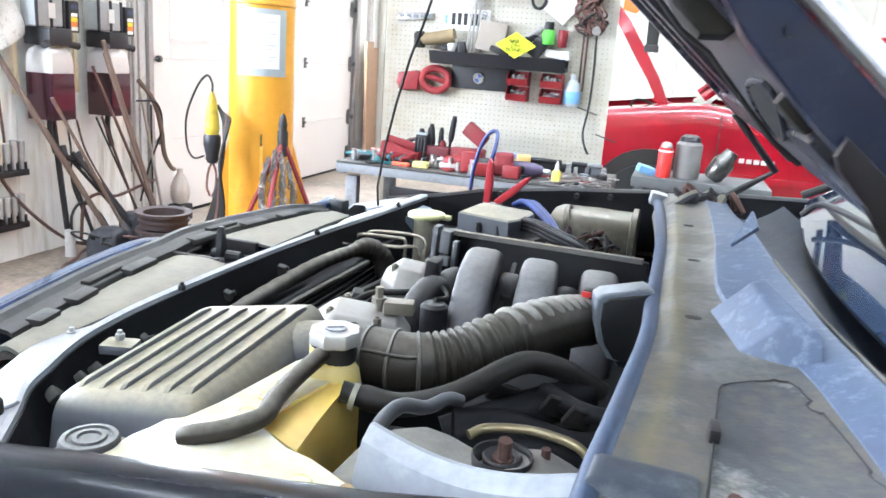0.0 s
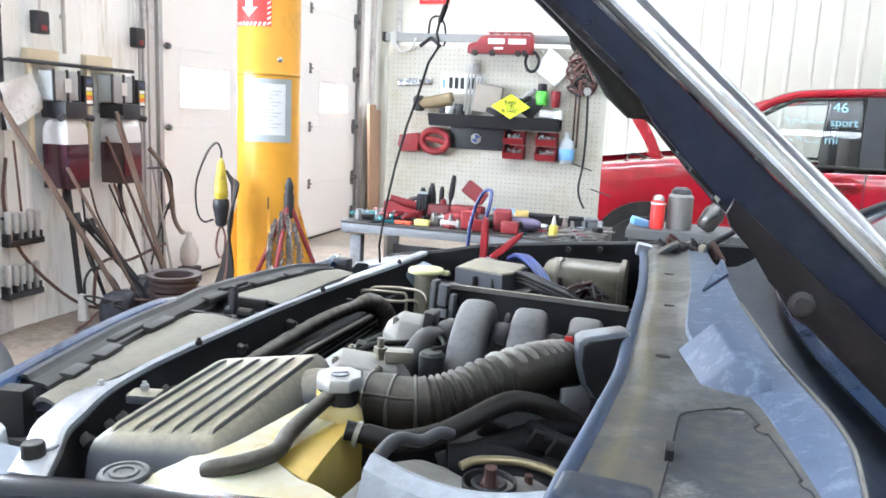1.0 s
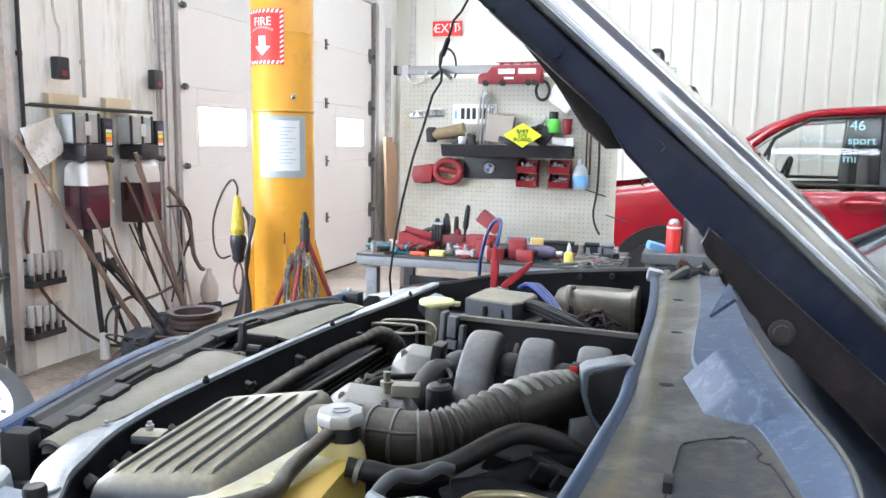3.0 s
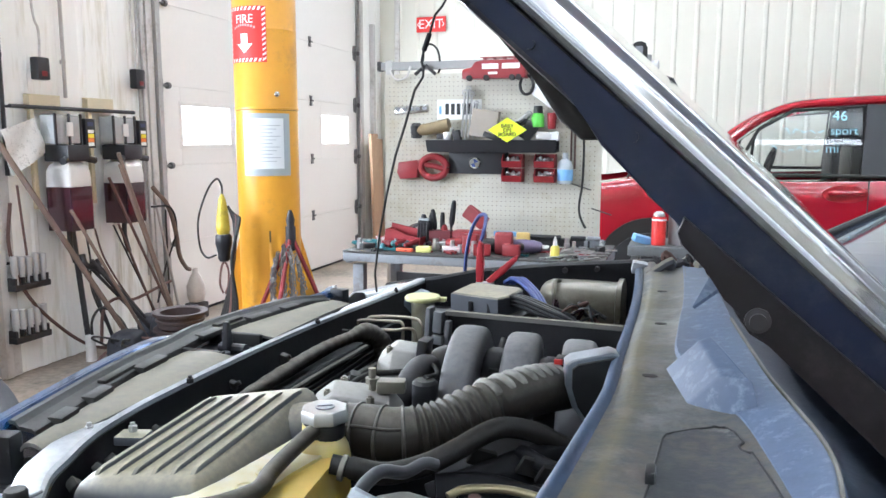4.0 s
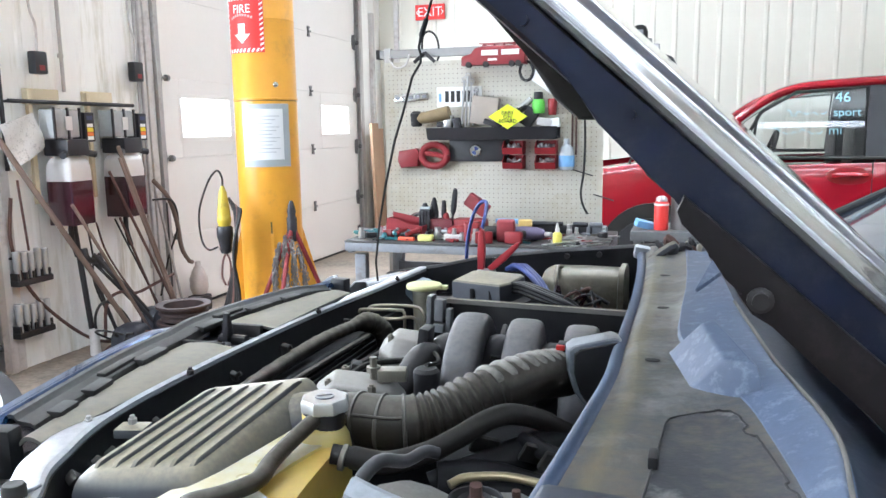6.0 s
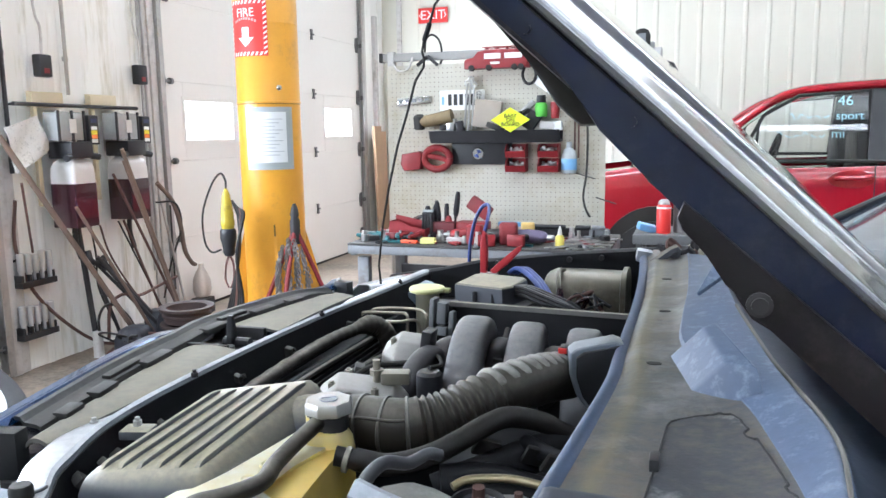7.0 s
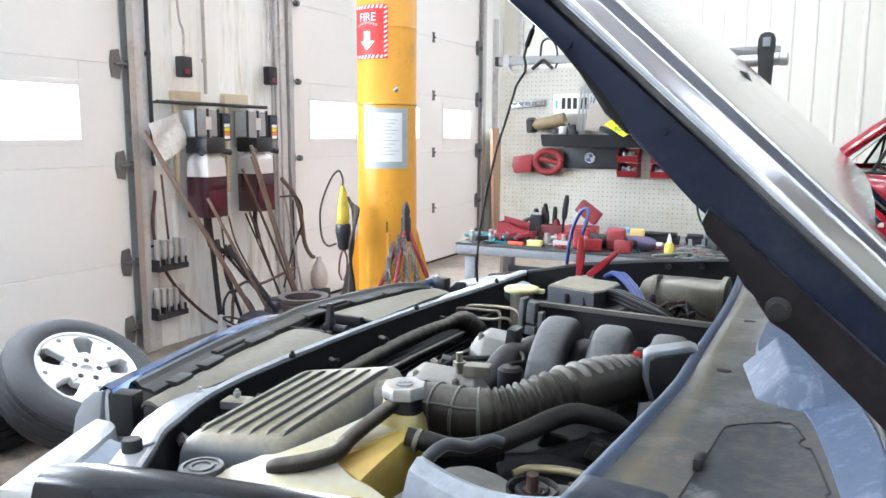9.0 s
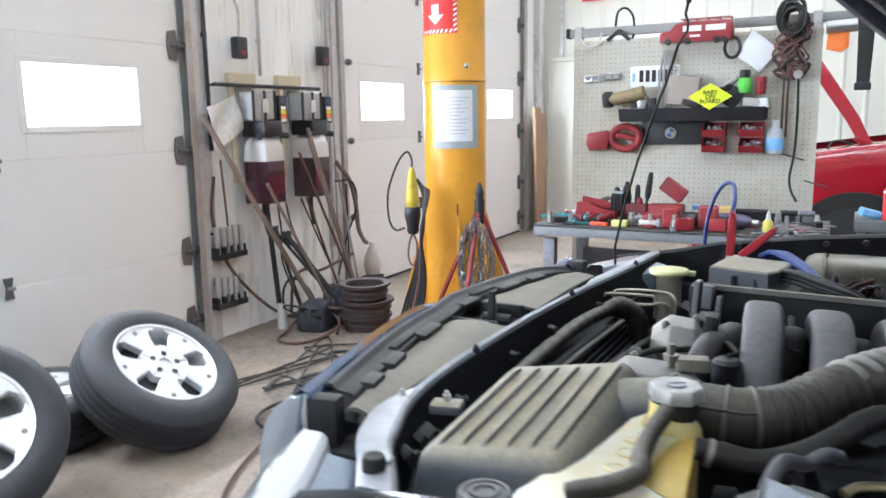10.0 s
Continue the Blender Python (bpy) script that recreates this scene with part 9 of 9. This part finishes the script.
def can_on_cart(x, y, r, h, mat_body, label, name="spray_can"):
    root = thing(name, (x, y, 0.8625), label, "can")
    bm = B()
    spin(bm, [(r * 0.96, 0.0), (r, 0.004), (r, h * 0.78), (r * 0.8, h * 0.84)], at(x, y, 0.8625), 20)
    body = part("body", bm, mat_body, root)
    bm = B()
    spin(bm, [(r * 0.8, h * 0.84), (r * 0.82, h * 0.86), (r * 0.72, h * 0.94), (r * 0.45, h * 0.99), (0, h)], at(x, y, 0.8625), 16)
    part("cap", bm, steel if mat_body is red_sign else black_plastic, root)
    bm = B()
    spin(bm, [(r + 0.0006, h * 0.72), (r + 0.0008, h * 0.73), (r + 0.0008, h * 0.77), (r + 0.0006, h * 0.775)], at(x, y, 0.8625), 20)
    part("label", bm, white_sign if mat_body is red_sign else mat_body, body)


can_on_cart(0.535, 4.07, 0.033, 0.16, red_sign, "red and white spray can on the cart")
can_on_cart(0.635, 4.12, 0.058, 0.20, mat("grey_jug", (0.21, 0.20, 0.195), 0.5, var=0.2), "grey plastic jug with black cap on the cart", "jug")
bm = B()
cbox(bm, at(0.46, 4.08, 0.885, pose(0, 0, 0, 10, 15, 25)), 0.09, 0.05, 0.035, 0.008)
solo("rag", bm, blue_label, "crumpled pale blue rag on the cart", "rag")
bm = B()
spin(bm, [(0.03, 0.0), (0.045, 0.02), (0.05, 0.09), (0.035, 0.12), (0.03, 0.15)], at(0.745, 4.08, 0.875, pose(0, 0, 0, 0, 30, 0)), 16)
solo("metal_cup", bm, mat("dark_metal_cup", (0.16, 0.155, 0.15), 0.25, 0.8, var=0.3, scale=14), "dark shiny metal cup tilted on the cart", "cup")

# ---- jumper clamp, cable and hanging wire ----
jumper = thing("jumper_clamp", (0.13, 2.34, 0.93), "red battery clamp with blue cable on the car", "jumper clamp")
bm = B()
prism(bm, [(-0.012, 0.0), (0.012, 0.0), (0.016, 0.06), (0.013, 0.115), (-0.002, 0.125), (-0.010, 0.10), (-0.012, 0.05)], -0.011, 0.011, 0.004, 2, at(0.115, 2.36, 0.955, pose(0, 0, 0, 90, 0, 0) @ Matrix.Diagonal((0.72, 1, 0.8, 1))))
part("arm", bm, mat("clamp_red", (0.40, 0.025, 0.035), 0.4, var=0.15, scale=16), jumper)
bm = B()
prism(bm, [(-0.012, 0.0), (0.012, -0.002), (0.018, 0.05), (0.014, 0.10), (0.003, 0.115), (-0.006, 0.10), (-0.010, 0.05)], -0.011, 0.011, 0.004, 2, at(0.14, 2.36, 0.965, pose(0, 0, 0, 90, 0, 0) @ pose(0, 0, 0, 0, 0, -46) @ Matrix.Diagonal((0.72, 1, 0.8, 1))))
part("arm", bm, mat("clamp_red", (0.40, 0.025, 0.035), 0.4, var=0.15, scale=16), jumper)
bm = B()
cbox(bm, at(0.13, 2.36, 0.95), 0.05, 0.02, 0.03, 0.004)
part("jaw", bm, steel, jumper)
bm = B()
tube(bm, [(0.11, 2.37, 1.06), (0.115, 2.40, 1.10), (0.10, 2.48, 1.135), (0.07, 2.52, 1.13), (0.045, 2.53, 1.09), (0.03, 2.53, 1.03), (0.025, 2.53, 0.98), (0.02, 2.54, 0.9)], 0.0055, 10)
part("cable", bm, blue_cable, jumper, "blue insulated cable")
for o in (0.0, 0.013, 0.024):
    bm = B()
    tube(bm, [(0.185 + o, 2.37, 0.965), (0.215 + o, 2.34, 0.982), (0.255 + 0.8 * o, 2.28, 0.978), (0.295 + 0.7 * o, 2.215, 0.963), (0.335 + 0.5 * o, 2.15, 0.935)], 0.0065, 10)
    part("cable", bm, blue_cable, jumper)
wire = thing("hanging_wire", (-0.155, 2.275, 0.93), "thin dark wire hanging from the open hood", "wire")
bm = B()
tube(bm, [(-0.158, 2.275, 0.935), (-0.152, 2.25, 0.99), (-0.118, 2.20, 1.10), (-0.076, 2.148, 1.211), (-0.032, 2.104, 1.32), (-0.004, 2.093, 1.388), (0.007, 2.096, 1.428), (0.018, 2.10, 1.47), (0.036, 2.111, 1.503), (0.035, 2.117, 1.522), (0.028, 2.123, 1.54), (0.032, 2.131, 1.569), (0.042, 2.141, 1.605), (0.052, 2.153, 1.652), (0.069, 2.158, 1.672), (0.10, 2.18, 1.74), (0.12, 2.2, 1.80)], 0.0031, 8, 2, smooth=False)
part("wire", bm, black_rubber, wire)
bm = B()
cyl(bm, (0.031, 2.131, 1.565), (0.043, 2.141, 1.608), 0.0062, 10, bevel=0.002)
part("joint", bm, black_plastic, wire)

# ---- exit sign ----
ex = thing("exit_sign", (-2.33, BACK_Y, 2.63), "red exit sign with white letters on the wall", "sign")
bm = B()
box(bm, -2.515, -2.15, BACK_Y - 0.045, BACK_Y - 0.02, 2.625, 2.80, 0.004)
pl2 = part("plate", bm, red_sign, ex)
part("letters", lettering("EXIT", 0.15, at(-2.333, BACK_Y - 0.047, 2.712, FACE_Y), 0.001), white_sign, pl2)
for s in (-1, 1):
    bm = B()
    prism(bm, [(0.0, 0.0), (-0.03 * s, 0.035), (-0.03 * s, 0.022), (-0.012 * s, 0.0), (-0.03 * s, -0.022), (-0.03 * s, -0.035)][::s], 0.0, 0.002, m=at(-2.333 + s * 0.172, BACK_Y - 0.0455, 2.712, FACE_Y))
    part("arrow", bm, white_sign, pl2)

# ---- red car behind the bench ----
red_car = thing("red_car", (1.6, 7.1, 0), "red compact car with its hood up behind the bench", "car")
RY, RW = 6.22, 1.76
RMID = RY + RW / 2
body_rows = []
bm = B()
for x, top, inn in ((-0.75, 0.80, 0.30), (-0.68, 0.92, 0.14), (-0.45, 1.0, 0.06), (0.0, 1.04, 0.02), (0.4, 1.10, 0.0), (0.75, 1.14, 0.0), (1.3, 1.07, 0.0), (2.0, 1.09, 0.0), (2.8, 1.11, 0.0), (3.5, 1.12, 0.02), (3.75, 1.1, 0.06)):
    row = []
    for d, z in ((0.10, top), (0.03, top - 0.012), (0.006, top - 0.05), (0.0, top - 0.16), (0.012, 0.74), (0.008, 0.62), (0.03, 0.45), (0.05, 0.28)):
        row.append((x, RY + inn + d, z))
    body_rows.append(row)
sheet(bm, body_rows, 0.02, (0, 1, 0))
side = part("body_side", bm, red_paint, red_car)
bm = B()
sheet(bm, [[(p[0], 2 * RMID - p[1], p[2]) for p in r] for r in body_rows], 0.02, (0, -1, 0))
part("body_side", bm, red_paint, red_car)
bm = B()
sheet(bm, [[(-0.74, RY + 0.4 + 0.96 * k / 6, z) for k in range(7)] for z in (0.86, 0.7, 0.45, 0.28)], 0.03, (1, 0, 0))
part("bumper", bm, red_paint, red_car)
bm = B()
box(bm, -0.6, 0.7, RY + 0.12, RY + RW - 0.12, 0.6, 0.93, 0.02)
part("engine", bm, black_plastic, red_car)
for x in (0.42, 2.95):
    bm = B()
    spin(bm, [(0.0, 0.0), (0.40, 0.0), (0.41, 0.005), (0.41, 0.06)], at(x, RY + 0.03, 0.37, pose(0, 0, 0, 90, 0, 0)), 36)
    arch = part("wheel_arch", bm, black_rubber, red_car, "black wheel arch")
    bm = B()
    spin(bm, [(0.20, 0.0), (0.32, -0.002), (0.335, 0.02), (0.335, 0.18), (0.2, 0.18)], at(x, RY + 0.12, 0.335, pose(0, 0, 0, 90, 0, 0)), 32)
    w = part("wheel", bm, tyre, red_car)
    bm = B()
    spin(bm, [(0.0, 0.03), (0.08, 0.04), (0.2, 0.02), (0.21, 0.05)], at(x, RY + 0.10, 0.335, pose(0, 0, 0, 90, 0, 0)), 24)
    part("rim", bm, alloy, w)
    bm = B()
    spin(bm, [(0.2, 0.0), (0.335, 0.0), (0.335, 0.18), (0.2, 0.18)], at(x, RY + RW - 0.02, 0.335, pose(0, 0, 0, 90, 0, 0)), 32)
    part("wheel", bm, tyre, red_car)
# roof, pillars and glass
ROOF = [(1.32, 1.585), (1.5, 1.64), (1.9, 1.67), (2.6, 1.67), (3.3, 1.60)]
bm = B()
rows = []
for x, z in ROOF:
    rows.append([(x, RY + 0.20 + d * (RW - 0.40), z - 0.05 * (2 * d - 1) ** 4) for d in (0.0, 0.04, 0.12, 0.3, 0.5, 0.7, 0.88, 0.96, 1.0)])
sheet(bm, rows, 0.02)
part("roof", bm, red_paint, red_car)
for s in (0, 1):
    ys = (lambda d: RY + d) if s == 0 else (lambda d: RY + RW - d)
    bm = B()
    tube(bm, [(0.72, ys(0.09), 1.17), (0.9, ys(0.11), 1.32), (1.12, ys(0.15), 1.49), (1.32, ys(0.19), 1.585), (1.6, ys(0.20), 1.62), (2.2, ys(0.20), 1.635), (3.2, ys(0.20), 1.58)], 0.032, 10)
    part("roof_rail", bm, red_paint, red_car)
    for x0, x1 in ((1.795, 1.965), (2.72, 2.84)):
        bm = B()
        loft(bm, [[(x0, ys(0.035), 1.10), (x1, ys(0.035), 1.10), (x1, ys(0.06), 1.10), (x0, ys(0.06), 1.10)], [(x0 + 0.03, ys(0.165), 1.60), (x1 - 0.02, ys(0.165), 1.60), (x1 - 0.02, ys(0.19), 1.60), (x0 + 0.03, ys(0.19), 1.60)]])
        part("door_pillar", bm, black_plastic, red_car)
    for pts in ([(0.96, 1.11), (1.795, 1.11), (1.81, 1.59), (1.36, 1.565), (1.13, 1.43)], [(1.965, 1.11), (2.72, 1.12), (2.72, 1.585), (1.945, 1.60)]):
        bm = B()
        rim_pts = [Vector((x, ys(0.042 + 0.125 * (z - 1.1) / 0.5), z)) for x, z in pts]
        tube(bm, rim_pts + rim_pts[:1], 0.013, 8, 1, smooth=False)
        if pts[0][0] < 1:
            cyl(bm, (1.07, ys(0.046), 1.11), (1.105, ys(0.12), 1.40), 0.011, 8)
        part("window_surround", bm, black_rubber, red_car, "black window surround")
        bm = B()
        vs = [(x, ys(0.045 + 0.125 * (z - 1.1) / 0.5), z) for x, z in pts]
        ws = [(x, y + (0.006 if s == 0 else -0.006), z) for x, y, z in vs]
        loft(bm, [vs, ws])
        part("side_window", bm, mat("car_window", (0.9, 0.93, 0.92), 0.02, var=0.02, bump=0.0, trans=1.0) if pts[0][0] < 1 else tint_glass, red_car, "side window with faint writing" if pts[0][0] < 1 else "dark tinted rear window")
    bm = B()
    tube(bm, [(0.92, ys(0.035), 1.105), (1.8, ys(0.03), 1.105), (2.75, ys(0.03), 1.115)], 0.012, 8)
    part("belt_trim", bm, black_rubber, red_car)
bm = B()
rows = []
for k in range(9):
    d = 0.12 + (RW - 0.24) * k / 8
    rows.append([(0.66 + 0.10 * (2 * k / 8 - 1) ** 2, RY + d, 1.12), (0.98 + 0.06 * (2 * k / 8 - 1) ** 2, RY + d, 1.38), (1.33 + 0.02 * (2 * k / 8 - 1) ** 2, RY + d * 0.94 + 0.05, 1.60)])
sheet(bm, rows, 0.006)
part("windscreen", bm, MATS["car_window"], red_car)
bm = B()
box(bm, 0.9, 3.6, RY + 0.1, RY + RW - 0.1, 0.35, 0.55, 0.03)
for x in (1.75, 2.7):
    for y in (RY + 0.42, RY + 1.2):
        box(bm, x, x + 0.16, y - 0.2, y + 0.24, 0.55, 1.32, 0.05)
        box(bm, x - 0.45, x, y - 0.2, y + 0.24, 0.55, 0.72, 0.05)
box(bm, 0.75, 1.1, RY + 0.15, RY + RW - 0.15, 0.8, 1.08, 0.05)
part("cabin", bm, black_plastic, red_car, "dark cabin and seats")
bm = B()
tube(bm, [(1.22 + 0.05 * math.sin(a), RY + 0.42 + 0.18 * math.cos(a), 1.12 + 0.17 * math.sin(a)) for a in [2 * math.pi * i / 20 for i in range(21)]], 0.016, 8, 1, smooth=False)
part("steering_wheel", bm, black_plastic, red_car)
for x in (1.70, 2.62):
    bm = B()
    prism(bm, [(0.145 * math.cos(a), 0.062 * math.sin(a)) for a in [2 * math.pi * q / 24 for q in range(24)]], 0.0, 0.010, 0.005, 2, at(x, RY + 0.004, 0.985, FACE_Y))
    h = part("handle_recess", bm, mat("red_recess", (0.30, 0.01, 0.016), 0.3, var=0.1, coat=0.6), red_car)
    bm = B()
    tube(bm, [(x - 0.10, RY - 0.008, 0.99), (x - 0.06, RY - 0.03, 0.993), (x + 0.06, RY - 0.03, 0.995), (x + 0.11, RY - 0.008, 0.995)], 0.018, 10)
    part("handle", bm, red_paint, h)
for x in (0.86, 1.84, 2.76):
    bm = B()
    box(bm, x, x + 0.006, RY - 0.001, RY + 0.012, 0.42, 1.085)
    part("door_gap", bm, ink, red_car)
bm = B()
box(bm, 0.9, 2.9, RY - 0.012, RY + 0.02, 0.60, 0.66, 0.006)
part("side_moulding", bm, red_paint, red_car)
for k in range(5):
    bm = B()
    box(bm, 1.02 + 0.05 * k, 1.055 + 0.05 * k, RY - 0.004, RY + 0.004, 0.745, 0.775)
    part("letter_bar", bm, white_sign, side)
# raised hood of the red car
bm = B()
sheet(bm, [[(0.44, RY + 0.16 + (RW - 0.32) * k / 6, 1.13) for k in range(7)], [(0.27, RY + 0.15 + (RW - 0.30) * k / 6, 1.40) for k in range(7)], [(0.07, RY + 0.18 + (RW - 0.36) * k / 6, 1.70) for k in range(7)], [(-0.10, RY + 0.25 + (RW - 0.5) * k / 6, 1.90) for k in range(7)]], 0.025, (1, 0, 0.8))
raised = part("hood", bm, red_paint, red_car, "raised red hood")
bm = B()
loft(bm, [[(x - w, y, z), (x + w, y, z + 0.02), (x + w, y + 0.05, z + 0.02), (x - w, y + 0.05, z)] for x, y, z, w in ((0.445, RY + 0.12, 1.10, 0.035), (0.36, RY + 0.125, 1.26, 0.042), (0.24, RY + 0.125, 1.44, 0.046), (0.10, RY + 0.14, 1.65, 0.045), (-0.08, RY + 0.2, 1.88, 0.03))])
part("hood_lip", bm, red_paint, raised)
bm = B()
cbox(bm, at(0.45, RY + 0.14, 1.115, pose(0, 0, 0, 0, 20, 0)), 0.16, 0.05, 0.035, 0.008)
part("hood_hinge", bm, red_paint, raised)
bm = B()
tube(bm, [(0.20, RY + 0.1, 1.03), (0.26, RY + 0.13, 1.12), (0.42, RY + 0.15, 1.08)], 0.008, 8)
part("engine_wire", bm, black_rubber, red_car)
# writing on its window
marker = mat("window_marker", (0.48, 0.82, 0.95), 0.6, var=0.1, bump=0.0)
rng = random.Random(2)
for word, x, z, size in (("46", 1.657, 1.52, 0.10), ("sport", 1.685, 1.418, 0.082), ("mi", 1.612, 1.295, 0.09)):
    y = 6.366 + 0.25 * (z - 1.52)
    part("writing", lettering(word, size, at(x, y, z, FACE_Y @ pose(0, 0, 0, -14, 0, 0))), marker, red_car, "pale blue writing on the window")
for z, x0, n in ((1.415, 1.30, 5), (1.29, 1.22, 6)):
    for k in range(n):
        bm = B()
        x = x0 + 0.055 * k
        y = RY + 0.036 + 0.125 * (z - 1.1) / 0.5
        tube(bm, [(x, y, z + rng.uniform(-0.02, 0.02)), (x + 0.015, y, z + rng.uniform(-0.025, 0.025)), (x + 0.035, y, z + rng.uniform(-0.02, 0.02))], 0.0035, 5, 3)
        part("marker_stroke", bm, marker, red_car)
